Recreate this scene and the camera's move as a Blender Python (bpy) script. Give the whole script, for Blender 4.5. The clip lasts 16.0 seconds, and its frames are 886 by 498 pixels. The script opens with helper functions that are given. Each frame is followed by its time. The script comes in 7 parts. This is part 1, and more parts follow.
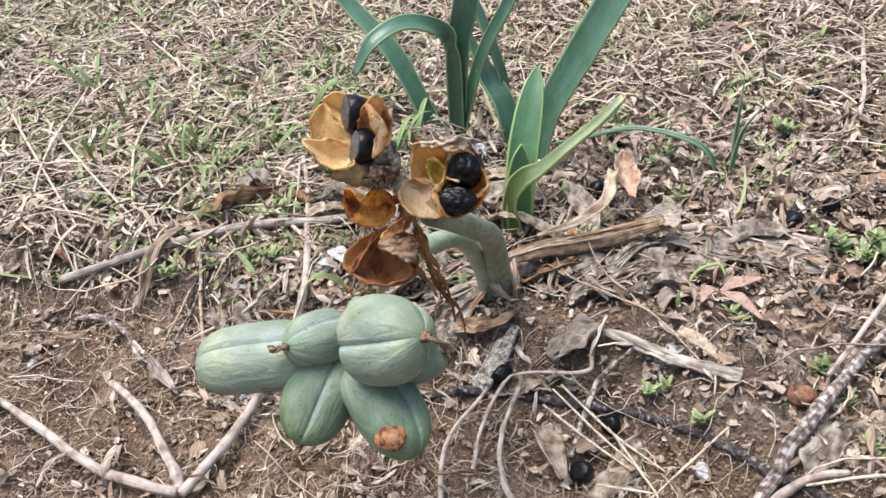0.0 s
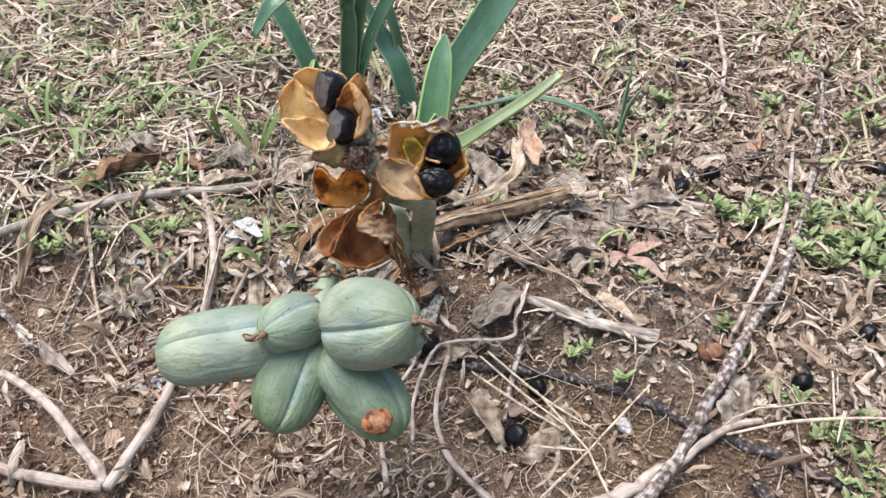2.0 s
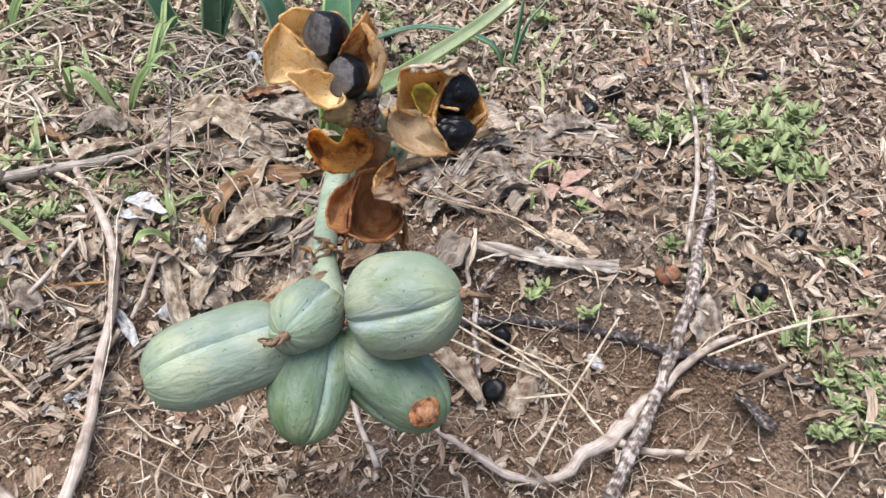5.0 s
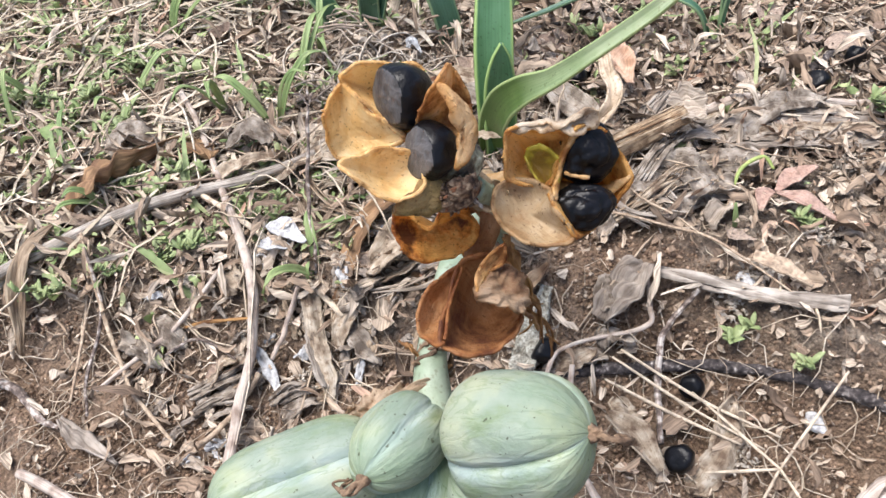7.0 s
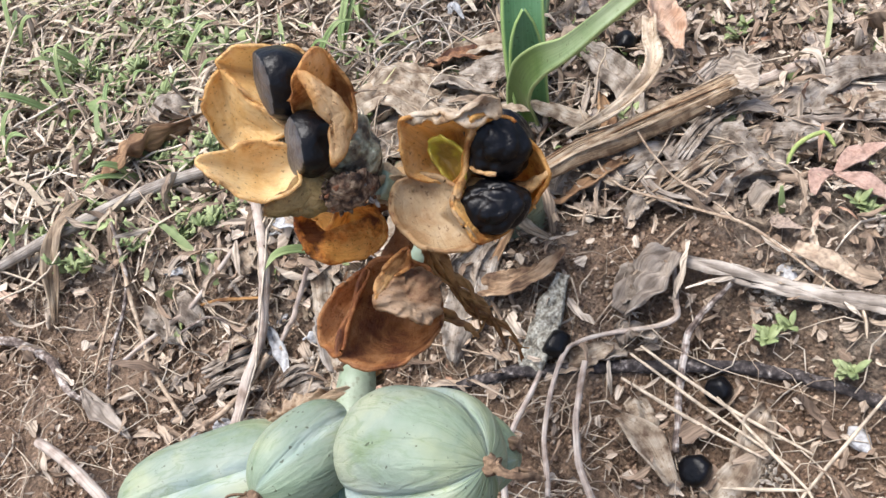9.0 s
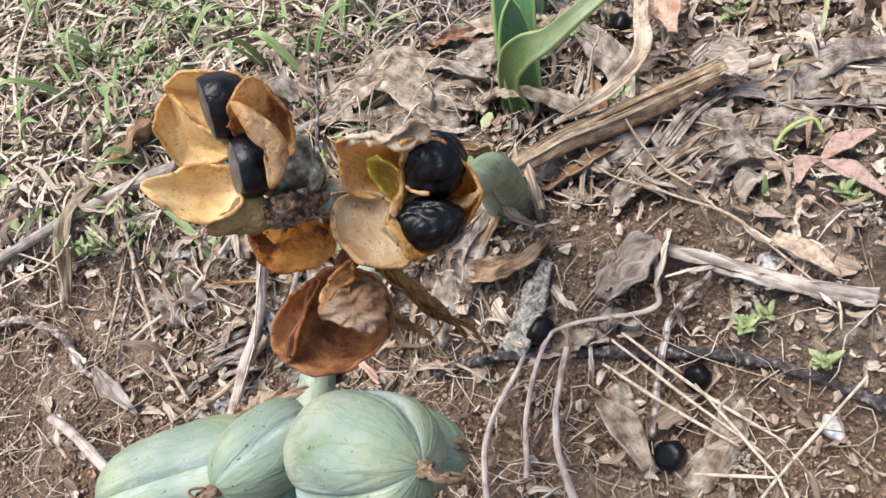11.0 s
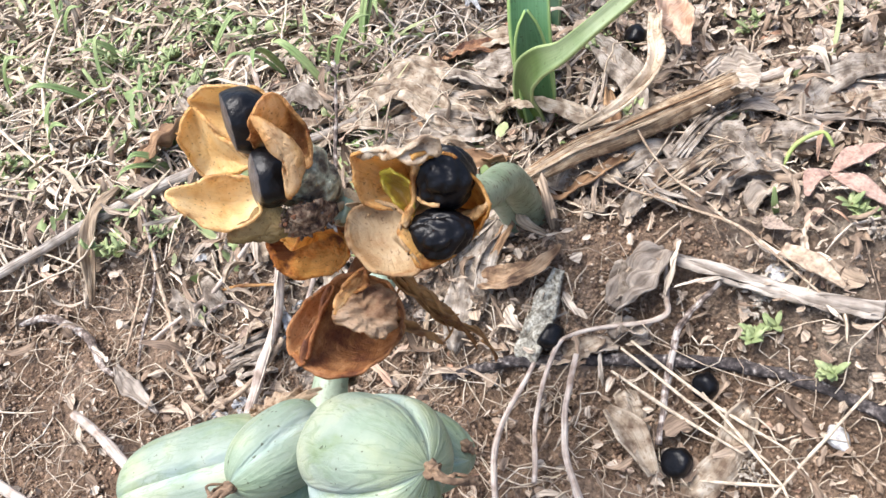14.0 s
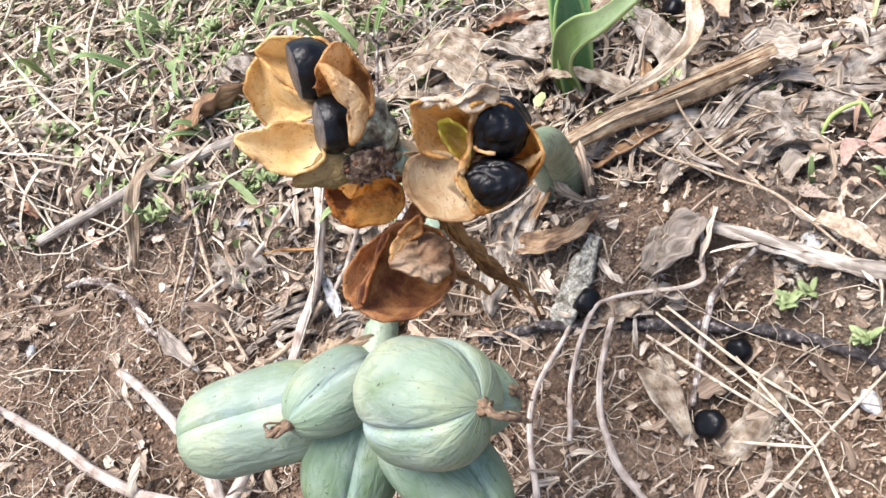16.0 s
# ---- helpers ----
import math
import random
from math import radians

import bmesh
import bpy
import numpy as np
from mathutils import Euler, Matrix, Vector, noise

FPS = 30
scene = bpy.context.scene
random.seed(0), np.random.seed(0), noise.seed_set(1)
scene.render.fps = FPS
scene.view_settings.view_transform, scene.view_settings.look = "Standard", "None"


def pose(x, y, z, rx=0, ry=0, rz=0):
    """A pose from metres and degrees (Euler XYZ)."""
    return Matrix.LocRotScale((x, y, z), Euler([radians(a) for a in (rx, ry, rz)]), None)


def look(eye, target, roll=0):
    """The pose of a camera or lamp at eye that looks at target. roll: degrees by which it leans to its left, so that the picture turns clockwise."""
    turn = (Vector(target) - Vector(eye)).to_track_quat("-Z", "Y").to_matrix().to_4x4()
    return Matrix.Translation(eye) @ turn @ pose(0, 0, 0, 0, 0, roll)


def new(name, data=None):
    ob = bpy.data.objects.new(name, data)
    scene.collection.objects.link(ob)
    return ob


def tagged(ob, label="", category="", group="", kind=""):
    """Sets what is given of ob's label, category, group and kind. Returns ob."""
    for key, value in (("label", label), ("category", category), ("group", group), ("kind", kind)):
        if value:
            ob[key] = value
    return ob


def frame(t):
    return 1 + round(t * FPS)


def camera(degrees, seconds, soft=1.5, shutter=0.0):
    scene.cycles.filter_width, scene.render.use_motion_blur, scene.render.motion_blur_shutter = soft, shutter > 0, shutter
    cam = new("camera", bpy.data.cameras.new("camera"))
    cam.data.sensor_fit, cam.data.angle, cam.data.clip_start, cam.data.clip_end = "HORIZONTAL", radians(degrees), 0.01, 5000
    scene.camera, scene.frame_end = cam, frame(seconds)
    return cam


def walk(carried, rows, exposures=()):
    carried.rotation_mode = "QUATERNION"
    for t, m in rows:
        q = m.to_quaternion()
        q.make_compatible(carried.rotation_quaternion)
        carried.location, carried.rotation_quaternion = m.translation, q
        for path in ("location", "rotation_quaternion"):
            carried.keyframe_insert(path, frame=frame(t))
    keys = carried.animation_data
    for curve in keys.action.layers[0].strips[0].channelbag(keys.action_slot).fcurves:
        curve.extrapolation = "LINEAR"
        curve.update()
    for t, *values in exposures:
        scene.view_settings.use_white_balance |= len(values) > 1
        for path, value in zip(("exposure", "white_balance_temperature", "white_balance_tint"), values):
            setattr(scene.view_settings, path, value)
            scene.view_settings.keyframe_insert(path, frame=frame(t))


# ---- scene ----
cam = camera(55.4, 16.0)
PATH = [
    (0, (0.06, 0.055, 0.346), (-0.113, 1.73, -0.733), -7.8),
    (0.5, (0.061, 0.055, 0.345), (-0.113, 1.732, -0.731), -7.8),
    (1, (0.052, 0.058, 0.34), (-0.104, 1.728, -0.749), -7.5),
    (1.5, (0.03, 0.064, 0.353), (0.092, 1.73, -0.751), -3.4),
    (2, (0.002, 0.065, 0.358), (0.264, 1.643, -0.841), -0.0),
    (2.5, (-0.02, 0.082, 0.35), (0.409, 1.561, -0.926), 2.0),
    (3, (-0.043, 0.093, 0.355), (0.52, 1.518, -0.93), 3.6),
    (3.5, (-0.064, 0.103, 0.359), (0.632, 1.478, -0.915), 5.6),
    (3.7, (-0.067, 0.105, 0.354), (0.655, 1.464, -0.924), 6.0),
    (5.8, (-0.049, 0.149, 0.34), (0.578, 1.465, -1.029), 2.3),
    (6, (-0.044, 0.159, 0.341), (0.489, 1.472, -1.07), 0.1),
    (6.5, (-0.028, 0.17, 0.34), (0.236, 1.554, -1.079), -7.8),
    (7, (-0.007, 0.181, 0.331), (0.147, 1.585, -1.085), -11.1),
    (7.5, (0.012, 0.193, 0.325), (0.116, 1.617, -1.075), -12.0),
    (8, (0.027, 0.192, 0.326), (0.024, 1.635, -1.059), -14.9),
    (8.5, (0.041, 0.192, 0.325), (-0.071, 1.64, -1.05), -17.7),
    (9, (0.043, 0.192, 0.314), (-0.133, 1.589, -1.106), -19.6),
    (9.2, (0.047, 0.193, 0.314), (-0.144, 1.574, -1.121), -20.0),
    (11.3, (0.067, 0.193, 0.322), (-0.237, 1.527, -1.137), -23.7),
    (11.5, (0.066, 0.194, 0.32), (-0.242, 1.527, -1.138), -23.7),
    (12, (0.064, 0.192, 0.32), (-0.243, 1.529, -1.135), -23.4),
    (12.5, (0.067, 0.191, 0.323), (-0.253, 1.532, -1.126), -23.9),
    (13, (0.067, 0.191, 0.322), (-0.262, 1.533, -1.123), -23.9),
    (13.5, (0.067, 0.19, 0.324), (-0.26, 1.535, -1.12), -23.8),
    (14, (0.07, 0.189, 0.327), (-0.264, 1.533, -1.115), -23.8),
    (14.5, (0.069, 0.188, 0.326), (-0.275, 1.527, -1.119), -23.8),
    (15, (0.065, 0.186, 0.325), (-0.281, 1.521, -1.124), -23.9),
    (15.5, (0.061, 0.181, 0.331), (-0.312, 1.530, -1.096), -24.7),
    (16, (0.062, 0.178, 0.329), (-0.324, 1.500, -1.120), -24.7),
]
walk(cam, [(t, look(eye, target, roll)) for t, eye, target, roll in PATH], [(0.0, 1.34, 6080, 11), (2.5, 1.27, 6080, 11), (6.0, 1.24, 6080, 11), (6.5, 1.35, 6080, 11), (7.5, 1.43, 6080, 11), (8.5, 1.41, 6080, 11), (9.0, 1.34, 6080, 11), (11.5, 1.32, 6080, 11), (12.0, 1.36, 6080, 11), (12.5, 1.65, 6080, 11), (16.0, 1.71, 6080, 11)])

# ---- world and light ----
world = bpy.data.worlds.new("sky")
scene.world = world
world.use_nodes = True
wn = world.node_tree
sky = wn.nodes.new("ShaderNodeTexSky")
sky.sky_type, sky.sun_disc = "NISHITA", False
sky.sun_elevation, sky.sun_rotation = radians(76), radians(-86)
sky.dust_density, sky.ozone_density = 4.0, 0.3
wn.links.new(sky.outputs["Color"], wn.nodes["Background"].inputs["Color"])
wn.nodes["Background"].inputs["Strength"].default_value = 0.086
sun_data = bpy.data.lights.new("sun", "SUN")
sun_data.energy, sun_data.angle, sun_data.color = 1.86, radians(38), (1.0, 0.95, 0.88)
sun = new("sun", sun_data)
sun.matrix_world = look((-0.7, 0.45, 3.0), (0, 0.4, 0))

# ---- the lie of the land ----
EDGE_X = (-0.6, -0.3, -0.2, -0.16, -0.1, 0, 0.05, 0.1, 0.13, 0.16, 0.2, 0.3, 0.6)
EDGE_Y = (0.53, 0.515, 0.512, 0.505, 0.475, 0.432, 0.418, 0.412, 0.388, 0.335, 0.255, 0.15, 0.0)


def hollow(x, y):
    """0 on the upper ground, 1 in the washed-out hollow below it."""
    s = np.clip((np.interp(x, EDGE_X, EDGE_Y) - y) / 0.06, 0, 1)
    return s * s * (3 - 2 * s)


def bare(x, y):
    """1 where the soil under the branch lies bare."""
    a = 1.5 - 1.5 * np.hypot((x - 0.150) / 0.090, (y - 0.275) / 0.065)
    b = 1.6 - 1.6 * np.hypot((x - 0.075) / 0.058, (y - 0.400) / 0.040)
    c = 1.6 - 1.6 * np.hypot((x - 0.035) / 0.070, (y - 0.345) / 0.040)
    return np.clip(np.maximum(np.maximum(a, b), c), 0, 1)


def swell(x, y):
    """Smooth, far from regular waves of height about 1."""
    return (np.sin(31 * x + 7 * np.sin(13 * y + 1)) * np.sin(37 * y + 5 * np.sin(17 * x)) +
            0.5 * np.sin(83 * x + 3 * np.sin(41 * y)) * np.sin(71 * y + 4 * np.sin(53 * x + 2)))


def land(x, y):
    """The height of the ground, for numbers or arrays."""
    far = np.minimum(np.hypot(x - 0.05, y - 0.5), 3.0)
    near = np.clip(1.6 - far, 0, 1)
    slope = 0.0634 * np.clip(y - 0.47, -3, 1.5) - 0.0234 * np.clip(x - 0.1, -2, 2)
    return 0.0718 + slope - 0.030 * hollow(x, y) * near + 0.0022 * near * swell(x, y)


def up(x, y, h=0.0):
    return Vector((x, y, float(land(x, y)) + h))


# ---- materials ----
def mat(name, rough=0.8):
    m = bpy.data.materials.new(name)
    m.use_nodes = True
    b = m.node_tree.nodes["Principled BSDF"]
    b.inputs["Roughness"].default_value = rough
    return m, m.node_tree.nodes, m.node_tree.links, b


def ramp(nodes, stops):
    r = nodes.new("ShaderNodeValToRGB")
    while len(r.color_ramp.elements) < len(stops):
        r.color_ramp.elements.new(0.5)
    for e, (p, c) in zip(r.color_ramp.elements, stops):
        e.position, e.color = p, (*c, 1)
    return r


def noise_tex(nodes, links, scale, detail=5, coord="Object", stretch=None):
    tc = nodes.new("ShaderNodeTexCoord")
    n = nodes.new("ShaderNodeTexNoise")
    n.inputs["Scale"].default_value, n.inputs["Detail"].default_value = scale, detail
    out = tc.outputs[coord]
    if stretch:
        mp = nodes.new("ShaderNodeMapping")
        mp.inputs["Scale"].default_value = stretch
        links.new(out, mp.inputs["Vector"])
        out = mp.outputs["Vector"]
    links.new(out, n.inputs["Vector"])
    return n


def bump(nodes, links, b, height, strength, distance):
    bp = nodes.new("ShaderNodeBump")
    bp.inputs["Strength"].default_value, bp.inputs["Distance"].default_value = strength, distance
    links.new(height, bp.inputs["Height"])
    links.new(bp.outputs["Normal"], b.inputs["Normal"])


def mix(nodes, links, fac, a, c, mode="MIX"):
    mx = nodes.new("ShaderNodeMix")
    mx.data_type, mx.blend_type = "RGBA", mode
    for sock, v in ((mx.inputs[0], fac), (mx.inputs[6], a), (mx.inputs[7], c)):
        if isinstance(v, (int, float)):
            sock.default_value = v
        elif isinstance(v, tuple):
            sock.default_value = (*v, 1)
        else:
            links.new(v, sock)
    return mx.outputs[2]


def pieces_mat(name, stops, rough=0.85, fine=400, stretch=None, per="island", amount=0.5, trans=0.0, bump_d=0.0004, fibre=False):
    """Each piece takes its own tint from the ramp; fine grain on top."""
    m, n, l, b = mat(name, rough)
    if per == "island":
        src = n.new("ShaderNodeNewGeometry").outputs["Random Per Island"]
    else:
        src = n.new("ShaderNodeObjectInfo").outputs["Random"]
    r = ramp(n, stops)
    l.new(src, r.inputs["Fac"])
    g = noise_tex(n, l, fine, 5, "UV", (0.1, 1, 1)) if fibre else noise_tex(n, l, fine, 4, stretch=stretch)
    dark = ramp(n, ((0.34, (0.32, 0.29, 0.27)), (0.6, (1.2, 1.18, 1.16))))
    l.new(g.outputs["Fac"], dark.inputs["Fac"])
    col = mix(n, l, amount, r.outputs["Color"], dark.outputs["Color"], "MULTIPLY")
    l.new(col, b.inputs["Base Color"])
    bump(n, l, b, g.outputs["Fac"], 0.5, bump_d)
    if trans:
        t = n.new("ShaderNodeBsdfTranslucent")
        l.new(col, t.inputs["Color"])
        ms = n.new("ShaderNodeMixShader")
        ms.inputs[0].default_value = trans
        l.new(b.outputs[0], ms.inputs[1])
        l.new(t.outputs[0], ms.inputs[2])
        l.new(ms.outputs[0], n["Material Output"].inputs["Surface"])
    return m


def soil_mat():
    m, n, l, b = mat("soil", 0.95)
    a = noise_tex(n, l, 22, 6)
    c = noise_tex(n, l, 420, 9)
    c.inputs["Roughness"].default_value = 0.65
    r = ramp(n, ((0.3, (0.145, 0.088, 0.053)), (0.5, (0.262, 0.178, 0.116)), (0.7, (0.385, 0.278, 0.196))))
    l.new(a.outputs["Fac"], r.inputs["Fac"])
    d = ramp(n, ((0.36, (0.46, 0.43, 0.40)), (0.60, (1.28, 1.26, 1.24))))
    l.new(c.outputs["Fac"], d.inputs["Fac"])
    layer = n.new("ShaderNodeAttribute")
    layer.attribute_name = "duff"
    pale = ramp(n, ((0.38, (0.085, 0.064, 0.048)), (0.5, (0.22, 0.172, 0.13)), (0.64, (0.42, 0.352, 0.272))))
    e = noise_tex(n, l, 130, 8)
    l.new(e.outputs["Fac"], pale.inputs["Fac"])
    base = mix(n, l, layer.outputs["Fac"], r.outputs["Color"], pale.outputs["Color"])
    l.new(mix(n, l, 0.8, base, d.outputs["Color"], "MULTIPLY"), b.inputs["Base Color"])
    grit = n.new("ShaderNodeTexVoronoi")
    tc = n.new("ShaderNodeTexCoord")
    l.new(tc.outputs["Object"], grit.inputs["Vector"])
    grit.inputs["Scale"].default_value = 620
    both = n.new("ShaderNodeMath")
    both.operation = "MULTIPLY_ADD"
    both.inputs[1].default_value = -0.55
    l.new(grit.outputs["Distance"], both.inputs[0])
    l.new(c.outputs["Fac"], both.inputs[2])
    bump(n, l, b, both.outputs[0], 1.0, 0.005)
    return m


def pod_mat(name, stops, crack, rub):
    """Waxy green skin: pale bluish bloom along the furrows, olive patches, sinuous lengthwise cracks, blotches and specks."""
    m, n, l, b = mat(name, 0.56)
    b.inputs["Specular IOR Level"].default_value = 0.35
    big = noise_tex(n, l, 70, 6)
    crease = noise_tex(n, l, 260, 8, "UV", (0.34, 1, 1))
    crease.inputs["Distortion"].default_value = 0.8
    patch = noise_tex(n, l, 95, 6, "UV", (0.5, 1, 1))
    patch.inputs["Roughness"].default_value = 0.65
    streak = noise_tex(n, l, 330, 4, "UV", (0.07, 1, 1))
    fine = noise_tex(n, l, 700, 3)
    r = ramp(n, stops)
    l.new(big.outputs["Fac"], r.inputs["Fac"])
    lines = ramp(n, ((0.45, (1, 1, 1)), (0.474, (0.52, 0.64, 0.40)), (0.482, (0.44, 0.56, 0.32)), (0.505, (1, 1, 1))))
    l.new(crease.outputs["Fac"], lines.inputs["Fac"])
    where = ramp(n, ((0.36, (0.1, 0.1, 0.1)), (0.52, (crack, crack, crack))))
    l.new(big.outputs["Fac"], where.inputs["Fac"])
    blotch = ramp(n, ((0.30, (0.52, 0.60, 0.30)), (0.38, (0.84, 0.88, 0.66)), (0.47, (1, 1, 1)), (0.66, (1.10, 1.10, 1.18))))
    l.new(patch.outputs["Fac"], blotch.inputs["Fac"])
    stripe = ramp(n, ((0.38, (0.80, 0.86, 0.76)), (0.62, (1.12, 1.10, 1.12))))
    l.new(streak.outputs["Fac"], stripe.inputs["Fac"])
    uv = n.new("ShaderNodeUVMap")
    split = n.new("ShaderNodeSeparateXYZ")
    l.new(uv.outputs["UV"], split.inputs[0])
    wave = n.new("ShaderNodeMath")
    wave.operation = "MULTIPLY"
    wave.inputs[1].default_value = 1.5 / 0.014
    l.new(split.outputs["Y"], wave.inputs[0])
    sine = n.new("ShaderNodeMath")
    sine.operation = "SINE"
    l.new(wave.outputs[0], sine.inputs[0])
    lobe = n.new("ShaderNodeMath")
    lobe.operation = "ABSOLUTE"
    l.new(sine.outputs[0], lobe.inputs[0])
    frayed = n.new("ShaderNodeMath")
    frayed.operation = "MULTIPLY_ADD"
    frayed.inputs[1].default_value = 0.45
    l.new(patch.outputs["Fac"], frayed.inputs[0])
    l.new(lobe.outputs[0], frayed.inputs[2])
    bloom = ramp(n, ((0.20, (1.30, 1.32, 1.46)), (0.38, (1.16, 1.20, 1.30)), (0.60, (0.98, 1.0, 0.95)), (1.0, (0.96, 0.98, 0.90))))
    l.new(frayed.outputs[0], bloom.inputs["Fac"])
    col = mix(n, l, 0.75, r.outputs["Color"], blotch.outputs["Color"], "MULTIPLY")
    col = mix(n, l, 0.28, col, stripe.outputs["Color"], "MULTIPLY")
    col = mix(n, l, 0.9, col, bloom.outputs["Color"], "MULTIPLY")
    col = mix(n, l, where.outputs["Color"], col, mix(n, l, 1.0, col, lines.outputs["Color"], "MULTIPLY"))
    along = n.new("ShaderNodeAttribute")
    along.attribute_name = "along"
    reach = n.new("ShaderNodeMath")
    reach.operation = "MULTIPLY_ADD"
    reach.inputs[1].default_value = 0.7
    l.new(patch.outputs["Fac"], reach.inputs[0])
    l.new(along.outputs["Fac"], reach.inputs[2])
    rubbed = ramp(n, ((0.0, (1.02, 1.03, 1.08)), (0.52, (1.0, 1.0, 1.0)), (0.62, (0.86, 0.98, 0.66)), (0.74, (0.70, 0.92, 0.42))))
    half = n.new("ShaderNodeMath")
    half.operation = "MULTIPLY"
    half.inputs[1].default_value = 0.52
    l.new(reach.outputs[0], half.inputs[0])
    l.new(half.outputs[0], rubbed.inputs["Fac"])
    col = mix(n, l, rub, col, rubbed.outputs["Color"], "MULTIPLY")
    speck = ramp(n, ((0.68, (1, 1, 1)), (0.72, (0.20, 0.16, 0.10))))
    l.new(fine.outputs["Fac"], speck.inputs["Fac"])
    l.new(mix(n, l, 0.75, col, speck.outputs["Color"], "MULTIPLY"), b.inputs["Base Color"])
    rough = n.new("ShaderNodeMath")
    rough.operation = "MULTIPLY_ADD"
    rough.inputs[1].default_value = 0.25
    l.new(fine.outputs["Fac"], rough.inputs[0])
    l.new(crease.outputs["Fac"], rough.inputs[2])
    bump(n, l, b, rough.outputs[0], 0.55, 0.0016)
    return m


def husk_mat(name, inner, outer, spot, trans=0.25, worn=1.0, blotch=0.0):
    """Papery dry capsule wall with veins, creases, stains and dark flecks."""
    m, n, l, b = mat(name, 0.6)
    a = noise_tex(n, l, 95, 7)
    a.inputs["Roughness"].default_value = 0.65
    v = noise_tex(n, l, 820, 6, "UV", (0.14, 1, 1))
    v.inputs["Distortion"].default_value = 0.8
    r = ramp(n, ((0.36 + blotch, spot), (0.48 + 0.3 * blotch, inner), (0.62 - blotch, outer)))
    l.new(a.outputs["Fac"], r.inputs["Fac"])
    d = ramp(n, ((0.36, (0.45, 0.36, 0.30)), (0.54, (1.08, 1.08, 1.08))))
    l.new(v.outputs["Fac"], d.inputs["Fac"])
    stain = noise_tex(n, l, 210, 6)
    stain.inputs["Roughness"].default_value = 0.7
    stains = ramp(n, ((0.54, (1, 1, 1)), (0.66, (0.52, 0.34, 0.20)), (0.74, (0.25, 0.14, 0.08))))
    l.new(stain.outputs["Fac"], stains.inputs["Fac"])
    fl = noise_tex(n, l, 1250, 4)
    spots = ramp(n, ((0.62, (1, 1, 1)), (0.68, (0.25, 0.14, 0.07))))
    l.new(fl.outputs["Fac"], spots.inputs["Fac"])
    col = mix(n, l, 0.26 * worn, r.outputs["Color"], d.outputs["Color"], "MULTIPLY")
    col = mix(n, l, 0.7 * worn, col, stains.outputs["Color"], "MULTIPLY")
    col = mix(n, l, 0.6, col, spots.outputs["Color"], "MULTIPLY")
    near = n.new("ShaderNodeAttribute")
    near.attribute_name = "rim"
    wide = n.new("ShaderNodeMath")
    wide.operation = "MULTIPLY_ADD"
    wide.inputs[1].default_value = 0.5
    l.new(stain.outputs["Fac"], wide.inputs[0])
    l.new(near.outputs["Fac"], wide.inputs[2])
    scorch = ramp(n, ((0.23, (1, 1, 1)), (0.90, (1, 1, 1)), (0.96, (0.92, 0.80, 0.64)), (1.0, (0.60, 0.44, 0.30))))
    scaled = n.new("ShaderNodeMath")
    scaled.operation = "MULTIPLY"
    scaled.inputs[1].default_value = 0.78
    l.new(wide.outputs[0], scaled.inputs[0])
    l.new(scaled.outputs[0], scorch.inputs["Fac"])
    col = mix(n, l, 0.9, col, scorch.outputs["Color"], "MULTIPLY")
    l.new(col, b.inputs["Base Color"])
    crumple = n.new("ShaderNodeMath")
    crumple.operation = "MULTIPLY_ADD"
    crumple.inputs[1].default_value = 1.8
    l.new(stain.outputs["Fac"], crumple.inputs[0])
    l.new(v.outputs["Fac"], crumple.inputs[2])
    bump(n, l, b, crumple.outputs[0], 0.35 + 0.35 * worn, 0.0010)
    t = n.new("ShaderNodeBsdfTranslucent")
    l.new(col, t.inputs["Color"])
    ms = n.new("ShaderNodeMixShader")
    ms.inputs[0].default_value = trans
    l.new(b.outputs[0], ms.inputs[1])
    l.new(t.outputs[0], ms.inputs[2])
    l.new(ms.outputs[0], n["Material Output"].inputs["Surface"])
    return m


def grain_mat(name, stops, scale=60, stretch=(1, 1, 1), rough=0.85, fine=500, bump_s=0.6, dist=0.001, fibre=False, trans=0.0, soft=False, hard=0.0, freckle=0.0):
    m, n, l, b = mat(name, rough)
    a = noise_tex(n, l, scale, 6, stretch=stretch)
    if fibre:
        f = noise_tex(n, l, fine * 1.6, 5, "UV", (0.07, 1, 1))
    else:
        f = noise_tex(n, l, fine, 5, stretch=stretch)
    r = ramp(n, stops)
    l.new(a.outputs["Fac"], r.inputs["Fac"])
    d = ramp(n, ((0.34, (0.42, 0.38, 0.35)), (0.58, (1.12, 1.12, 1.12))))
    l.new(f.outputs["Fac"], d.inputs["Fac"])
    col = mix(n, l, hard or (0.2 if soft else 0.5 if fibre else 0.7), r.outputs["Color"], d.outputs["Color"], "MULTIPLY")
    if freckle:
        dots = noise_tex(n, l, 520, 3)
        spots = ramp(n, ((0.58, (1, 1, 1)), (0.66, (0.34, 0.22, 0.12))))
        l.new(dots.outputs["Fac"], spots.inputs["Fac"])
        col = mix(n, l, freckle, col, spots.outputs["Color"], "MULTIPLY")
    l.new(col, b.inputs["Base Color"])
    if trans:
        t = n.new("ShaderNodeBsdfTranslucent")
        l.new(col, t.inputs["Color"])
        ms = n.new("ShaderNodeMixShader")
        ms.inputs[0].default_value = trans
        l.new(b.outputs[0], ms.inputs[1])
        l.new(t.outputs[0], ms.inputs[2])
        l.new(ms.outputs[0], n["Material Output"].inputs["Surface"])
    bump(n, l, b, f.outputs["Fac"], bump_s, dist)
    return m


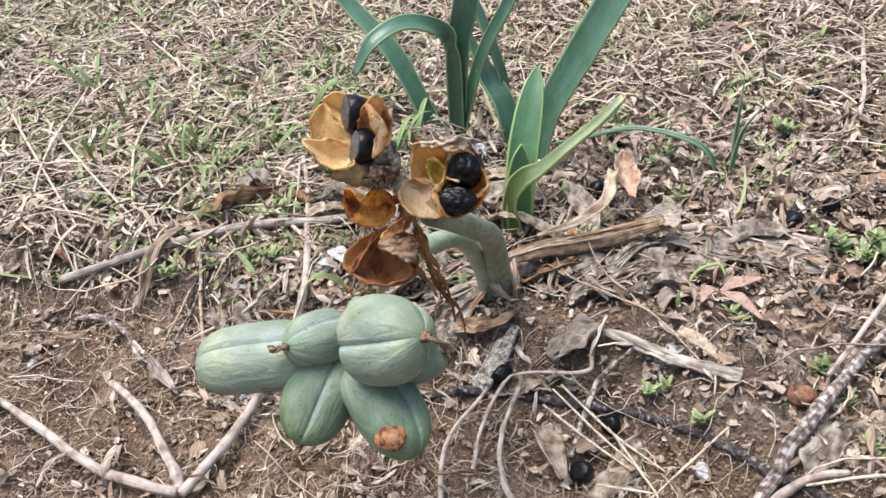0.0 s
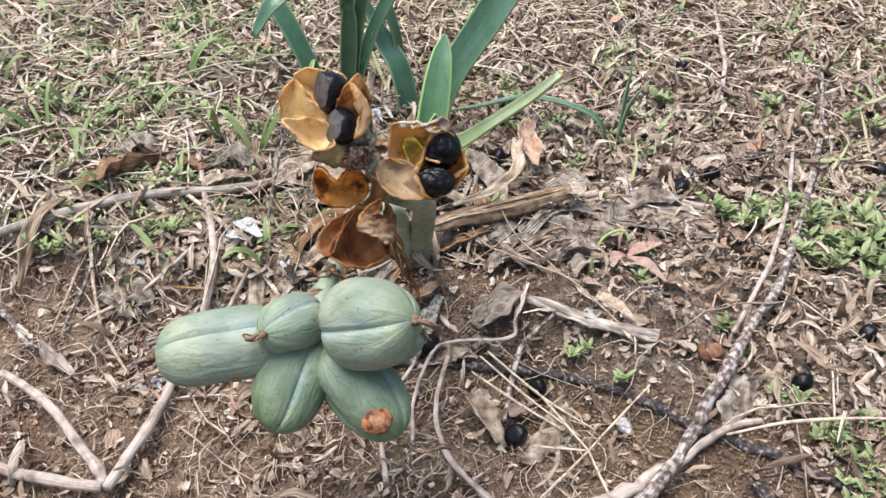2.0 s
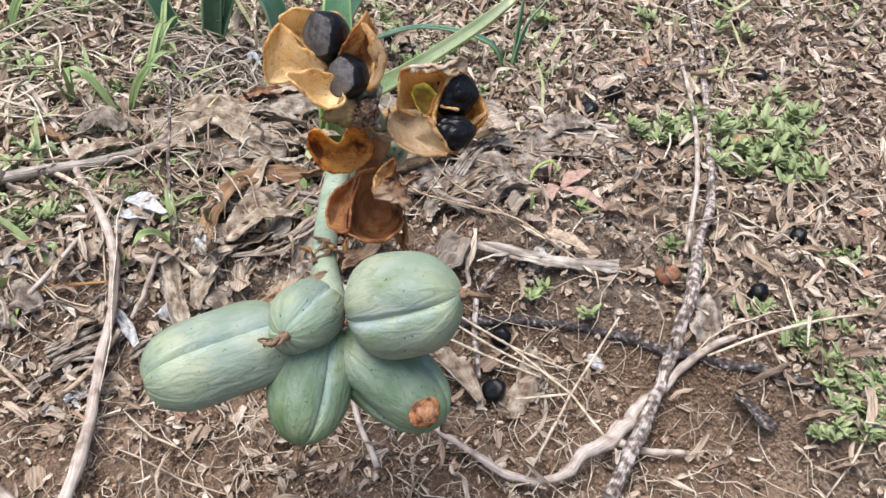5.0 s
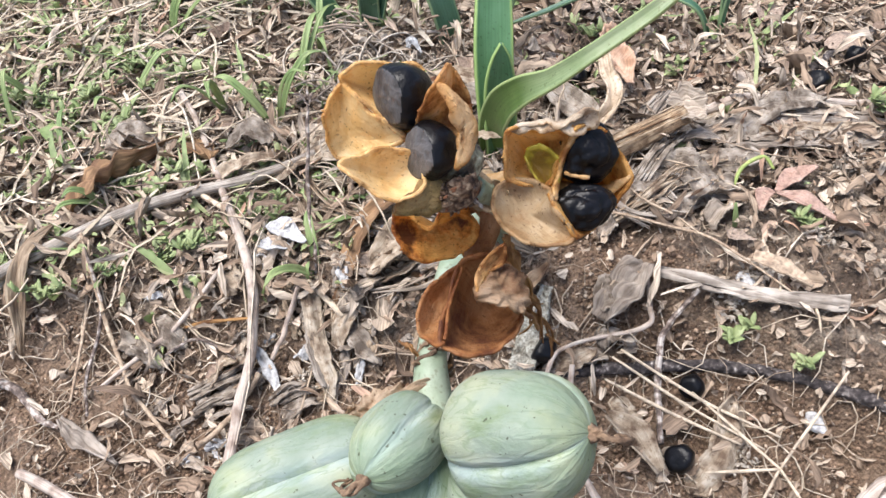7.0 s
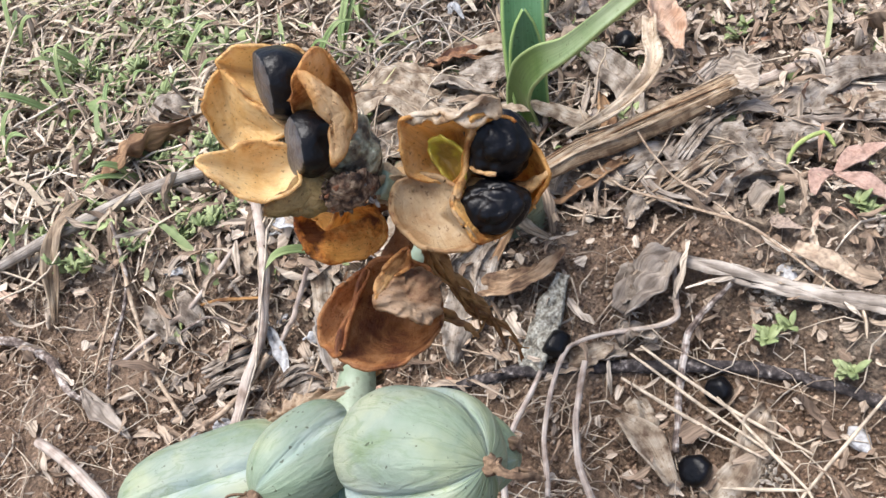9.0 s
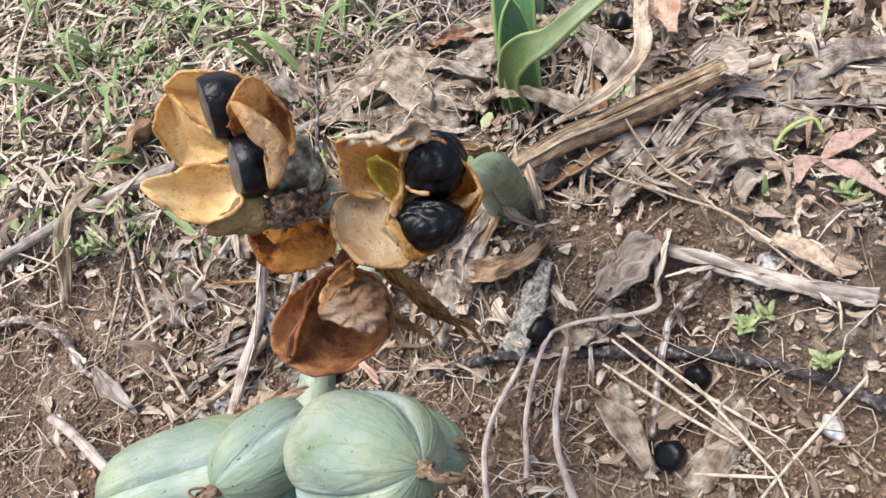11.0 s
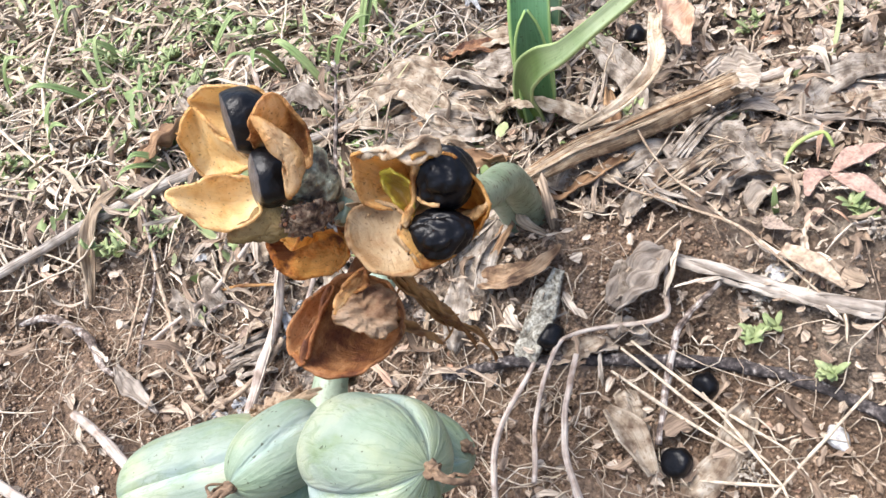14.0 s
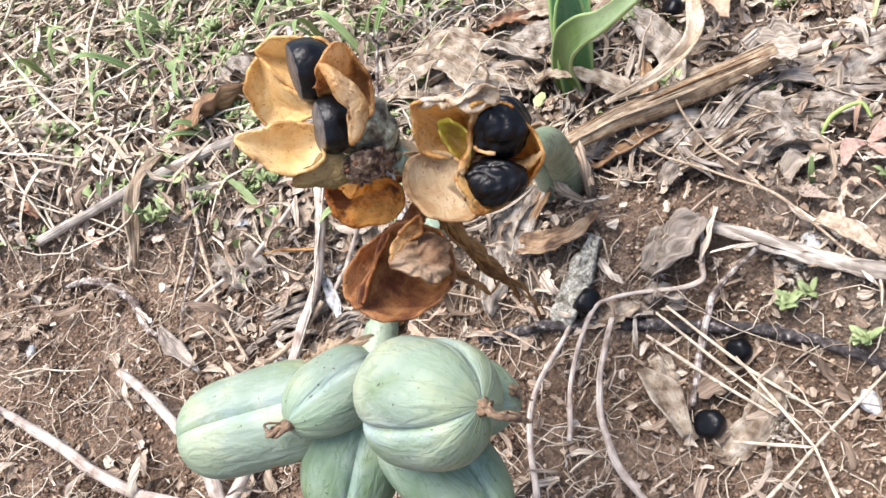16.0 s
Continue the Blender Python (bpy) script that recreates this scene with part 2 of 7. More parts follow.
def strap_mat(name, stops, margin, rough):
    """A smooth strap leaf: its colour changes from foot to tip, with pale margins, fine veins and dark flecks."""
    m, n, l, b = mat(name, rough)
    b.inputs["Specular IOR Level"].default_value = 0.45
    at = n.new("ShaderNodeAttribute")
    at.attribute_name = "along"
    r = ramp(n, stops)
    l.new(at.outputs["Fac"], r.inputs["Fac"])
    vein = noise_tex(n, l, 900, 3, "UV", (0.02, 1, 1))
    veins = ramp(n, ((0.35, (0.78, 0.82, 0.78)), (0.62, (1.12, 1.1, 1.1))))
    l.new(vein.outputs["Fac"], veins.inputs["Fac"])
    big = noise_tex(n, l, 70, 5)
    blotch = ramp(n, ((0.36, (0.72, 0.80, 0.66)), (0.6, (1.1, 1.08, 1.12))))
    l.new(big.outputs["Fac"], blotch.inputs["Fac"])
    fl = noise_tex(n, l, 620, 4)
    fleck = ramp(n, ((0.62, (1, 1, 1)), (0.70, (0.45, 0.42, 0.34))))
    l.new(fl.outputs["Fac"], fleck.inputs["Fac"])
    col = mix(n, l, 0.8, r.outputs["Color"], veins.outputs["Color"], "MULTIPLY")
    col = mix(n, l, 0.8, col, blotch.outputs["Color"], "MULTIPLY")
    col = mix(n, l, 0.7, col, fleck.outputs["Color"], "MULTIPLY")
    near = n.new("ShaderNodeAttribute")
    near.attribute_name = "rim"
    edge = ramp(n, ((0.86, (0, 0, 0)), (0.97, (0.8, 0.8, 0.8))))
    l.new(near.outputs["Fac"], edge.inputs["Fac"])
    col = mix(n, l, edge.outputs["Color"], col, margin)
    l.new(col, b.inputs["Base Color"])
    bump(n, l, b, vein.outputs["Fac"], 0.25, 0.0005)
    t = n.new("ShaderNodeBsdfTranslucent")
    l.new(col, t.inputs["Color"])
    ms = n.new("ShaderNodeMixShader")
    ms.inputs[0].default_value = 0.12
    l.new(b.outputs[0], ms.inputs[1])
    l.new(t.outputs[0], ms.inputs[2])
    l.new(ms.outputs[0], n["Material Output"].inputs["Surface"])
    return m


SOIL = soil_mat()
POD = pod_mat("glaucous_pod_skin", ((0.34, (0.185, 0.235, 0.185)), (0.48, (0.238, 0.280, 0.232)), (0.64, (0.315, 0.335, 0.245))), 0.4, 0.25)
# Greener skin, its colour also darkened for the shade on the lower pods.
POD_DEEP_SHADED = pod_mat("shaded_deep_green_pod_skin", ((0.34, (0.11, 0.165, 0.095)), (0.48, (0.165, 0.218, 0.160)), (0.64, (0.24, 0.28, 0.21))), 0.6, 0.55)
HUSK_PALE = husk_mat("pale_husk", (0.92, 0.685, 0.325), (0.93, 0.755, 0.44), (0.80, 0.52, 0.19), 0.40, 0.4)
HUSK_OLIVE = husk_mat("olive_brown_husk", (0.21, 0.145, 0.045), (0.36, 0.25, 0.10), (0.08, 0.045, 0.02), 0.1)
HUSK_AMBER = husk_mat("amber_husk", (0.76, 0.46, 0.14), (0.80, 0.55, 0.25), (0.50, 0.21, 0.05), 0.4, 0.7)
HUSK_TAN = husk_mat("tan_husk", (0.76, 0.47, 0.185), (0.82, 0.58, 0.31), (0.36, 0.16, 0.05), 0.4, 0.8, 0.04)
HUSK_BEIGE = husk_mat("beige_husk", (0.48, 0.35, 0.20), (0.55, 0.43, 0.28), (0.40, 0.25, 0.12), 0.3, 0.4)
HUSK_RUST = husk_mat("rusty_husk", (0.42, 0.195, 0.075), (0.55, 0.32, 0.16), (0.18, 0.065, 0.03), 0.35, 0.65)
HUSK_ORANGE = husk_mat("orange_husk", (0.74, 0.33, 0.06), (0.86, 0.52, 0.14), (0.20, 0.07, 0.02), 0.45, 1.0, 0.06)
HUSK_SIENNA = husk_mat("sienna_husk", (0.52, 0.25, 0.09), (0.60, 0.36, 0.18), (0.30, 0.11, 0.04), 0.4)
HUSK_GREY = husk_mat("greyish_husk", (0.36, 0.22, 0.12), (0.45, 0.325, 0.215), (0.20, 0.09, 0.05), 0.3)
BRACT = husk_mat("papery_bract_skin", (0.38, 0.27, 0.17), (0.53, 0.41, 0.29), (0.17, 0.09, 0.045), 0.2)
HUSK_ASH = husk_mat("ashen_husk", (0.52, 0.42, 0.30), (0.68, 0.59, 0.46), (0.32, 0.21, 0.13), 0.2)
DRY_RUST = grain_mat("rusty_dry_fibre", ((0.35, (0.20, 0.085, 0.028)), (0.65, (0.50, 0.28, 0.10))), 200, fibre=True, trans=0.2, rough=0.7)
HUSK_OUT = grain_mat("husk_outside", ((0.38, (0.07, 0.055, 0.038)), (0.46, (0.17, 0.145, 0.095)), (0.54, (0.25, 0.25, 0.165)), (0.64, (0.42, 0.42, 0.31))), 330, bump_s=0.8, dist=0.0018, fine=700)
HUSK_GREEN = grain_mat("green_husk_lining", ((0.40, (0.20, 0.12, 0.02)), (0.50, (0.34, 0.27, 0.025)), (0.66, (0.44, 0.37, 0.04))), 130, rough=0.35, soft=True)
SEED = grain_mat("black_seed_coat", ((0.35, (0.002, 0.002, 0.0025)), (0.65, (0.007, 0.007, 0.009))), 120, rough=0.33, fine=380, bump_s=0.6, dist=0.0008)
SEED.node_tree.nodes["Principled BSDF"].inputs["Specular IOR Level"].default_value = 0.24
# Grey facet, its base colour lifted to include the sky's reflection.
SEED_GREY_SHEEN = grain_mat("sheened_grey_seed_face", ((0.35, (0.050, 0.047, 0.046)), (0.65, (0.100, 0.095, 0.094))), 150, rough=0.38)
CRUST = grain_mat("flaking_crust", ((0.38, (0.05, 0.028, 0.018)), (0.50, (0.17, 0.10, 0.06)), (0.62, (0.32, 0.23, 0.15))), 620, rough=0.95, fine=900, hard=0.9, dist=0.003)
SCAR_DARK = grain_mat("dark_corky_scar", ((0.38, (0.10, 0.036, 0.018)), (0.50, (0.30, 0.115, 0.04)), (0.64, (0.48, 0.23, 0.09))), 420, dist=0.0016)
SCAR = grain_mat("brown_scar", ((0.35, (0.09, 0.035, 0.018)), (0.6, (0.26, 0.11, 0.05))), 300)
NUT_TAN = grain_mat("tan_scar_core", ((0.35, (0.24, 0.11, 0.05)), (0.6, (0.42, 0.22, 0.11))), 420)
WITHER = grain_mat("withered_flower_skin", ((0.35, (0.10, 0.06, 0.035)), (0.65, (0.27, 0.18, 0.11))), 300, fine=900)
SCAPE = grain_mat("glaucous_stalk_skin", ((0.35, (0.15, 0.195, 0.115)), (0.65, (0.25, 0.295, 0.20))), 90, rough=0.5, fine=420, bump_s=0.2, soft=True, freckle=0.85)
SCAPE_PALE = grain_mat("pale_stalk_skin", ((0.35, (0.24, 0.305, 0.20)), (0.65, (0.36, 0.42, 0.32))), 90, rough=0.5, fine=420, bump_s=0.2, soft=True, freckle=0.4)
BLADE = strap_mat("strap_leaf_skin", ((0.0, (0.065, 0.13, 0.07)), (0.25, (0.085, 0.18, 0.11)), (1.0, (0.115, 0.215, 0.155))), (0.30, 0.42, 0.22), 0.30)
BLADE_FRESH = strap_mat("fresh_strap_leaf_skin", ((0.0, (0.12, 0.22, 0.075)), (0.3, (0.095, 0.205, 0.085)), (1.0, (0.11, 0.225, 0.125))), (0.36, 0.50, 0.16), 0.36)
BLADE_YELLOW = strap_mat("pale_green_leaf_skin", ((0.0, (0.17, 0.26, 0.045)), (0.14, (0.07, 0.125, 0.028)), (0.42, (0.085, 0.145, 0.036)), (0.60, (0.30, 0.38, 0.20)), (1.0, (0.50, 0.56, 0.37))), (0.42, 0.52, 0.22), 0.42)
GRASS_SKIN = grain_mat("grass_blade_skin", ((0.35, (0.23, 0.34, 0.12)), (0.65, (0.40, 0.48, 0.21))), 60, fibre=True, trans=0.25, rough=0.5)
BLADE_TIP = grain_mat("withered_leaf_tip", ((0.35, (0.5, 0.36, 0.14)), (0.65, (0.62, 0.5, 0.28))), 60, rough=0.6)
BARK_GREY = grain_mat("grey_twig_bark", ((0.38, (0.09, 0.066, 0.055)), (0.50, (0.24, 0.19, 0.16)), (0.60, (0.50, 0.455, 0.41))), 330, fibre=True, rough=0.9, hard=0.8, dist=0.0016)
BARK_PALE = grain_mat("pale_twig_bark", ((0.32, (0.24, 0.18, 0.14)), (0.5, (0.46, 0.385, 0.325)), (0.68, (0.55, 0.49, 0.42))), 140, fibre=True, rough=0.9)
BARK_DARK = grain_mat("dark_twig_bark", ((0.38, (0.022, 0.018, 0.018)), (0.54, (0.065, 0.054, 0.052)), (0.62, (0.16, 0.14, 0.13)), (0.70, (0.42, 0.39, 0.36))), 420, rough=0.9, hard=0.8, dist=0.0016)
WOOD_GREY = grain_mat("weathered_wood", ((0.35, (0.23, 0.195, 0.16)), (0.65, (0.48, 0.43, 0.37))), 120, fibre=True, rough=0.9, hard=0.95, dist=0.0016)
DRY_TAN = grain_mat("dry_tan_leaf", ((0.35, (0.27, 0.19, 0.12)), (0.65, (0.52, 0.42, 0.30))), 80, fibre=True, trans=0.15, hard=0.8, dist=0.0015, rough=0.8)
DRY_BROWN = grain_mat("dry_brown_leaf", ((0.35, (0.17, 0.09, 0.045)), (0.65, (0.40, 0.25, 0.13))), 80, fibre=True, trans=0.15, hard=0.8, dist=0.0015, rough=0.8)
DRY_GREY = grain_mat("dry_grey_leaf", ((0.35, (0.215, 0.175, 0.14)), (0.65, (0.455, 0.40, 0.34))), 90, fibre=True, trans=0.15, hard=0.8, dist=0.0015, rough=0.9)
SHEATH = grain_mat("amber_leaf_sheath", ((0.36, (0.17, 0.105, 0.055)), (0.48, (0.32, 0.22, 0.13)), (0.60, (0.44, 0.33, 0.21)), (0.7, (0.53, 0.43, 0.31))), 170, fibre=True, trans=0.1, rough=0.7, fine=1300, hard=0.8, dist=0.0012, freckle=0.5)
DRY_PALE = grain_mat("pale_papery_leaf", ((0.35, (0.34, 0.275, 0.21)), (0.65, (0.55, 0.475, 0.39))), 80, fibre=True, trans=0.15, hard=0.8, dist=0.0015, rough=0.85)
PAPER = grain_mat("cream_papery_leaf", ((0.35, (0.44, 0.34, 0.23)), (0.6, (0.66, 0.55, 0.42))), 160, fibre=True, trans=0.2, rough=0.8, hard=0.5, dist=0.0012, freckle=0.5)
PAPER_PINK = grain_mat("pinkish_papery_leaf", ((0.35, (0.50, 0.31, 0.20)), (0.6, (0.66, 0.47, 0.34))), 160, fibre=True, trans=0.2, rough=0.8, hard=0.5, dist=0.0012)
DRY_PINK = grain_mat("dry_pink_leaf", ((0.35, (0.33, 0.205, 0.155)), (0.65, (0.47, 0.33, 0.265))), 90, rough=0.8, freckle=0.4)
DRY_WHITE = grain_mat("bleached_leaf", ((0.35, (0.36, 0.36, 0.36)), (0.65, (0.56, 0.565, 0.565))), 60, rough=0.8)
LICHEN = grain_mat("lichen_crust", ((0.38, (0.15, 0.135, 0.105)), (0.48, (0.31, 0.295, 0.24)), (0.6, (0.45, 0.44, 0.375))), 380, rough=0.95, fine=900, hard=0.9, dist=0.0018)
DRY_FLUFF = grain_mat("bleached_fluff", ((0.35, (0.40, 0.33, 0.255)), (0.65, (0.66, 0.60, 0.52))), 300, trans=0.2, rough=0.9)
NUT = grain_mat("red_brown_nut", ((0.35, (0.17, 0.075, 0.04)), (0.65, (0.32, 0.16, 0.09))), 120)
SPROUT_GREEN = grain_mat("seedling_leaf", ((0.35, (0.34, 0.44, 0.12)), (0.65, (0.50, 0.58, 0.20))), 120, soft=True, trans=0.25, rough=0.5)
WEED = grain_mat("weed_leaf", ((0.35, (0.22, 0.29, 0.11)), (0.65, (0.42, 0.48, 0.24))), 120, soft=True, trans=0.2, rough=0.55)
STRAW = pieces_mat("straw", ((0.0, (0.20, 0.145, 0.105)), (0.3, (0.48, 0.385, 0.28)), (0.75, (0.62, 0.53, 0.405)), (1.0, (0.68, 0.60, 0.49))), fine=300, amount=0.6)
STRAW_GREY = pieces_mat("bleached_roots", ((0.0, (0.30, 0.24, 0.19)), (0.5, (0.50, 0.43, 0.35)), (1.0, (0.66, 0.60, 0.52))), fine=300, amount=0.6)
BARK_TAN = grain_mat("ribbed_brown_leaf_skin", ((0.36, (0.10, 0.055, 0.03)), (0.5, (0.27, 0.175, 0.10)), (0.64, (0.42, 0.30, 0.19))), 130, fibre=True, fine=600, hard=0.9, dist=0.002, rough=0.85)
STALK = grain_mat("dry_stalk_skin", ((0.35, (0.30, 0.215, 0.145)), (0.65, (0.50, 0.40, 0.29))), 200, rough=0.8)
BROAD = pieces_mat("faded_oval_leaves", ((0.0, (0.17, 0.115, 0.082)), (0.3, (0.29, 0.215, 0.165)), (0.6, (0.38, 0.31, 0.25)), (0.9, (0.46, 0.395, 0.33)), (1.0, (0.42, 0.265, 0.18))), fine=900, amount=0.6, bump_d=0.0006)
BARK_RED = grain_mat("red_brown_bulb_skin", ((0.36, (0.09, 0.035, 0.018)), (0.5, (0.27, 0.135, 0.065)), (0.64, (0.46, 0.30, 0.17))), 160, fibre=True, fine=700, hard=0.9, dist=0.002, rough=0.8)
OLD_LEAF = grain_mat("old_strap_leaf_skin", ((0.36, (0.16, 0.108, 0.07)), (0.46, (0.33, 0.258, 0.182)), (0.56, (0.45, 0.372, 0.28)), (0.66, (0.58, 0.505, 0.40))), 170, fibre=True, fine=900, trans=0.12, hard=0.4, dist=0.0016, rough=0.85, freckle=0.55)
OLD_LEAF_GREY = grain_mat("old_strap_leaf_grey_skin", ((0.36, (0.125, 0.096, 0.072)), (0.46, (0.27, 0.225, 0.178)), (0.56, (0.39, 0.338, 0.28)), (0.68, (0.53, 0.475, 0.405))), 150, fibre=True, fine=900, trans=0.12, hard=0.4, dist=0.0016, rough=0.9, freckle=0.55)
LITTER = pieces_mat("leaf_litter", ((0.0, (0.18, 0.128, 0.09)), (0.22, (0.27, 0.198, 0.138)), (0.5, (0.355, 0.28, 0.208)), (0.82, (0.48, 0.405, 0.32)), (0.96, (0.56, 0.49, 0.40)), (1.0, (0.38, 0.22, 0.14))), fine=1100, fibre=True, amount=0.9, bump_d=0.0008)
CRUMB = pieces_mat("soil_crumbs", ((0.0, (0.10, 0.058, 0.035)), (0.6, (0.235, 0.156, 0.101)), (0.92, (0.38, 0.274, 0.19)), (1.0, (0.58, 0.48, 0.37))), fine=500)
GREEN = pieces_mat("low_greenery", ((0.0, (0.18, 0.26, 0.09)), (0.5, (0.36, 0.45, 0.19)), (1.0, (0.52, 0.57, 0.30))), rough=0.6, amount=0.25, trans=0.25)
DEAD_GRASS = pieces_mat("dead_grass_skin", ((0.0, (0.36, 0.29, 0.205)), (0.5, (0.54, 0.46, 0.345)), (1.0, (0.68, 0.61, 0.49))), rough=0.8, fine=500, amount=0.4, trans=0.2)
GRASS = pieces_mat("grass", ((0.0, (0.16, 0.23, 0.08)), (0.5, (0.30, 0.37, 0.16)), (1.0, (0.50, 0.47, 0.27))), rough=0.6, amount=0.2, trans=0.25)


# ---- mesh tools ----
def mesh_of(name, verts, faces, material, smooth=True, uv=None):
    """A mesh; uv: for each vertex, metres along and across the grain."""
    me = bpy.data.meshes.new(name)
    verts = np.asarray(verts, dtype=np.float32).reshape(-1, 3)
    me.from_pydata(verts, [], faces if isinstance(faces, list) else faces.tolist())
    me.materials.append(material)
    if smooth:
        me.shade_smooth()
    if uv is not None:
        loops = np.empty(len(me.loops), dtype=np.int32)
        me.loops.foreach_get("vertex_index", loops)
        layer = me.uv_layers.new(name="grain")
        layer.data.foreach_set("uv", np.asarray(uv, dtype=np.float32)[loops].ravel())
    return me


def join(*shapes):
    verts, faces, uvs, n = [], [], [], 0
    for sh in shapes:
        v = np.asarray(sh[0], dtype=float)
        verts.append(v)
        uvs.append(sh[2] if len(sh) > 2 else v[:, :2])
        faces += [tuple(i + n for i in q) for q in sh[1]]
        n += len(v)
    return np.concatenate(verts), faces, np.concatenate(uvs)


def world_of(ob):
    m = ob.matrix_basis.copy()
    return world_of(ob.parent) @ ob.matrix_parent_inverse @ m if ob.parent else m


def under(ob, parent):
    """Makes ob a part of parent, left where it stands."""
    ob.parent = parent
    ob.matrix_parent_inverse = world_of(parent).inverted()
    return ob


def part(name, shape, material, parent=None, label=""):
    """One mesh, given in the place's own coordinates, under a thing or a part; a fourth item of shape is how near each vertex lies to the rim."""
    ob = new(name, mesh_of(name, shape[0], shape[1], material, True, shape[2] if len(shape) > 2 else None))
    if len(shape) > 3:
        ob.data.attributes.new("rim", "FLOAT", "POINT").data.foreach_set("value", np.asarray(shape[3], dtype=np.float32))
    if parent:
        under(ob, parent)
    return tagged(ob, label)


def thing(name, label, category, at=(0, 0, 0), group="", kind=""):
    ob = new(name)
    ob.location = at
    ob.empty_display_size = 0.01
    return tagged(ob, label, category, group, kind)


def solo(name, shape, material, label, category, group=""):
    """A thing of a single mesh, its origin at its lowest middle."""
    v = np.asarray(shape[0], dtype=float)
    o = np.array([v[:, 0].mean(), v[:, 1].mean(), v[:, 2].min()])
    ob = new(name, mesh_of(name, v - o, shape[1], material, True, shape[2] if len(shape) > 2 else None))
    ob.location = o
    return tagged(ob, label, category, group)


def curve(points, n):
    """Catmull-Rom through the points, n samples."""
    p = np.array([tuple(q) for q in points], dtype=float)
    p = np.concatenate([[2 * p[0] - p[1]], p, [2 * p[-1] - p[-2]]])
    t = np.linspace(0, len(p) - 3 - 1e-6, n)
    i = t.astype(int)
    f = (t - i)[:, None]
    a, b, c, d = p[i], p[i + 1], p[i + 2], p[i + 3]
    return 0.5 * (2 * b + (c - a) * f + (2 * a - 5 * b + 4 * c - d) * f ** 2 + (3 * b - a - 3 * c + d) * f ** 3)


def frames_along(c):
    tan = np.gradient(c, axis=0)
    tan /= np.linalg.norm(tan, axis=1)[:, None] + 1e-12
    ref = np.array([0, 0, 1.0]) if abs(tan[0, 2]) < 0.9 else np.array([1.0, 0, 0])
    side = np.cross(tan, ref)
    side /= np.linalg.norm(side, axis=1)[:, None] + 1e-12
    return tan, side, np.cross(side, tan)


def tube(points, radii, n=24, seg=9, rough=0.0, flat=1.0, seed=0):
    """A bent, tapering, knobbly rod with closed ends."""
    c = curve(points, n)
    rng = np.random.default_rng(seed)
    tan, side, nor = frames_along(c)
    r = np.interp(np.linspace(0, 1, n), np.linspace(0, 1, len(radii)), radii)
    a = np.linspace(0, 2 * np.pi, seg, endpoint=False)
    wob = rng.standard_normal((n, seg))
    for _ in range(2):
        wob = (wob + np.roll(wob, 1, 1) + np.roll(wob, -1, 1) + np.vstack([wob[:1], wob[:-1]]) + np.vstack([wob[1:], wob[-1:]])) / 3.2
    wob = 1 + rough * wob
    if rough:
        shake = rng.standard_normal((n, 3))
        for _ in range(3):
            shake = (shake + np.vstack([shake[:1], shake[:-1]]) + np.vstack([shake[1:], shake[-1:]])) / 2
        c = c + rough * r[:, None] * shake
    ring = c[:, None] + (r[:, None] * wob)[:, :, None] * (np.cos(a)[None, :, None] * side[:, None] + flat * np.sin(a)[None, :, None] * nor[:, None])
    v = np.concatenate([ring.reshape(-1, 3), c[:1], c[-1:]])
    f = []
    for i in range(n - 1):
        for j in range(seg):
            k = (j + 1) % seg
            f.append((i * seg + j, i * seg + k, (i + 1) * seg + k, (i + 1) * seg + j))
    for j in range(seg):
        k = (j + 1) % seg
        f.append((n * seg, k, j))
        f.append((n * seg + 1, (n - 1) * seg + j, (n - 1) * seg + k))
    along = np.concatenate([[0], np.cumsum(np.linalg.norm(np.diff(c, axis=0), axis=1))]) + seed * 0.37
    uv = np.stack([np.repeat(along, seg), (r[:, None] * np.abs(np.pi - a)[None]).ravel() * 2 + seed], axis=-1)
    return v, f, np.concatenate([uv, uv[:1], uv[-1:]])


def shell(grid_pts, thick, shift=0.0):
    """A sheet of points [i, j, 3] given thickness, with closed rims."""
    g = np.asarray(grid_pts, dtype=float)
    du, dv = np.gradient(g, axis=0), np.gradient(g, axis=1)
    nn = np.cross(du, dv)
    nn /= np.linalg.norm(nn, axis=2)[:, :, None] + 1e-12
    n, m = g.shape[:2]
    v = np.concatenate([g.reshape(-1, 3), (g - nn * thick).reshape(-1, 3)])
    o = n * m
    f = []
    for i in range(n - 1):
        for j in range(m - 1):
            q = (i * m + j, (i + 1) * m + j, (i + 1) * m + j + 1, i * m + j + 1)
            f.append(q)
            f.append(tuple(o + k for k in reversed(q)))
    for i in range(n - 1):
        f.append((i * m, o + i * m, o + (i + 1) * m, (i + 1) * m))
        f.append((i * m + m - 1, (i + 1) * m + m - 1, o + (i + 1) * m + m - 1, o + i * m + m - 1))
    for j in range(m - 1):
        f.append((j, j + 1, o + j + 1, o + j))
        f.append(((n - 1) * m + j, o + (n - 1) * m + j, o + (n - 1) * m + j + 1, (n - 1) * m + j + 1))
    ln = np.linalg.norm(np.diff(g[:, m // 2], axis=0), axis=1).sum()
    wd = np.linalg.norm(np.diff(g[n // 2], axis=0), axis=1).sum()
    uu, ss = np.meshgrid(np.linspace(0, ln, n), np.linspace(0, wd, m), indexing="ij")
    uv = np.stack([uu, ss], axis=-1).reshape(-1, 2) + shift
    return v, f, np.concatenate([uv, uv])


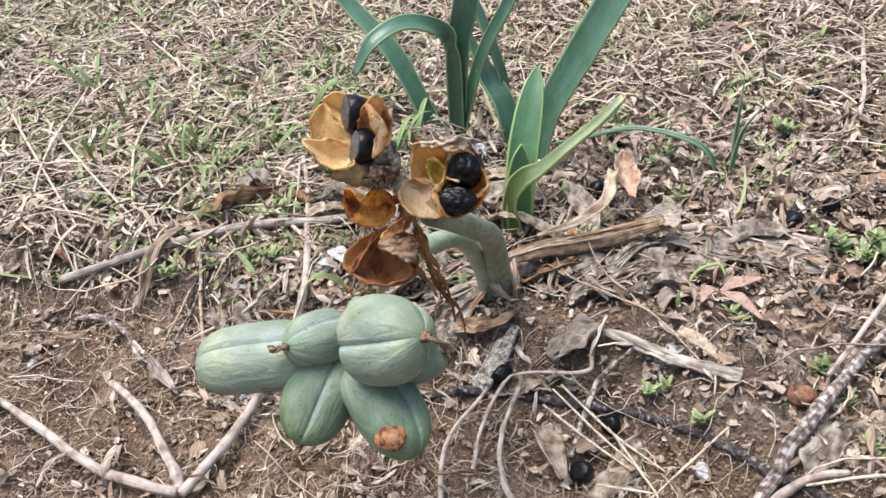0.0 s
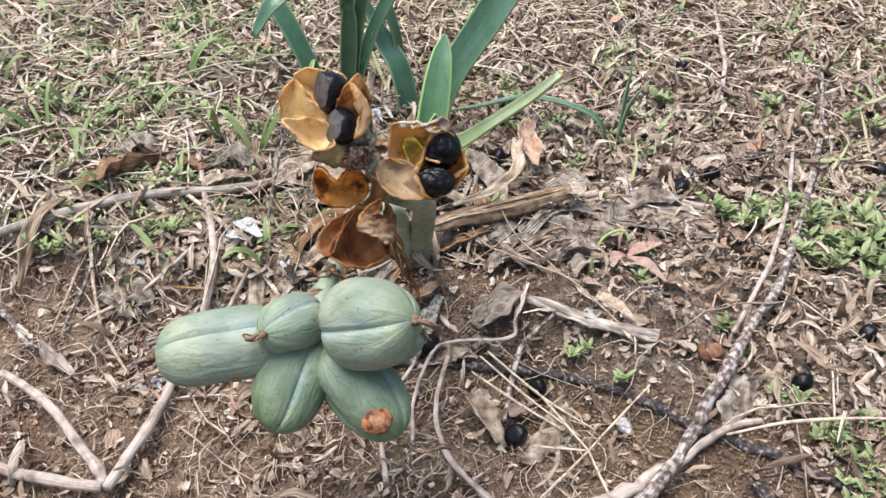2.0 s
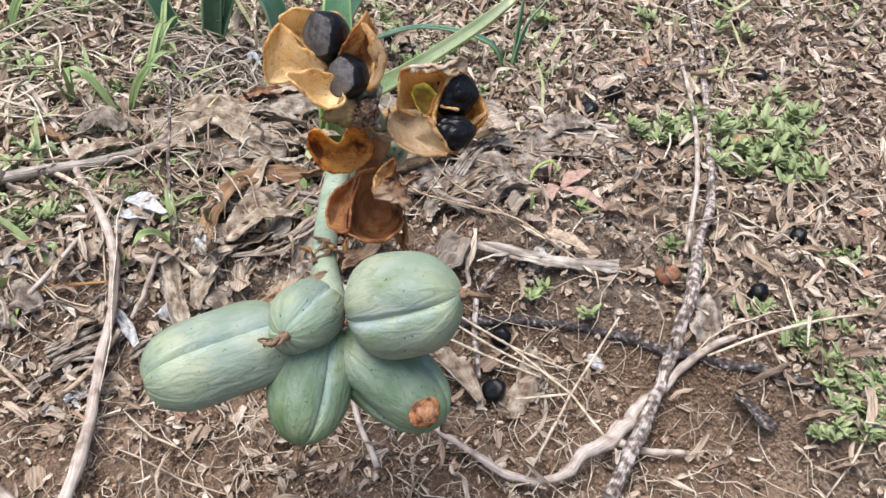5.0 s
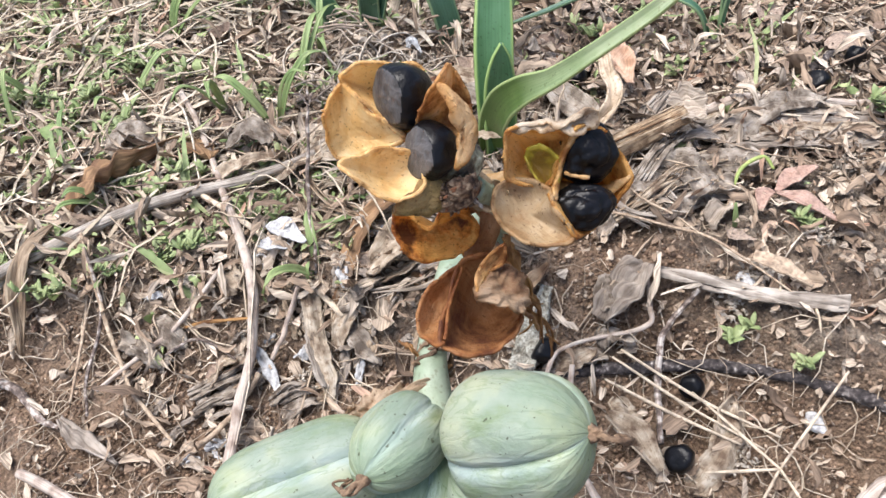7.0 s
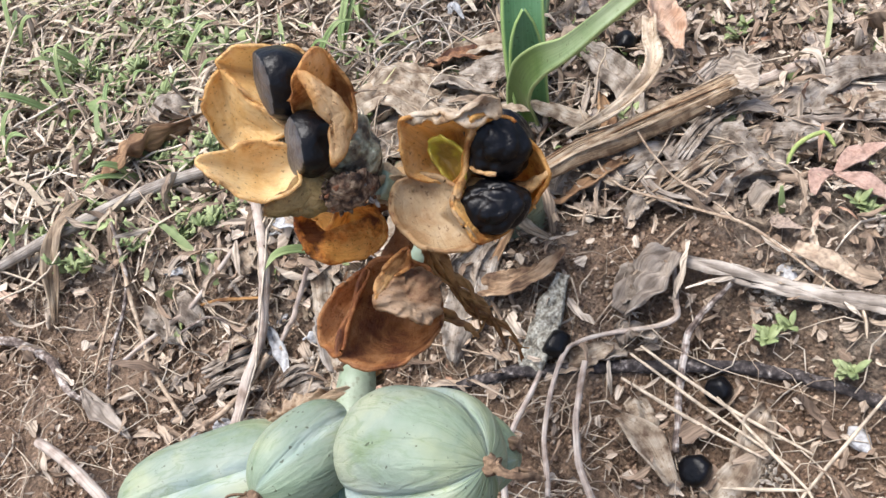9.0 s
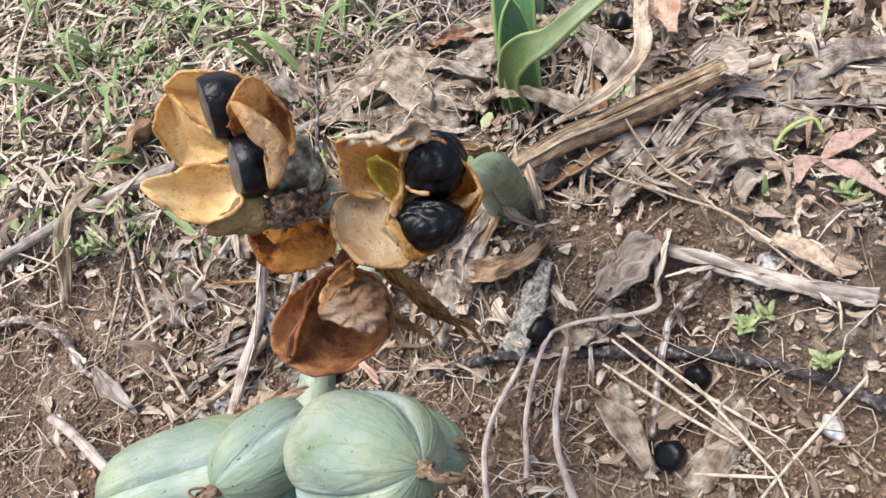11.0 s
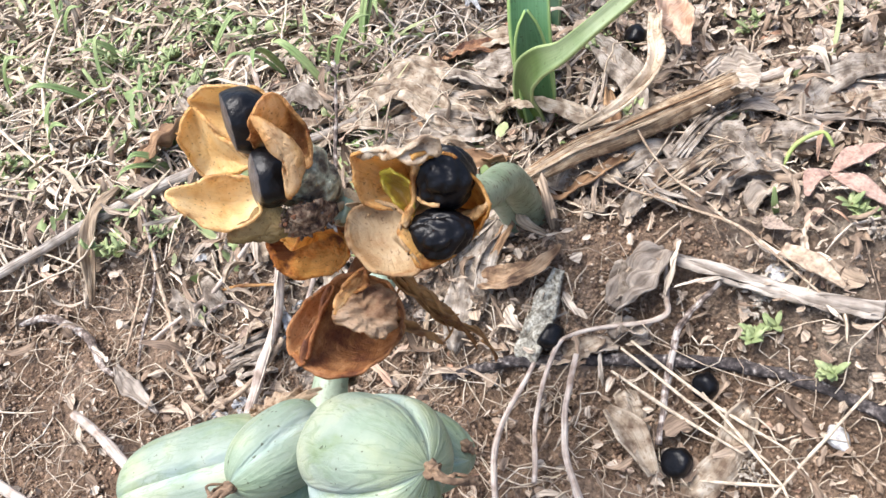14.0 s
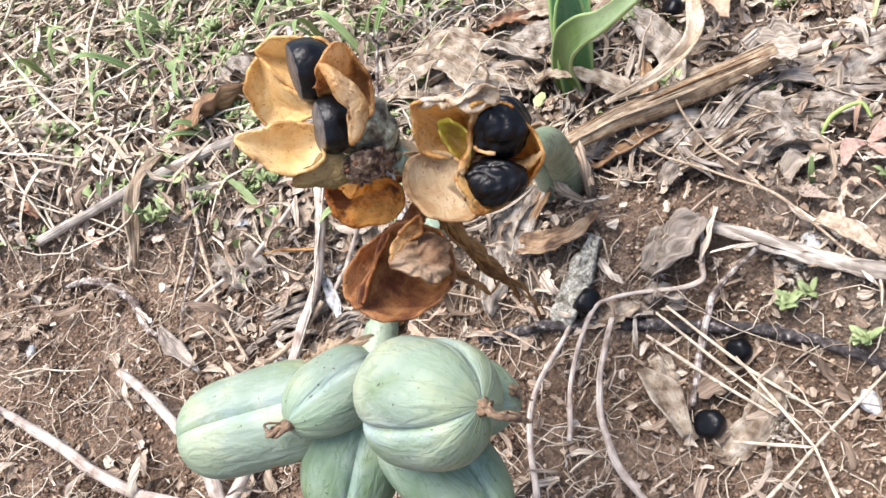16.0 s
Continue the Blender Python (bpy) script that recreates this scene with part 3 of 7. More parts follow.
def strap(points, widths, thick=0.0012, n=26, m=7, cup=0.2, face=None, twist=0.0, ruffle=0.0, seed=0):
    """A leaf blade along the points; cup bends its sides up towards face."""
    c = curve(points, n)
    tan, side, nor = frames_along(c)
    if face is not None:
        fv = np.array(face, dtype=float)
        nor = fv[None] - tan * (tan @ fv)[:, None]
        nor /= np.linalg.norm(nor, axis=1)[:, None] + 1e-12
        side = np.cross(tan, nor)
    if twist:
        a = np.radians(twist) * np.linspace(0, 1, n)[:, None]
        side, nor = side * np.cos(a) + nor * np.sin(a), nor * np.cos(a) - side * np.sin(a)
    w = np.interp(np.linspace(0, 1, n), np.linspace(0, 1, len(widths)), widths) / 2
    s = np.linspace(-1, 1, m)
    g = c[:, None] + w[:, None, None] * (s[None, :, None] * side[:, None] + cup * (s ** 2)[None, :, None] * nor[:, None])
    if ruffle:
        rng = np.random.default_rng(seed)
        ph = rng.uniform(0, 6, 3)
        u = np.linspace(0, 1, n)[:, None]
        lift = ruffle * w[:, None] * (np.sin(9 * u + 3 * s + ph[0]) + 0.6 * np.sin(21 * u - 5 * s + ph[1]))
        g = g + lift[:, :, None] * nor[:, None]
    return shell(g, thick, seed * 0.137)


def blob(radius, scale=(1, 1, 1), lumps=0.1, seed=0, n=10, m=14, cuts=(), wrinkle=0.0):
    """A lumpy rounded body about the origin; each cut (x, y, z, share) shaves a flat facet off it."""
    rng = np.random.default_rng(seed)
    ph = rng.uniform(0, 6.28, 6)
    v, f = [], []
    for i in range(n + 1):
        th = math.pi * i / n
        for j in range(m):
            a = 2 * math.pi * j / m
            d = np.array([math.sin(th) * math.cos(a), math.sin(th) * math.sin(a), math.cos(th)])
            r = 1 + lumps * (math.sin(3 * d[0] + ph[0]) * math.sin(4 * d[1] + ph[1]) + 0.6 * math.sin(7 * d[2] + ph[2] + 3 * d[0]))
            r += wrinkle * (abs(math.sin(5 * d[0] + 6 * d[1] * d[2] + ph[3])) ** 0.5 + abs(math.sin(7 * d[1] - 4 * d[2] + ph[4])) ** 0.5 - 1.4)
            if wrinkle > 0.1:
                q = Vector((d[0] * 0.9, d[1] * 0.9, d[2] * 1.7)) + Vector((seed, 0, 0))
                r -= 0.50 * wrinkle * (1 - min(1.0, 4.5 * abs(noise.noise(q)))) ** 2 + 0.14 * wrinkle * (1 - min(1.0, 3.5 * abs(noise.noise(q * 2.6)))) ** 2
            p = r * d
            for cx, cy, cz, share in cuts:
                q = np.array([cx, cy, cz], dtype=float)
                q /= np.linalg.norm(q)
                over = p @ q - share
                if over > 0:
                    p = p - q * over * 0.78
            v.append(radius * p * np.array(scale))
    for i in range(n):
        for j in range(m):
            k = (j + 1) % m
            f.append((i * m + j, (i + 1) * m + j, (i + 1) * m + k, i * m + k))
    return np.array(v), f


def moved(shape, m):
    v = np.asarray(shape[0], dtype=float)
    r = np.array(m.to_3x3())
    return (v @ r.T + np.array(m.translation), *shape[1:])


def aim(origin, toward, spin=0.0):
    """A pose at origin whose z axis points at toward."""
    d = (Vector(toward) - Vector(origin)).normalized()
    return Matrix.Translation(origin) @ d.to_track_quat("Z", "Y").to_matrix().to_4x4() @ pose(0, 0, 0, 0, 0, spin)


# ---- the ground ----
def graded(lo, hi, step, out):
    core = list(np.arange(lo, hi + 1e-9, step))
    left, right, d = [], [], step
    while d < out:
        d *= 1.5
        left.append((left[-1] if left else lo) - d)
        right.append((right[-1] if right else hi) + d)
    return np.array(left[::-1] + core + right)


gx, gy = graded(-0.55, 0.8, 0.005, 60), graded(0.1, 1.15, 0.005, 60)
GX, GY = np.meshgrid(gx, gy, indexing="ij")
GZ = land(GX, GY)
fine_near = np.clip(1.2 - np.hypot(GX - 0.05, GY - 0.5), 0, 1)
rough_soil = np.array([[noise.noise(Vector((x * 60, y * 60, 0))) + 0.6 * noise.noise(Vector((x * 150, y * 150, 3))) for y in gy] for x in gx])
GZ = GZ + 0.0022 * rough_soil * fine_near * (0.5 + hollow(GX, GY))
nx, ny = len(gx), len(gy)
idx = np.arange(nx * ny).reshape(nx, ny)
gf = np.stack([idx[:-1, :-1], idx[1:, :-1], idx[1:, 1:], idx[:-1, 1:]], axis=-1).reshape(-1, 4)
ground = new("ground", mesh_of("ground", np.stack([GX, GY, GZ], axis=-1), gf, SOIL))
duff = ground.data.attributes.new("duff", "FLOAT", "POINT")
duff.data.foreach_set("value", np.clip((1 - hollow(GX, GY)) * (1 - bare(GX, GY)) * np.clip(0.75 + 0.5 * rough_soil, 0, 1), 0, 1).astype(np.float32).ravel())
tagged(ground, "brown sandy soil sloping into a washed-out hollow", "ground", kind="structure")


# ---- loose litter that nobody could count ----
def scatter(n, seed, keep, box=(-0.5, 0.75, 0.2, 1.25), power=1.0):
    """n places, kept by the odds keep(x, y)."""
    rng = np.random.default_rng(seed)
    xs, ys = [], []
    while len(xs) < n:
        x = rng.uniform(box[0], box[1], n)
        y = box[2] + (box[3] - box[2]) * rng.uniform(0, 1, n) ** power
        ok = rng.uniform(0, 1, n) < keep(x, y)
        xs += list(x[ok])
        ys += list(y[ok])
    return np.array(xs[:n]), np.array(ys[:n]), rng


def stuff(name, verts, faces, material, label, category, uv=None):
    ob = new(name, mesh_of(name, verts, faces, material, True, uv))
    return tagged(ob, label, category, kind="stuff")


def strips(name, n, seed, keep, length, width, lift, arch, material, label, category, bend=0.14, segs=6, sides=3, stand=0.0, box=(-0.5, 0.75, 0.2, 1.25)):
    """Many bent thin stalks (sides = 3) or flat blades (sides = 2)."""
    x, y, rng = scatter(n, seed, keep, box)
    yaw = rng.uniform(0, 2 * np.pi, n)
    ln = rng.uniform(length[0], length[1], n)
    wd = rng.uniform(width[0], width[1], n)
    cv = rng.normal(0, bend, n)
    t = np.linspace(-0.5, 0.5, segs)
    a = yaw[:, None] + cv[:, None] * t[None] * 3 + rng.normal(0, 0.06 + 0.3 * bend, (n, segs))
    step = ln[:, None] / segs
    px = x[:, None] + np.cumsum(np.cos(a) * step, axis=1) - np.cos(yaw)[:, None] * ln[:, None] / 2
    py = y[:, None] + np.cumsum(np.sin(a) * step, axis=1) - np.sin(yaw)[:, None] * ln[:, None] / 2
    h = rng.uniform(lift[0], lift[1], n)[:, None] + arch * ln[:, None] * rng.uniform(0, 1, n)[:, None] * (1 - (2 * t[None]) ** 2)
    h = h + rng.normal(0, 0.5, n)[:, None] * t[None] * ln[:, None] * 0.12
    if stand:
        h = (t[None] + 0.5) ** 1.0 * ln[:, None] * rng.uniform(0.3, 1, n)[:, None] * stand
    pz = np.maximum(land(px, py) + h, land(px, py) + 0.0006)
    taper = np.interp(t, [-0.5, -0.35, 0.25, 0.5], [0.7, 1, 0.9, 0.15 if stand else 0.5])
    w = wd[:, None] * taper[None]
    ox, oy = -np.sin(a) * w, np.cos(a) * w
    if sides == 3:
        rings = [(px + ox, py + oy, pz), (px - ox, py - oy, pz), (px, py, pz + w * 1.3)]
    else:
        rings = [(px + ox, py + oy, pz + w * 0.3), (px, py, pz), (px - ox, py - oy, pz + w * 0.3)]
    v = np.stack([np.stack(r, axis=-1) for r in rings], axis=2)
    base = (np.arange(n) * segs * 3)[:, None, None]
    k = (np.arange(segs - 1) * 3)[None, :, None]
    pairs = ((0, 1), (1, 2), (2, 0)) if sides == 3 else ((0, 1), (1, 2))
    f = np.concatenate([(base + k + np.array([p, q, q + 3, p + 3])[None, None]).reshape(-1, 4) for p, q in pairs])
    return stuff(name, v.reshape(-1, 3), f, material, label, category)


def flakes(name, n, seed, keep, length, ratio, lift, tilt, material, label, category, box=(-0.5, 0.75, 0.2, 1.25), curl=0.6, ragged=0.2, grid=(8, 4)):
    """Many small curled leaf pieces."""
    x, y, rng = scatter(n, seed, keep, box)
    nu, nv = grid
    u, s = np.linspace(-0.5, 0.5, nu), np.linspace(-1, 1, nv)
    ln = rng.uniform(length[0], length[1], n) * rng.uniform(0.6, 1, n)
    wd = ln * rng.uniform(ratio[0], ratio[1], n)
    prof = np.interp(u, np.linspace(-0.5, 0.5, 8), [0.38, 0.75, 0.93, 1.0, 0.97, 0.9, 0.72, 0.3])
    w = wd[:, None] * prof[None] * (1 + ragged * rng.standard_normal((n, nu)))
    bow = rng.normal(0, 0.12, n)[:, None] * ln[:, None] * (4 * u[None] ** 2)
    lx = np.repeat((u[None] * ln[:, None])[:, :, None], nv, axis=2)
    ly = w[:, :, None] * s[None, None] + bow[:, :, None]
    c1, c2 = rng.normal(0, curl, n), rng.normal(0.2, curl, n)
    lz = (c1[:, None] * ln[:, None] * u[None] ** 2)[:, :, None] + c2[:, None, None] * w[:, :, None] * (s ** 2)[None, None]
    lz = lz + 0.035 * ln[:, None, None] * rng.standard_normal((n, nu, nv))
    a, b, c = rng.uniform(0, 2 * np.pi, n), rng.normal(0, tilt, n), rng.normal(0, tilt, n)
    ca, sa, cb, sb, cc, sc = [q[:, None, None] for q in (np.cos(a), np.sin(a), np.cos(b), np.sin(b), np.cos(c), np.sin(c))]
    y1, z1 = ly * cb - lz * sb, ly * sb + lz * cb
    x2, z2 = lx * cc - z1 * sc, lx * sc + z1 * cc
    wx, wy = x2 * ca - y1 * sa + x[:, None, None], x2 * sa + y1 * ca + y[:, None, None]
    low = z2.reshape(n, -1).min(axis=1)
    wz = z2 - low[:, None, None] * 0.7 + land(x, y)[:, None, None] + rng.uniform(lift[0], lift[1], n)[:, None, None]
    v = np.stack([wx, wy, wz], axis=-1).reshape(-1, 3)
    i = np.arange(nu * nv).reshape(nu, nv)
    q = np.stack([i[:-1, :-1], i[1:, :-1], i[1:, 1:], i[:-1, 1:]], axis=-1).reshape(-1, 4)
    f = (np.arange(n) * nu * nv)[:, None, None] + q[None]
    uv = np.stack([lx, ly], axis=-1) + rng.uniform(0, 5, (n, 1, 1, 2))
    return stuff(name, v, f.reshape(-1, 4), material, label, category, uv.reshape(-1, 2))


def crumbs(name, n, seed, keep, size, material, label, category, box=(-0.5, 0.7, 0.2, 0.8)):
    x, y, rng = scatter(n, seed, keep, box)
    r = size[0] + (size[1] - size[0]) * rng.uniform(0, 1, n) ** 3
    dirs = np.array([(1, 0, 0), (0, 1, 0), (-1, 0, 0), (0, -1, 0), (0, 0, 1), (0, 0, -1)], dtype=float)
    v = dirs[None] * r[:, None, None] * rng.uniform(0.6, 1.3, (n, 6, 1))
    v = v + np.stack([x, y, land(x, y) + r * 0.3], axis=-1)[:, None]
    tri = np.array([(0, 1, 4), (1, 2, 4), (2, 3, 4), (3, 0, 4), (1, 0, 5), (2, 1, 5), (3, 2, 5), (0, 3, 5)])
    f = (np.arange(n) * 6)[:, None, None] + tri[None]
    return stuff(name, v.reshape(-1, 3), f.reshape(-1, 3), material, label, category)


def patchy(x, y):
    return 0.5 + 0.5 * np.sin(19 * x + 5 * np.sin(11 * y)) * np.sin(23 * y + 4 * np.sin(9 * x + 1))


def green_odds(x, y):
    left = np.clip((0.06 - x) * 6, 0, 1) * np.clip((y - 0.44) * 12, 0, 1)
    return np.clip(1.1 * left + 0.30 + 0.35 * np.clip((y - 0.52) * 5, 0, 1), 0, 1) * (1 - hollow(x, y)) * (1 - 0.97 * bare(x, y)) * np.where((x > 0.03) & (y < 0.45), 0.05, 1.0) * (np.hypot(x - -0.003, y - 0.395) > 0.035) * patchy(x, y) ** 1.3


def leafy(x, y):
    """The mat of old strap leaves behind the bulb, where little straw lies."""
    return np.clip(1.6 - np.hypot((x - 0.03) / 0.10, (y - 0.505) / 0.06), 0, 1)


def straw_odds(x, y):
    left = np.clip((0.1 - x) * 5, 0, 1) * np.clip((y - 0.46) * 8, 0, 1)
    return np.clip(0.16 + 0.84 * left, 0, 1) * (1 - 0.75 * hollow(x, y)) * (1 - 0.7 * bare(x, y)) * (1 - 0.92 * leafy(x, y)) + 0.25 * np.clip((y - 0.54) * 5, 0, 1) * np.clip(x * 8, 0, 1) + 0.45 * np.clip((y - 0.60) * 6, 0, 1)


def dry_odds(x, y):
    right = np.clip((x + 0.15) * 4, 0.8, 1)
    thin = np.clip(1.4 - 1.4 * np.hypot((x - 0.14) / 0.12, (y - 0.365) / 0.08), 0, 0.72)
    return right * (1 - 0.93 * bare(x, y)) * (1 - thin) * (1 - np.where(x > 0, 0.84, np.clip(0.74 - 1.2 * x, 0.74, 0.92)) * hollow(x, y))


strips("straw_litter", 8600, 1, straw_odds, (0.012, 0.09), (0.00022, 0.0008), (0.0005, 0.008), 0.08, STRAW, "tangled dry straw lying over the soil", "straw")
strips("long_straw", 170, 8, straw_odds, (0.06, 0.16), (0.0003, 0.0007), (0.004, 0.02), 0.08, STRAW, "long dry grass stalks lying loosely across the litter", "straw", segs=9)
strips("root_fibres", 2200, 2, lambda x, y: 0.06 + 0.94 * hollow(x, y), (0.01, 0.05), (0.00015, 0.00045), (0.0, 0.005), 0.12, STRAW, "fine dry roots and stalks on the bare soil", "roots", bend=0.9, box=(-0.4, 0.4, 0.2, 0.6))
flakes("leaf_litter", 17000, 3, dry_odds, (0.004, 0.017), (0.12, 0.36), (0.0, 0.004), 0.24, LITTER, "brown and grey dry leaf pieces covering the ground", "leaf litter")
flakes("broad_litter", 1500, 33, lambda x, y: dry_odds(x, y) * np.clip(0.25 + (x - 0.06) * 8, 0.25, 1) * np.clip((y - 0.38) * 20, 0, 1), (0.010, 0.022), (0.20, 0.40), (0.001, 0.005), 0.18, BROAD, "whole faded oval leaves lying on the litter", "leaf litter", curl=0.35, ragged=0.06, grid=(9, 5))
flakes("leaf_crumbs", 14000, 4, lambda x, y: 0.3 + 0.7 * dry_odds(x, y), (0.002, 0.008), (0.15, 0.4), (0.0, 0.004), 0.5, LITTER, "crumbled bits of dry leaves on the soil", "leaf litter", grid=(5, 3))
strips("root_nest", 60, 31, lambda x, y: np.clip(1.5 - np.hypot((x - 0.012) / 0.030, (y - 0.572) / 0.030), 0, 1), (0.018, 0.045), (0.0004, 0.0010), (0.002, 0.010), 0.30, STRAW_GREY, "nest of bleached dry roots and leaf fibres", "dry roots", bend=0.3, segs=9, box=(-0.04, 0.06, 0.53, 0.62))
flakes("leaf_shreds", 24000, 14, lambda x, y: 0.12 + 0.88 * dry_odds(x, y), (0.006, 0.026), (0.03, 0.11), (0.0, 0.009), 0.45, LITTER, "narrow fibrous shreds of withered leaves", "leaf litter", curl=0.9, grid=(7, 3))
strips("bulb_fibres", 130, 15, lambda x, y: np.clip(1.3 - np.hypot((x - 0.01) / 0.075, (y - 0.50) / 0.05), 0, 1), (0.012, 0.045), (0.0002, 0.0006), (0.001, 0.014), 0.25, STRAW, "matted dry fibres of old leaf bases", "dry fibres", bend=0.3, box=(-0.09, 0.11, 0.42, 0.58))
flakes("litter_dust", 26000, 24, lambda x, y: 0.25 + 0.75 * dry_odds(x, y), (0.0015, 0.006), (0.12, 0.5), (0.0, 0.006), 0.6, LITTER, "broken crumbs of dry leaves and bark", "leaf litter", grid=(3, 3), box=(-0.3, 0.42, 0.25, 0.75))
crumbs("soil_grit", 52000, 25, lambda x, y: 0.1 + 0.9 * np.maximum(hollow(x, y), bare(x, y)), (0.0002, 0.0014), CRUMB, "fine grit of brown soil", "soil", box=(-0.26, 0.30, 0.24, 0.5))
crumbs("soil_crumbs", 40000, 5, lambda x, y: 0.2 + 0.8 * np.maximum(hollow(x, y), bare(x, y)), (0.0003, 0.0015), CRUMB, "crumbs and clods of brown soil", "soil")
flakes("low_weeds", 8500, 6, green_odds, (0.004, 0.0105), (0.16, 0.32), (0.001, 0.008), 0.5, GREEN, "small green weeds sprouting through dry litter", "weeds", grid=(5, 3))
strips("dead_grass", 4600, 41, lambda x, y: np.maximum(np.clip((0.03 - x) * 8, 0, 1) * np.clip((y - 0.475) * 14, 0, 0.8), 0.75 * np.clip((y - 0.57) * 9, 0, 1)) * (1 - leafy(x, y)), (0.015, 0.060), (0.0006, 0.0015), (0.002, 0.010), 0.10, DEAD_GRASS, "flattened bleached dead grass blades over the litter", "dead grass", bend=0.13, segs=7, sides=2, box=(-0.5, 0.6, 0.46, 1.15))
strips("grass_blades", 1300, 7, green_odds, (0.02, 0.06), (0.0006, 0.0020), (0.0, 0.0), 0.0, GRASS, "short green grass blades among the straw", "grass", stand=0.45, sides=2)


# ---- the seed heads ----
def pod(name, tip, base, r, label, groove, seed=0, blunt=2.7, deep_shaded=False):
    """A fat three-lobed fleshy capsule from base to tip, one of its furrows facing groove."""
    b, t = Vector(base), Vector(tip)
    length = (t - b).length
    n, m = 34, 72
    rng = np.random.default_rng(seed)
    ph = rng.uniform(0, 6.28, 5)
    v, f, uv = [], [], []
    for i in range(n + 1):
        u = 0.5 - 0.5 * math.cos(math.pi * i / n)
        prof = (1 - abs(2 * u - 1) ** blunt) ** 0.5 if 0 < u < 1 else 0.0
        prof *= 1 - 0.10 * (u - 0.4)
        for j in range(m + 1):
            a = 2 * math.pi * j / m
            lobe = abs(math.sin(1.5 * a))
            k = 0.83 + 0.17 * min(1.0, lobe * 1.15) ** 0.6
            k -= (0.030 + 0.10 * max(0.0, u - 0.6)) * math.exp(-(lobe / 0.09) ** 2)
            k -= 0.004 * math.exp(-((1 - lobe) / 0.02) ** 2)
            k += 0.018 * math.sin(3 * u + ph[0] + a) + 0.008 * math.sin(9 * u + ph[1] + 3 * a) + 0.004 * math.sin(6 * a + ph[2] + 7 * u) + 0.003 * math.sin(13 * u + ph[3] - 2 * a)
            v.append((r * prof * k * math.cos(a), r * prof * k * math.sin(a), length * u))
            uv.append((length * u + seed * 0.173, 0.014 * a + 2 * math.pi * 0.014 * (seed % 7)))
    for i in range(n):
        for j in range(m):
            q = i * (m + 1) + j
            f.append((q, q + 1, q + m + 2, q + m + 1))
    ob = new(name, mesh_of(name, np.array(v), f, POD_DEEP_SHADED if deep_shaded else POD, True, uv))
    ob.data.attributes.new("along", "FLOAT", "POINT").data.foreach_set("value", np.repeat([0.5 - 0.5 * math.cos(math.pi * i / n) for i in range(n + 1)], m + 1).astype(np.float32))
    m0 = aim(b, t)
    to = m0.to_3x3().inverted() @ (Vector(groove) - b)
    ob.matrix_basis = aim(b, t, math.degrees(math.atan2(to.y, to.x)))
    return tagged(ob, label)


def withered(points, r, parent, name="withered_flower", material=None):
    """The dried twisted rest of a flower."""
    p = [Vector(q) for q in points]
    twist = lambda k: [q + Vector((math.cos(2.3 * i + k), math.sin(1.9 * i + k), math.cos(1.7 * i + 2 * k))) * r * 0.9 for i, q in enumerate(p)]
    sh = join(moved(blob(r * 1.9, (1, 1, 0.8), 0.3, 4, 12, 16), Matrix.Translation(p[0])), *[tube(twist(2.1 * k), (r * 1.2, r * 0.7, r * 0.6, r * 0.3), 22, 6, 0.3, seed=3 + k) for k in range(3)])
    return part(name, sh, material or WITHER, parent)


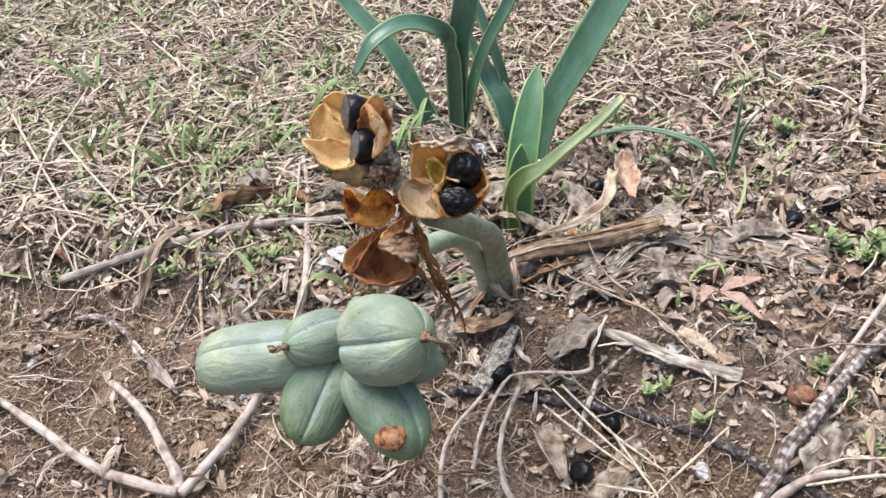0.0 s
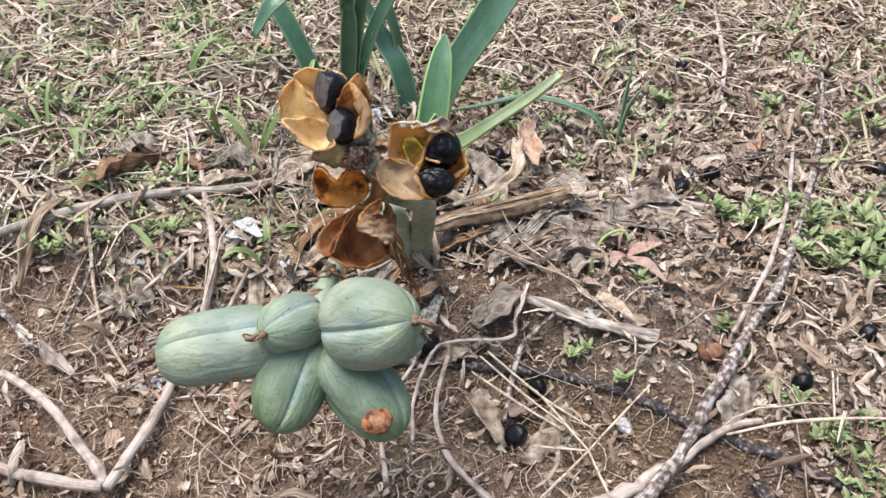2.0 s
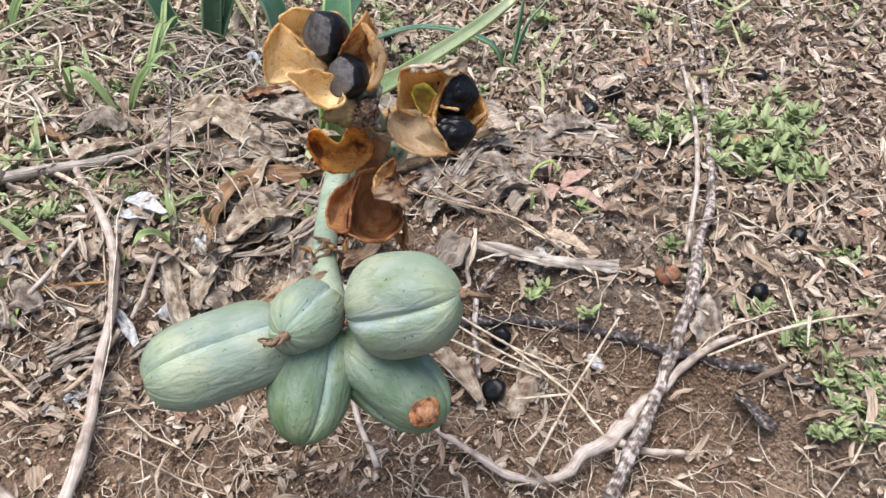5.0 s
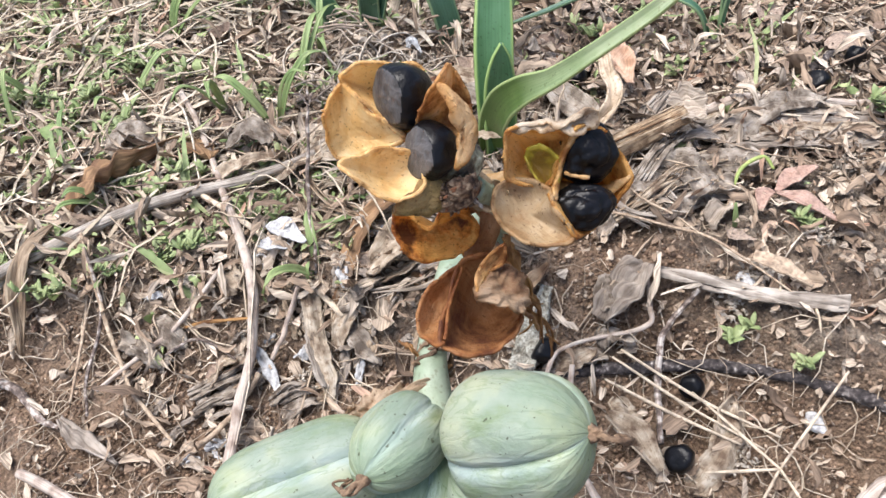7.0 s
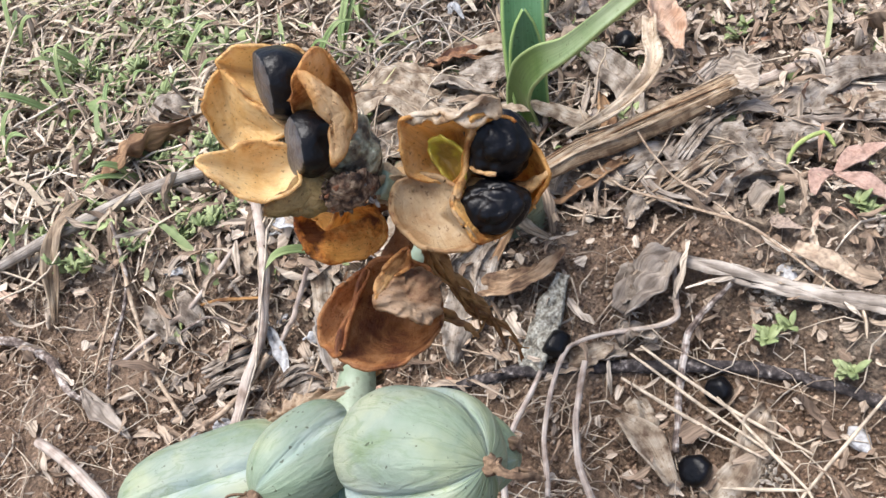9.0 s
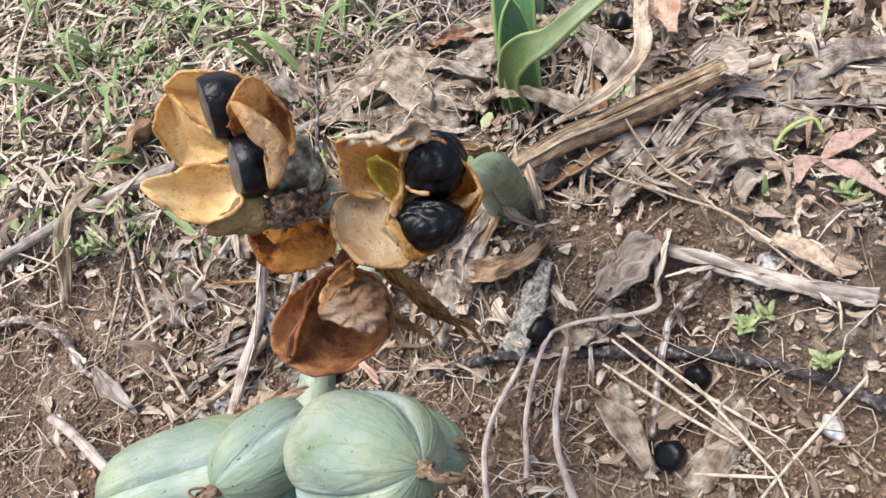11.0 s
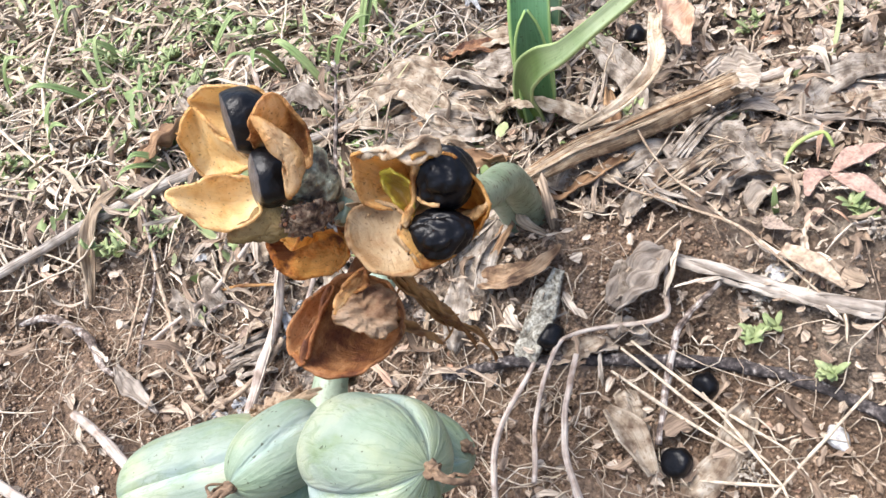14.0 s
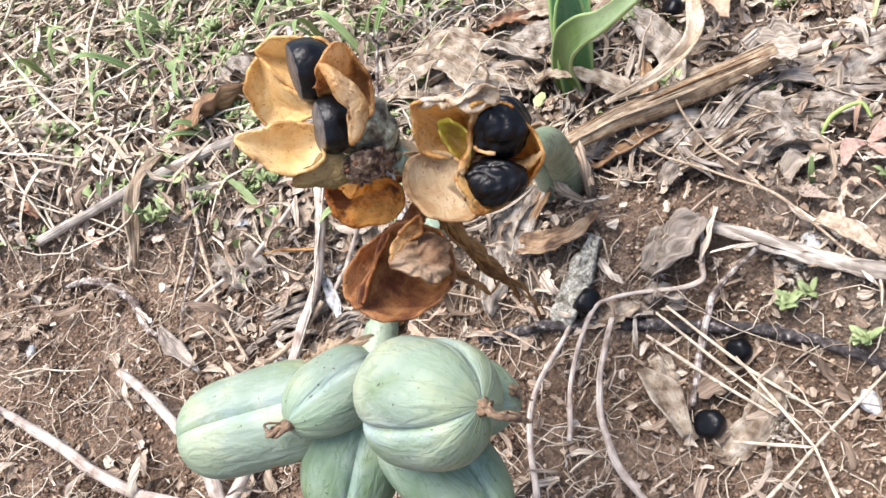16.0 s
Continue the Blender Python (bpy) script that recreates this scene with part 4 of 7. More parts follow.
def bowl(rim, back, seed=0, tear=0.05, thick=0.0007, folds=0.12, n=31, sharp=2.2, lip=0.0006, pleat=0.0):
    """A dry papery wall inside a closed rim, hollowed out towards back, with ragged, slightly rolled edges, folds and fine crumples."""
    p = np.array(rim, dtype=float)
    k = len(p)
    q = np.concatenate([p[-1:], p, p[:2]])
    chord = np.concatenate([[0], np.cumsum(np.linalg.norm(np.diff(np.concatenate([p, p[:1]]), axis=0), axis=1))])
    chord /= chord[-1]
    mid = p.mean(axis=0)
    out = np.array(back, dtype=float)
    rng = np.random.default_rng(seed)
    ph = rng.uniform(0, 6.28, 10)
    size = np.linalg.norm(p - mid, axis=1).mean()
    nor = out / np.linalg.norm(out)
    g = np.zeros((n, n, 3))
    near = np.zeros((n, n))
    for i in range(n):
        for j in range(n):
            a, b = 2 * i / (n - 1) - 1, 2 * j / (n - 1) - 1
            r = max(abs(a), abs(b))
            t = (math.atan2(b, a) / (2 * math.pi)) % 1.0
            m = min(int(np.searchsorted(chord, t, side="right")) - 1, k - 1)
            f = (t - chord[m]) / (chord[m + 1] - chord[m])
            w, x, y, z = q[m], q[m + 1], q[m + 2], q[m + 3]
            e = 0.5 * (2 * x + (y - w) * f + (2 * w - 5 * x + 4 * y - z) * f * f + (3 * x - w - 3 * y + z) * f ** 3)
            an = 2 * math.pi * t
            rag = 1 + tear * r ** 5 * (math.sin(5 * an + ph[0]) + 0.7 * math.sin(11 * an + ph[1]) + 0.9 * noise.noise(Vector((9 * math.cos(an), 9 * math.sin(an), ph[2]))))
            wave = folds * size * (0.5 * math.sin(3 * an + ph[3]) * r * r + 0.35 * math.sin(4.5 * a + 3 * b + ph[4]) + 0.22 * math.sin(7 * b - 9 * a + ph[5]) + 0.15 * r * math.sin(13 * an + ph[6]))
            pos = mid + (e - mid) * r * rag + out * (1 - r ** sharp) + nor * wave
            c = noise.noise(Vector(pos * 330)) + 0.5 * noise.noise(Vector(pos * 800))
            roll = max(0.0, (r - 0.86) / 0.14) ** 2
            crimp = pleat * size * r * r * abs(math.sin(9 * an + ph[8] + 2 * c))
            g[i, j] = pos + nor * (0.0002 * c + crimp - lip * roll * (1 + 0.7 * math.sin(7 * an + ph[9])))
            near[i, j] = r
    v, fc, uv = shell(g, thick, seed * 0.137)
    return v, fc, uv, np.concatenate([near.ravel()] * 2)


def ribbon(points, width, thick, face, seed=0):
    return strap(points, width, thick, 22, 5, 0.1, face, ruffle=0.25, seed=seed)


head = thing("burst_seed_head", "withered seed head with four split papery capsules holding black seeds", "seed head", (0.051, 0.437, 0.05))
part("stalk", tube([(0.0490, 0.440, 0.050), (0.0495, 0.428, 0.086), (0.0485, 0.400, 0.127), (0.0435, 0.370, 0.152), (0.0360, 0.347, 0.171), (0.028, 0.332, 0.184)], (0.0072, 0.0066, 0.0058, 0.0052, 0.0049, 0.0046), 44, 20, 0.0), SCAPE, head, "thick arching grey-green stalk")
part("hub", join(moved(blob(0.0050, (1, 1, 1), 0.3, 8), pose(0.0235, 0.3290, 0.1945)), tube([(0.026, 0.331, 0.188), (0.022, 0.327, 0.197), (0.020, 0.325, 0.202)], (0.0046, 0.0035, 0.003), 12, 9, 0.15)), HUSK_BEIGE, head, "crusty joint of the flower stalks with papery bracts")
for k in range(6):
    part("bract", ribbon([(0.0235, 0.3275, 0.195), (0.0215 + 0.0035 * math.cos(k), 0.3235 - 0.002 * math.sin(3 * k), 0.200 + 0.003 * math.sin(k)), (0.0215 + 0.004 * math.cos(k + 0.5), 0.3195, 0.203 + 0.006 * math.sin(k))], (0.002, 0.0028, 0.0006), 0.0004, (0.2, -0.7, 0.5), k), HUSK_BEIGE, head, "papery dry bract")


def capsule(body, valves, parent, label, core_label=""):
    """A burst capsule: its base and its valves, each by rim, hollow, skin and folds."""
    shape, skin = body
    return valves_on(part("capsule", shape, skin, parent, core_label), valves, label)


def valves_on(ob, valves, label, first=0):
    for k, (rim, back, material, folds) in enumerate(valves, first):
        part("valve", bowl(rim, back, k + int(abs(rim[0][2]) * 1e4) % 97, 0.022, folds=folds), material, ob, label)
    return ob


def seed_in(p, r, scale, parent, sd, cuts=(), dull=None, wrinkle=0.0):
    """A black seed; its facet towards dull is grey, with sky sheen put into the colour."""
    ob = part("seed", moved(blob(r, scale, 0.05, sd, 40, 56, cuts, wrinkle), Matrix.Translation(p)), SEED, parent, "angular black seed")
    if dull:
        ob.data.materials.append(SEED_GREY_SHEEN)
        q = Vector(dull).normalized()
        for poly in ob.data.polygons:
            if poly.normal.dot(q) > 0.93:
                poly.material_index = 1
    return ob


# the upper capsule, still holding two seeds
A, RIDGE, HEART = (-0.0048, 0.3368, 0.2310), (0.0001, 0.3311, 0.2258), (0.0060, 0.3268, 0.2194)
c1 = capsule((tube([(0.0184, 0.3266, 0.2042), (0.0180, 0.3264, 0.2050), (0.0170, 0.3262, 0.2066), (0.0148, 0.3252, 0.2105), (0.0128, 0.3245, 0.2150), (0.0118, 0.3242, 0.2180)], (0.0018, 0.0022, 0.0048, 0.0066, 0.0074, 0.0040), 34, 40, 0.05, seed=4), HUSK_OUT), (
    ((A, RIDGE, HEART, (-0.0025, 0.3292, 0.2160), (-0.0098, 0.3328, 0.2142), (-0.0112, 0.3336, 0.2202), (-0.0103, 0.3339, 0.2262)), (-0.0014, 0.0022, -0.0026), HUSK_PALE, 0.04),
    ((A, (-0.0020, 0.3373, 0.2338), (0.0028, 0.3372, 0.2340), (0.0085, 0.3362, 0.2324), (0.0130, 0.3330, 0.2318), (0.0120, 0.3290, 0.2230), HEART, RIDGE), (0.0012, 0.0065, -0.0060), HUSK_PALE, 0.04),
    (((-0.0095, 0.3156, 0.2264), (-0.0035, 0.3192, 0.2248), (0.0027, 0.3211, 0.2226), (0.0075, 0.3195, 0.2185), (0.0060, 0.3125, 0.2165), (-0.0008, 0.3098, 0.2176), (-0.0066, 0.3117, 0.2228)), (0.0010, 0.0036, -0.0056), HUSK_PALE, 0.05)),
    head, "pale straw-yellow papery valve", "mottled green-brown crusty capsule base")
valves_on(c1, (
    (((0.0078, 0.3254, 0.2222), (0.0110, 0.3220, 0.2322), (0.0143, 0.3214, 0.2372), (0.0178, 0.3262, 0.2352), (0.0200, 0.3255, 0.2300), (0.0205, 0.3240, 0.2240), (0.0185, 0.3215, 0.2190), (0.0130, 0.3225, 0.2185)), (0.0008, 0.0036, -0.0036), HUSK_TAN, 0.07),
    (((0.0141, 0.3190, 0.2362), (0.0166, 0.3184, 0.2328), (0.0187, 0.3182, 0.2282), (0.0192, 0.3166, 0.2248), (0.0172, 0.3142, 0.2214), (0.0140, 0.3142, 0.2186), (0.0156, 0.3148, 0.2240), (0.0163, 0.3164, 0.2256), (0.0152, 0.3160, 0.2292), (0.0146, 0.3168, 0.2326)), (0.0006, -0.0010, 0.0004), HUSK_TAN, 0.06),
    (((-0.0016, 0.3105, 0.2150), (0.0028, 0.3122, 0.2162), (0.0077, 0.3160, 0.2160), (0.0106, 0.3165, 0.2132), (0.0112, 0.3170, 0.2082), (0.0073, 0.3160, 0.2076), (0.0032, 0.3122, 0.2112)), (0.0004, -0.0010, -0.0016), HUSK_OLIVE, 0.12)), "pale straw-yellow papery valve", 3)
rng_crust = np.random.default_rng(17)
part("crust", bowl(((0.0098, 0.3160, 0.2126), (0.0140, 0.3165, 0.2140), (0.0166, 0.3178, 0.2126), (0.0182, 0.3212, 0.2082), (0.0170, 0.3210, 0.2044), (0.0150, 0.3188, 0.2046), (0.0125, 0.3172, 0.2056), (0.0085, 0.3160, 0.2078)), (0.0008, -0.0026, 0.0004), 9, 0.09, 0.0008, 0.16, 35, lip=0.0003, pleat=0.16), CRUST, c1, "flaking brown crust on the capsule base")
for k in range(80):
    f = float(rng_crust.uniform(0, 1))
    at = Vector((0.0092, 0.3150, 0.2098)).lerp(Vector((0.0180, 0.3196, 0.2066)), f) + Vector((0.0, -0.0012 * float(rng_crust.uniform(0, 1)), float(rng_crust.uniform(-0.0028, 0.0040))))
    d = Vector(tuple(rng_crust.normal(0, 1, 3))).normalized() * float(rng_crust.uniform(0.0008, 0.0022))
    part("crust_flake", strap([at, at + d * 0.5 + Vector((0, -0.0004, 0)), at + d], (0.0004, float(rng_crust.uniform(0.0006, 0.0015)), 0.0003), 0.0003, 6, 4, 0.6, (0.2, -0.8, 0.4), 0, 0.5, k), (WITHER, CRUST, SCAR, DRY_GREY)[k % 4], c1)
seed_in((0.0072, 0.3304, 0.2280), 0.0070, (0.95, 0.98, 1.08), c1, 11, ((-0.88, -0.36, 0.30, 0.56), (0.76, -0.60, 0.20, 0.90)), (-0.88, -0.36, 0.30))
seed_in((0.0096, 0.3200, 0.2200), 0.0062, (0.98, 0.98, 1.0), c1, 12, ((-0.86, -0.34, 0.40, 0.52), (0.76, -0.55, 0.30, 0.90)), (-0.86, -0.34, 0.40))
# the capsule facing the path, with two shrivelled seeds
TOP, MID, LOW = (0.0404, 0.3170, 0.2188), (0.0376, 0.3186, 0.2088), (0.0342, 0.3188, 0.2022)
c2 = capsule((tube([(0.0225, 0.3285, 0.1985), (0.0280, 0.3275, 0.1990), (0.0335, 0.3262, 0.1985), (0.0370, 0.3250, 0.1990)], (0.0026, 0.0030, 0.0055, 0.0045), 16, 16, 0.1, seed=6), HUSK_TAN), (
    (((0.0276, 0.3229, 0.2182), (0.0339, 0.3216, 0.2176), TOP, MID, LOW, (0.0258, 0.3200, 0.2056), (0.0252, 0.3214, 0.2120)), (0.0012, 0.0062, -0.0060), HUSK_AMBER, 0.05),
    (((0.0262, 0.3212, 0.2052), (0.0216, 0.3176, 0.2050), (0.0211, 0.3122, 0.2014), (0.0272, 0.3058, 0.1986), (0.0347, 0.3046, 0.1990), (0.0322, 0.3098, 0.2048), (0.0335, 0.3165, 0.2042)), (0.0006, 0.0032, -0.0042), HUSK_BEIGE, 0.04),
    ((TOP, (0.0468, 0.3194, 0.2146), (0.0507, 0.3172, 0.2092), (0.0526, 0.3138, 0.2036), (0.0493, 0.3130, 0.1978), (0.0455, 0.3110, 0.1955), (0.0400, 0.3085, 0.1950), (0.0350, 0.3050, 0.1986), (0.0326, 0.3100, 0.2042), LOW, MID), (0.0030, 0.0085, -0.0085), HUSK_AMBER, 0.04)),
    head, "tan papery valve with curled lips", "shrivelled tan capsule base")
part("lining", bowl(((0.0306, 0.3228, 0.2108), (0.0345, 0.3210, 0.2128), (0.0376, 0.3186, 0.2088), (0.0362, 0.3170, 0.2034), (0.0344, 0.3172, 0.2008), (0.0326, 0.3190, 0.2032), (0.0310, 0.3208, 0.2064)), (0.0006, 0.0020, -0.0022), 5, 0.03, 0.0005, 0.05, 17), HUSK_GREEN, c2, "glossy olive-green lining")
part("septum", ribbon([LOW, (0.0385, 0.3185, 0.2006), (0.0425, 0.3178, 0.1996), (0.0484, 0.3158, 0.1992), (0.0525, 0.3137, 0.2036)], (0.0016, 0.0022, 0.0026, 0.0022, 0.0010), 0.0009, (0.25, -0.47, 0.80), 3), HUSK_TAN, c2, "thin tan dividing wall")
part("septum", ribbon([TOP, (0.0392, 0.3180, 0.2140), MID, (0.0358, 0.3176, 0.2045), (0.0332, 0.3120, 0.2050)], (0.0014, 0.0024, 0.0026, 0.0022, 0.0012), 0.0009, (0.75, -0.5, 0.4), 4), HUSK_TAN, c2, "thin tan dividing wall")
part("torn_flap", bowl(((0.0278, 0.3226, 0.2180), (0.0318, 0.3216, 0.2188), (0.0366, 0.3170, 0.2202), (0.0409, 0.3168, 0.2214), (0.0440, 0.3176, 0.2214), (0.0464, 0.3180, 0.2190), (0.0448, 0.3175, 0.2172), (0.0410, 0.3160, 0.2180), (0.0366, 0.3168, 0.2184), (0.0320, 0.3212, 0.2176)), (0.0002, 0.0004, 0.0006), 14, 0.04, 0.0004, 0.12, 27, pleat=0.06), HUSK_ASH, c2, "greyish torn papery flap")
part("seed_thread", tube([(0.0378, 0.3170, 0.2072), (0.0396, 0.3142, 0.2078), (0.0418, 0.3132, 0.2072)], (0.0005, 0.0006, 0.0004), 12, 6, 0.3, seed=5), HUSK_TAN, c2, "pale dried seed thread")
part("seed_thread", join(tube([(0.0404, 0.3122, 0.2042), (0.0418, 0.3112, 0.2036), (0.0434, 0.3116, 0.2022)], (0.0006, 0.0008, 0.0005), 12, 6, 0.4, seed=6), tube([(0.0412, 0.3116, 0.2040), (0.0420, 0.3106, 0.2030), (0.0428, 0.3106, 0.2026)], (0.0005, 0.0006, 0.0003), 8, 6, 0.4, seed=7)), DRY_PALE, c2, "pale dried seed thread")
seed_in((0.0440, 0.3198, 0.2082), 0.0071, (1.0, 0.88, 1.05), c2, 13, (), None, 0.105)
seed_in((0.0400, 0.3122, 0.1998), 0.0062, (1.14, 0.86, 0.86), c2, 14, (), None, 0.105)
# the two empty rusty ones below
CROWN, KEEL, TOE = (0.0107, 0.3155, 0.1878), (0.0058, 0.3088, 0.1845), (0.0017, 0.3006, 0.1815)
c3 = capsule((tube([(0.0215, 0.3270, 0.1950), (0.0195, 0.3245, 0.1895), (0.0165, 0.3225, 0.1820)], (0.0026, 0.0028, 0.0030), 14, 14, 0.12, seed=7), HUSK_RUST), (
    ((CROWN, KEEL, TOE, (0.0060, 0.2982, 0.1784), (0.0138, 0.2990, 0.1758), (0.0203, 0.3038, 0.1752), (0.0230, 0.3110, 0.1742), (0.0226, 0.3162, 0.1822), (0.0168, 0.3172, 0.1882)), (0.0034, 0.0110, -0.0140), HUSK_RUST, 0.05),
    ((CROWN, (0.0030, 0.3146, 0.1848), (-0.0014, 0.3090, 0.1834), (-0.0016, 0.3050, 0.1802), TOE, KEEL), (0.0008, 0.0042, -0.0046), HUSK_SIENNA, 0.06),
    (((0.0121, 0.3061, 0.1896), (0.0145, 0.3110, 0.1915), (0.0212, 0.3128, 0.1948), (0.0212, 0.3112, 0.1905), (0.0161, 0.3102, 0.1888), (0.0130, 0.3083, 0.1884)), (0.0008, 0.0018, -0.0014), HUSK_TAN, 0.10)),
    head, "empty rusty-brown papery valve", "shrivelled rusty capsule base")
part("torn_flap", bowl(((0.0133, 0.3080, 0.1892), (0.0121, 0.3050, 0.1898), (0.0139, 0.3026, 0.1876), (0.0178, 0.3016, 0.1856), (0.0205, 0.3004, 0.1840), (0.0222, 0.3020, 0.1820), (0.0248, 0.3070, 0.1818), (0.0246, 0.3122, 0.1838), (0.0209, 0.3143, 0.1872), (0.0166, 0.3108, 0.1892)), (0.0006, -0.0006, 0.0007), 31, 0.05, 0.0006, 0.20, 35, pleat=0.10), HUSK_GREY, c3, "crumpled greyish torn flap")
c4 = capsule((tube([(0.0220, 0.3275, 0.1965), (0.0195, 0.3275, 0.1945), (0.0160, 0.3290, 0.1925)], (0.0026, 0.0026, 0.0016), 12, 12, 0.12, seed=8), HUSK_RUST), (
    (((-0.0014, 0.3252, 0.1998), (0.0018, 0.3240, 0.2022), (0.0060, 0.3198, 0.1990), (0.0096, 0.3206, 0.2030), (0.0130, 0.3206, 0.2040), (0.0168, 0.3230, 0.1966), (0.0176, 0.3198, 0.1930), (0.0102, 0.3196, 0.1872), (0.0016, 0.3192, 0.1902), (-0.0018, 0.3226, 0.1946)), (0.0012, 0.0058, -0.0046), HUSK_ORANGE, 0.12),),
    head, "empty orange-brown mottled papery valve", "shrivelled rusty capsule base")
part("pedicel", tube([(0.0182, 0.3238, 0.2034), (0.0207, 0.3248, 0.2000), (0.0226, 0.3262, 0.1979), (0.0245, 0.3292, 0.1938)], (0.0031, 0.0027, 0.0027, 0.0034), 16, 14), SCAPE_PALE, c1, "short green capsule stalk")
HANG = [(0.0230, 0.3200, 0.1880), (0.0242, 0.3225, 0.1760), (0.0278, 0.3246, 0.1620), (0.0302, 0.3262, 0.1500), (0.0345, 0.3300, 0.1350), (0.0382, 0.3330, 0.1225)]
part("withered_stalk", join(*[strap([(x + 0.0016 * math.sin(2.3 * i + 1.9 * k) * (i + 2) / 5, y + 0.0014 * math.cos(1.7 * i + 2.7 * k) * (i + 2) / 5, z + 0.0030 * math.sin(2.2 * k + 1.9 * i)) for i, (x, y, z) in enumerate(HANG[:6 - k % 3])], (0.0008, 0.0021, 0.0009, 0.0018, 0.0006, 0.0003), 0.0004, 40, 7, 1.0, (0.4, -0.7, 0.4), 420 * math.sin(2 * k + 1), 0.9, k) for k in range(5)],
     *[tube([Vector(HANG[j]), Vector(HANG[j]) + Vector((0.0030 * math.cos(3 * j), -0.0015, -0.0035)), Vector(HANG[j]) + Vector((0.0050 * math.cos(3 * j), 0.0010, -0.0075))], (0.0004, 0.0003, 0.0002), 10, 5, 0.3, seed=j) for j in range(1, 5)]), DRY_RUST, head, "withered ragged hanging flower stalk")
part("withered_stalk", strap([(0.0205, 0.3120, 0.1790), (0.0226, 0.3130, 0.1700), (0.0262, 0.3140, 0.1640), (0.0282, 0.3160, 0.1560)], (0.0010, 0.0034, 0.0026, 0.0006), 0.0004, 26, 7, 0.8, (0.4, -0.7, 0.4), 90, 0.5, 8), DRY_RUST, head, "withered ragged hanging flower stalk")

green = thing("green_seed_head", "cluster of plump glaucous green capsules on a pale leaning stalk", "seed head", (0.044, 0.433, 0.05))
part("stalk", tube([(0.044, 0.436, 0.055), (0.041, 0.424, 0.095), (0.034, 0.400, 0.128), (0.022, 0.370, 0.146), (0.0085, 0.340, 0.153), (0.000, 0.318, 0.157), (-0.003, 0.307, 0.1555), (-0.005, 0.299, 0.153)], (0.0054, 0.0048, 0.0046, 0.0045, 0.0041, 0.0040, 0.0050, 0.0060), 40, 20, 0.0), SCAPE_PALE, green, "pale green leaning stalk")
SINK = Vector((0.0000, 0.0020, -0.0050))


def green_pod(tip, base, r, groove, blunt, rest):
    # The two mid-sized lower pods take the skin with shade in its colour.
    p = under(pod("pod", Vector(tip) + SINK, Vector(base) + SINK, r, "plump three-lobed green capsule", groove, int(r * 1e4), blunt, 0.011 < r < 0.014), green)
    withered([Vector(q) + SINK for q in rest], 0.0011 if r == 0.0165 else 0.0008, p)
    if rest[0][1] == 0.261:
        at, out = Vector((0.0118, 0.2622, 0.1373)), Vector((0.03, 0.17, 0.22))
        part("scar", moved(blob(0.0048, (1.10, 0.92, 0.34), 0.10, 6, 26, 48, (), 0.08), aim(at, out)), SCAR_DARK, p, "round dark brown corky scar")
        part("scar_core", moved(blob(0.0030, (1.05, 0.9, 0.30), 0.10, 7, 22, 36, (), 0.06), aim(at + (out - at).normalized() * 0.0012, out)), NUT_TAN, p, "paler tan middle of the scar")
    if r == 0.0141:
        part("scab", moved(blob(0.0036, (1.5, 0.8, 0.5), 0.3, 9, 10, 14), aim(Vector((-0.0340, 0.2860, 0.1438)), (-0.02, 0.2, 0.10))), DRY_BROWN, p, "rough dark brown scab")


green_pod((-0.0630, 0.2922, 0.1530), (-0.0170, 0.2968, 0.1522), 0.0141, (-0.06, 0.20, 0.42), 4.2, ((-0.0635, 0.2925, 0.1545), (-0.0655, 0.2925, 0.153)))
green_pod((-0.0238, 0.2822, 0.1680), (-0.0045, 0.3020, 0.1570), 0.0108, (0.03, 0.22, 0.05), 2.3, ((-0.0235, 0.2817, 0.1683), (-0.0275, 0.2792, 0.1690), (-0.0295, 0.2827, 0.1665), (-0.0265, 0.2847, 0.1650)))
green_pod((0.0270, 0.2722, 0.1762), (-0.0012, 0.2880, 0.1626), 0.0165, (0.0, 0.12, 0.28), 2.6, ((0.027, 0.272, 0.1760), (0.030, 0.2695, 0.1768), (0.034, 0.269, 0.1738), (0.036, 0.270, 0.170)))
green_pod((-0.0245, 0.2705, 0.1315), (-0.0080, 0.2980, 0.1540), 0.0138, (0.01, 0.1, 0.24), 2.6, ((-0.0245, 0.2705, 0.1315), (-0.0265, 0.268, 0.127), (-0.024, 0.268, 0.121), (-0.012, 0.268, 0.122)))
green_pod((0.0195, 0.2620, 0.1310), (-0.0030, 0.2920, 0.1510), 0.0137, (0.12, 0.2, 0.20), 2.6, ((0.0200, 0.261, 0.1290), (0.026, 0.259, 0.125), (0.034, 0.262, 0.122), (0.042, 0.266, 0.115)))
green_pod((0.0312, 0.2838, 0.1548), (0.0050, 0.2980, 0.1500), 0.0108, (0.1, 0.15, 0.28), 2.6, ((0.031, 0.286, 0.158), (0.034, 0.285, 0.154)))
part("bract", bowl(((-0.001, 0.3060, 0.1545), (-0.009, 0.3100, 0.1578), (-0.019, 0.3110, 0.1560), (-0.0285, 0.3085, 0.1490), (-0.0300, 0.3050, 0.1455), (-0.022, 0.3030, 0.1500), (-0.011, 0.3010, 0.1530)), (0.0004, -0.0008, 0.0042), 21, 0.08, 0.0005, 0.34, 39, pleat=0.28), BRACT, green, "crumpled papery brown bract")
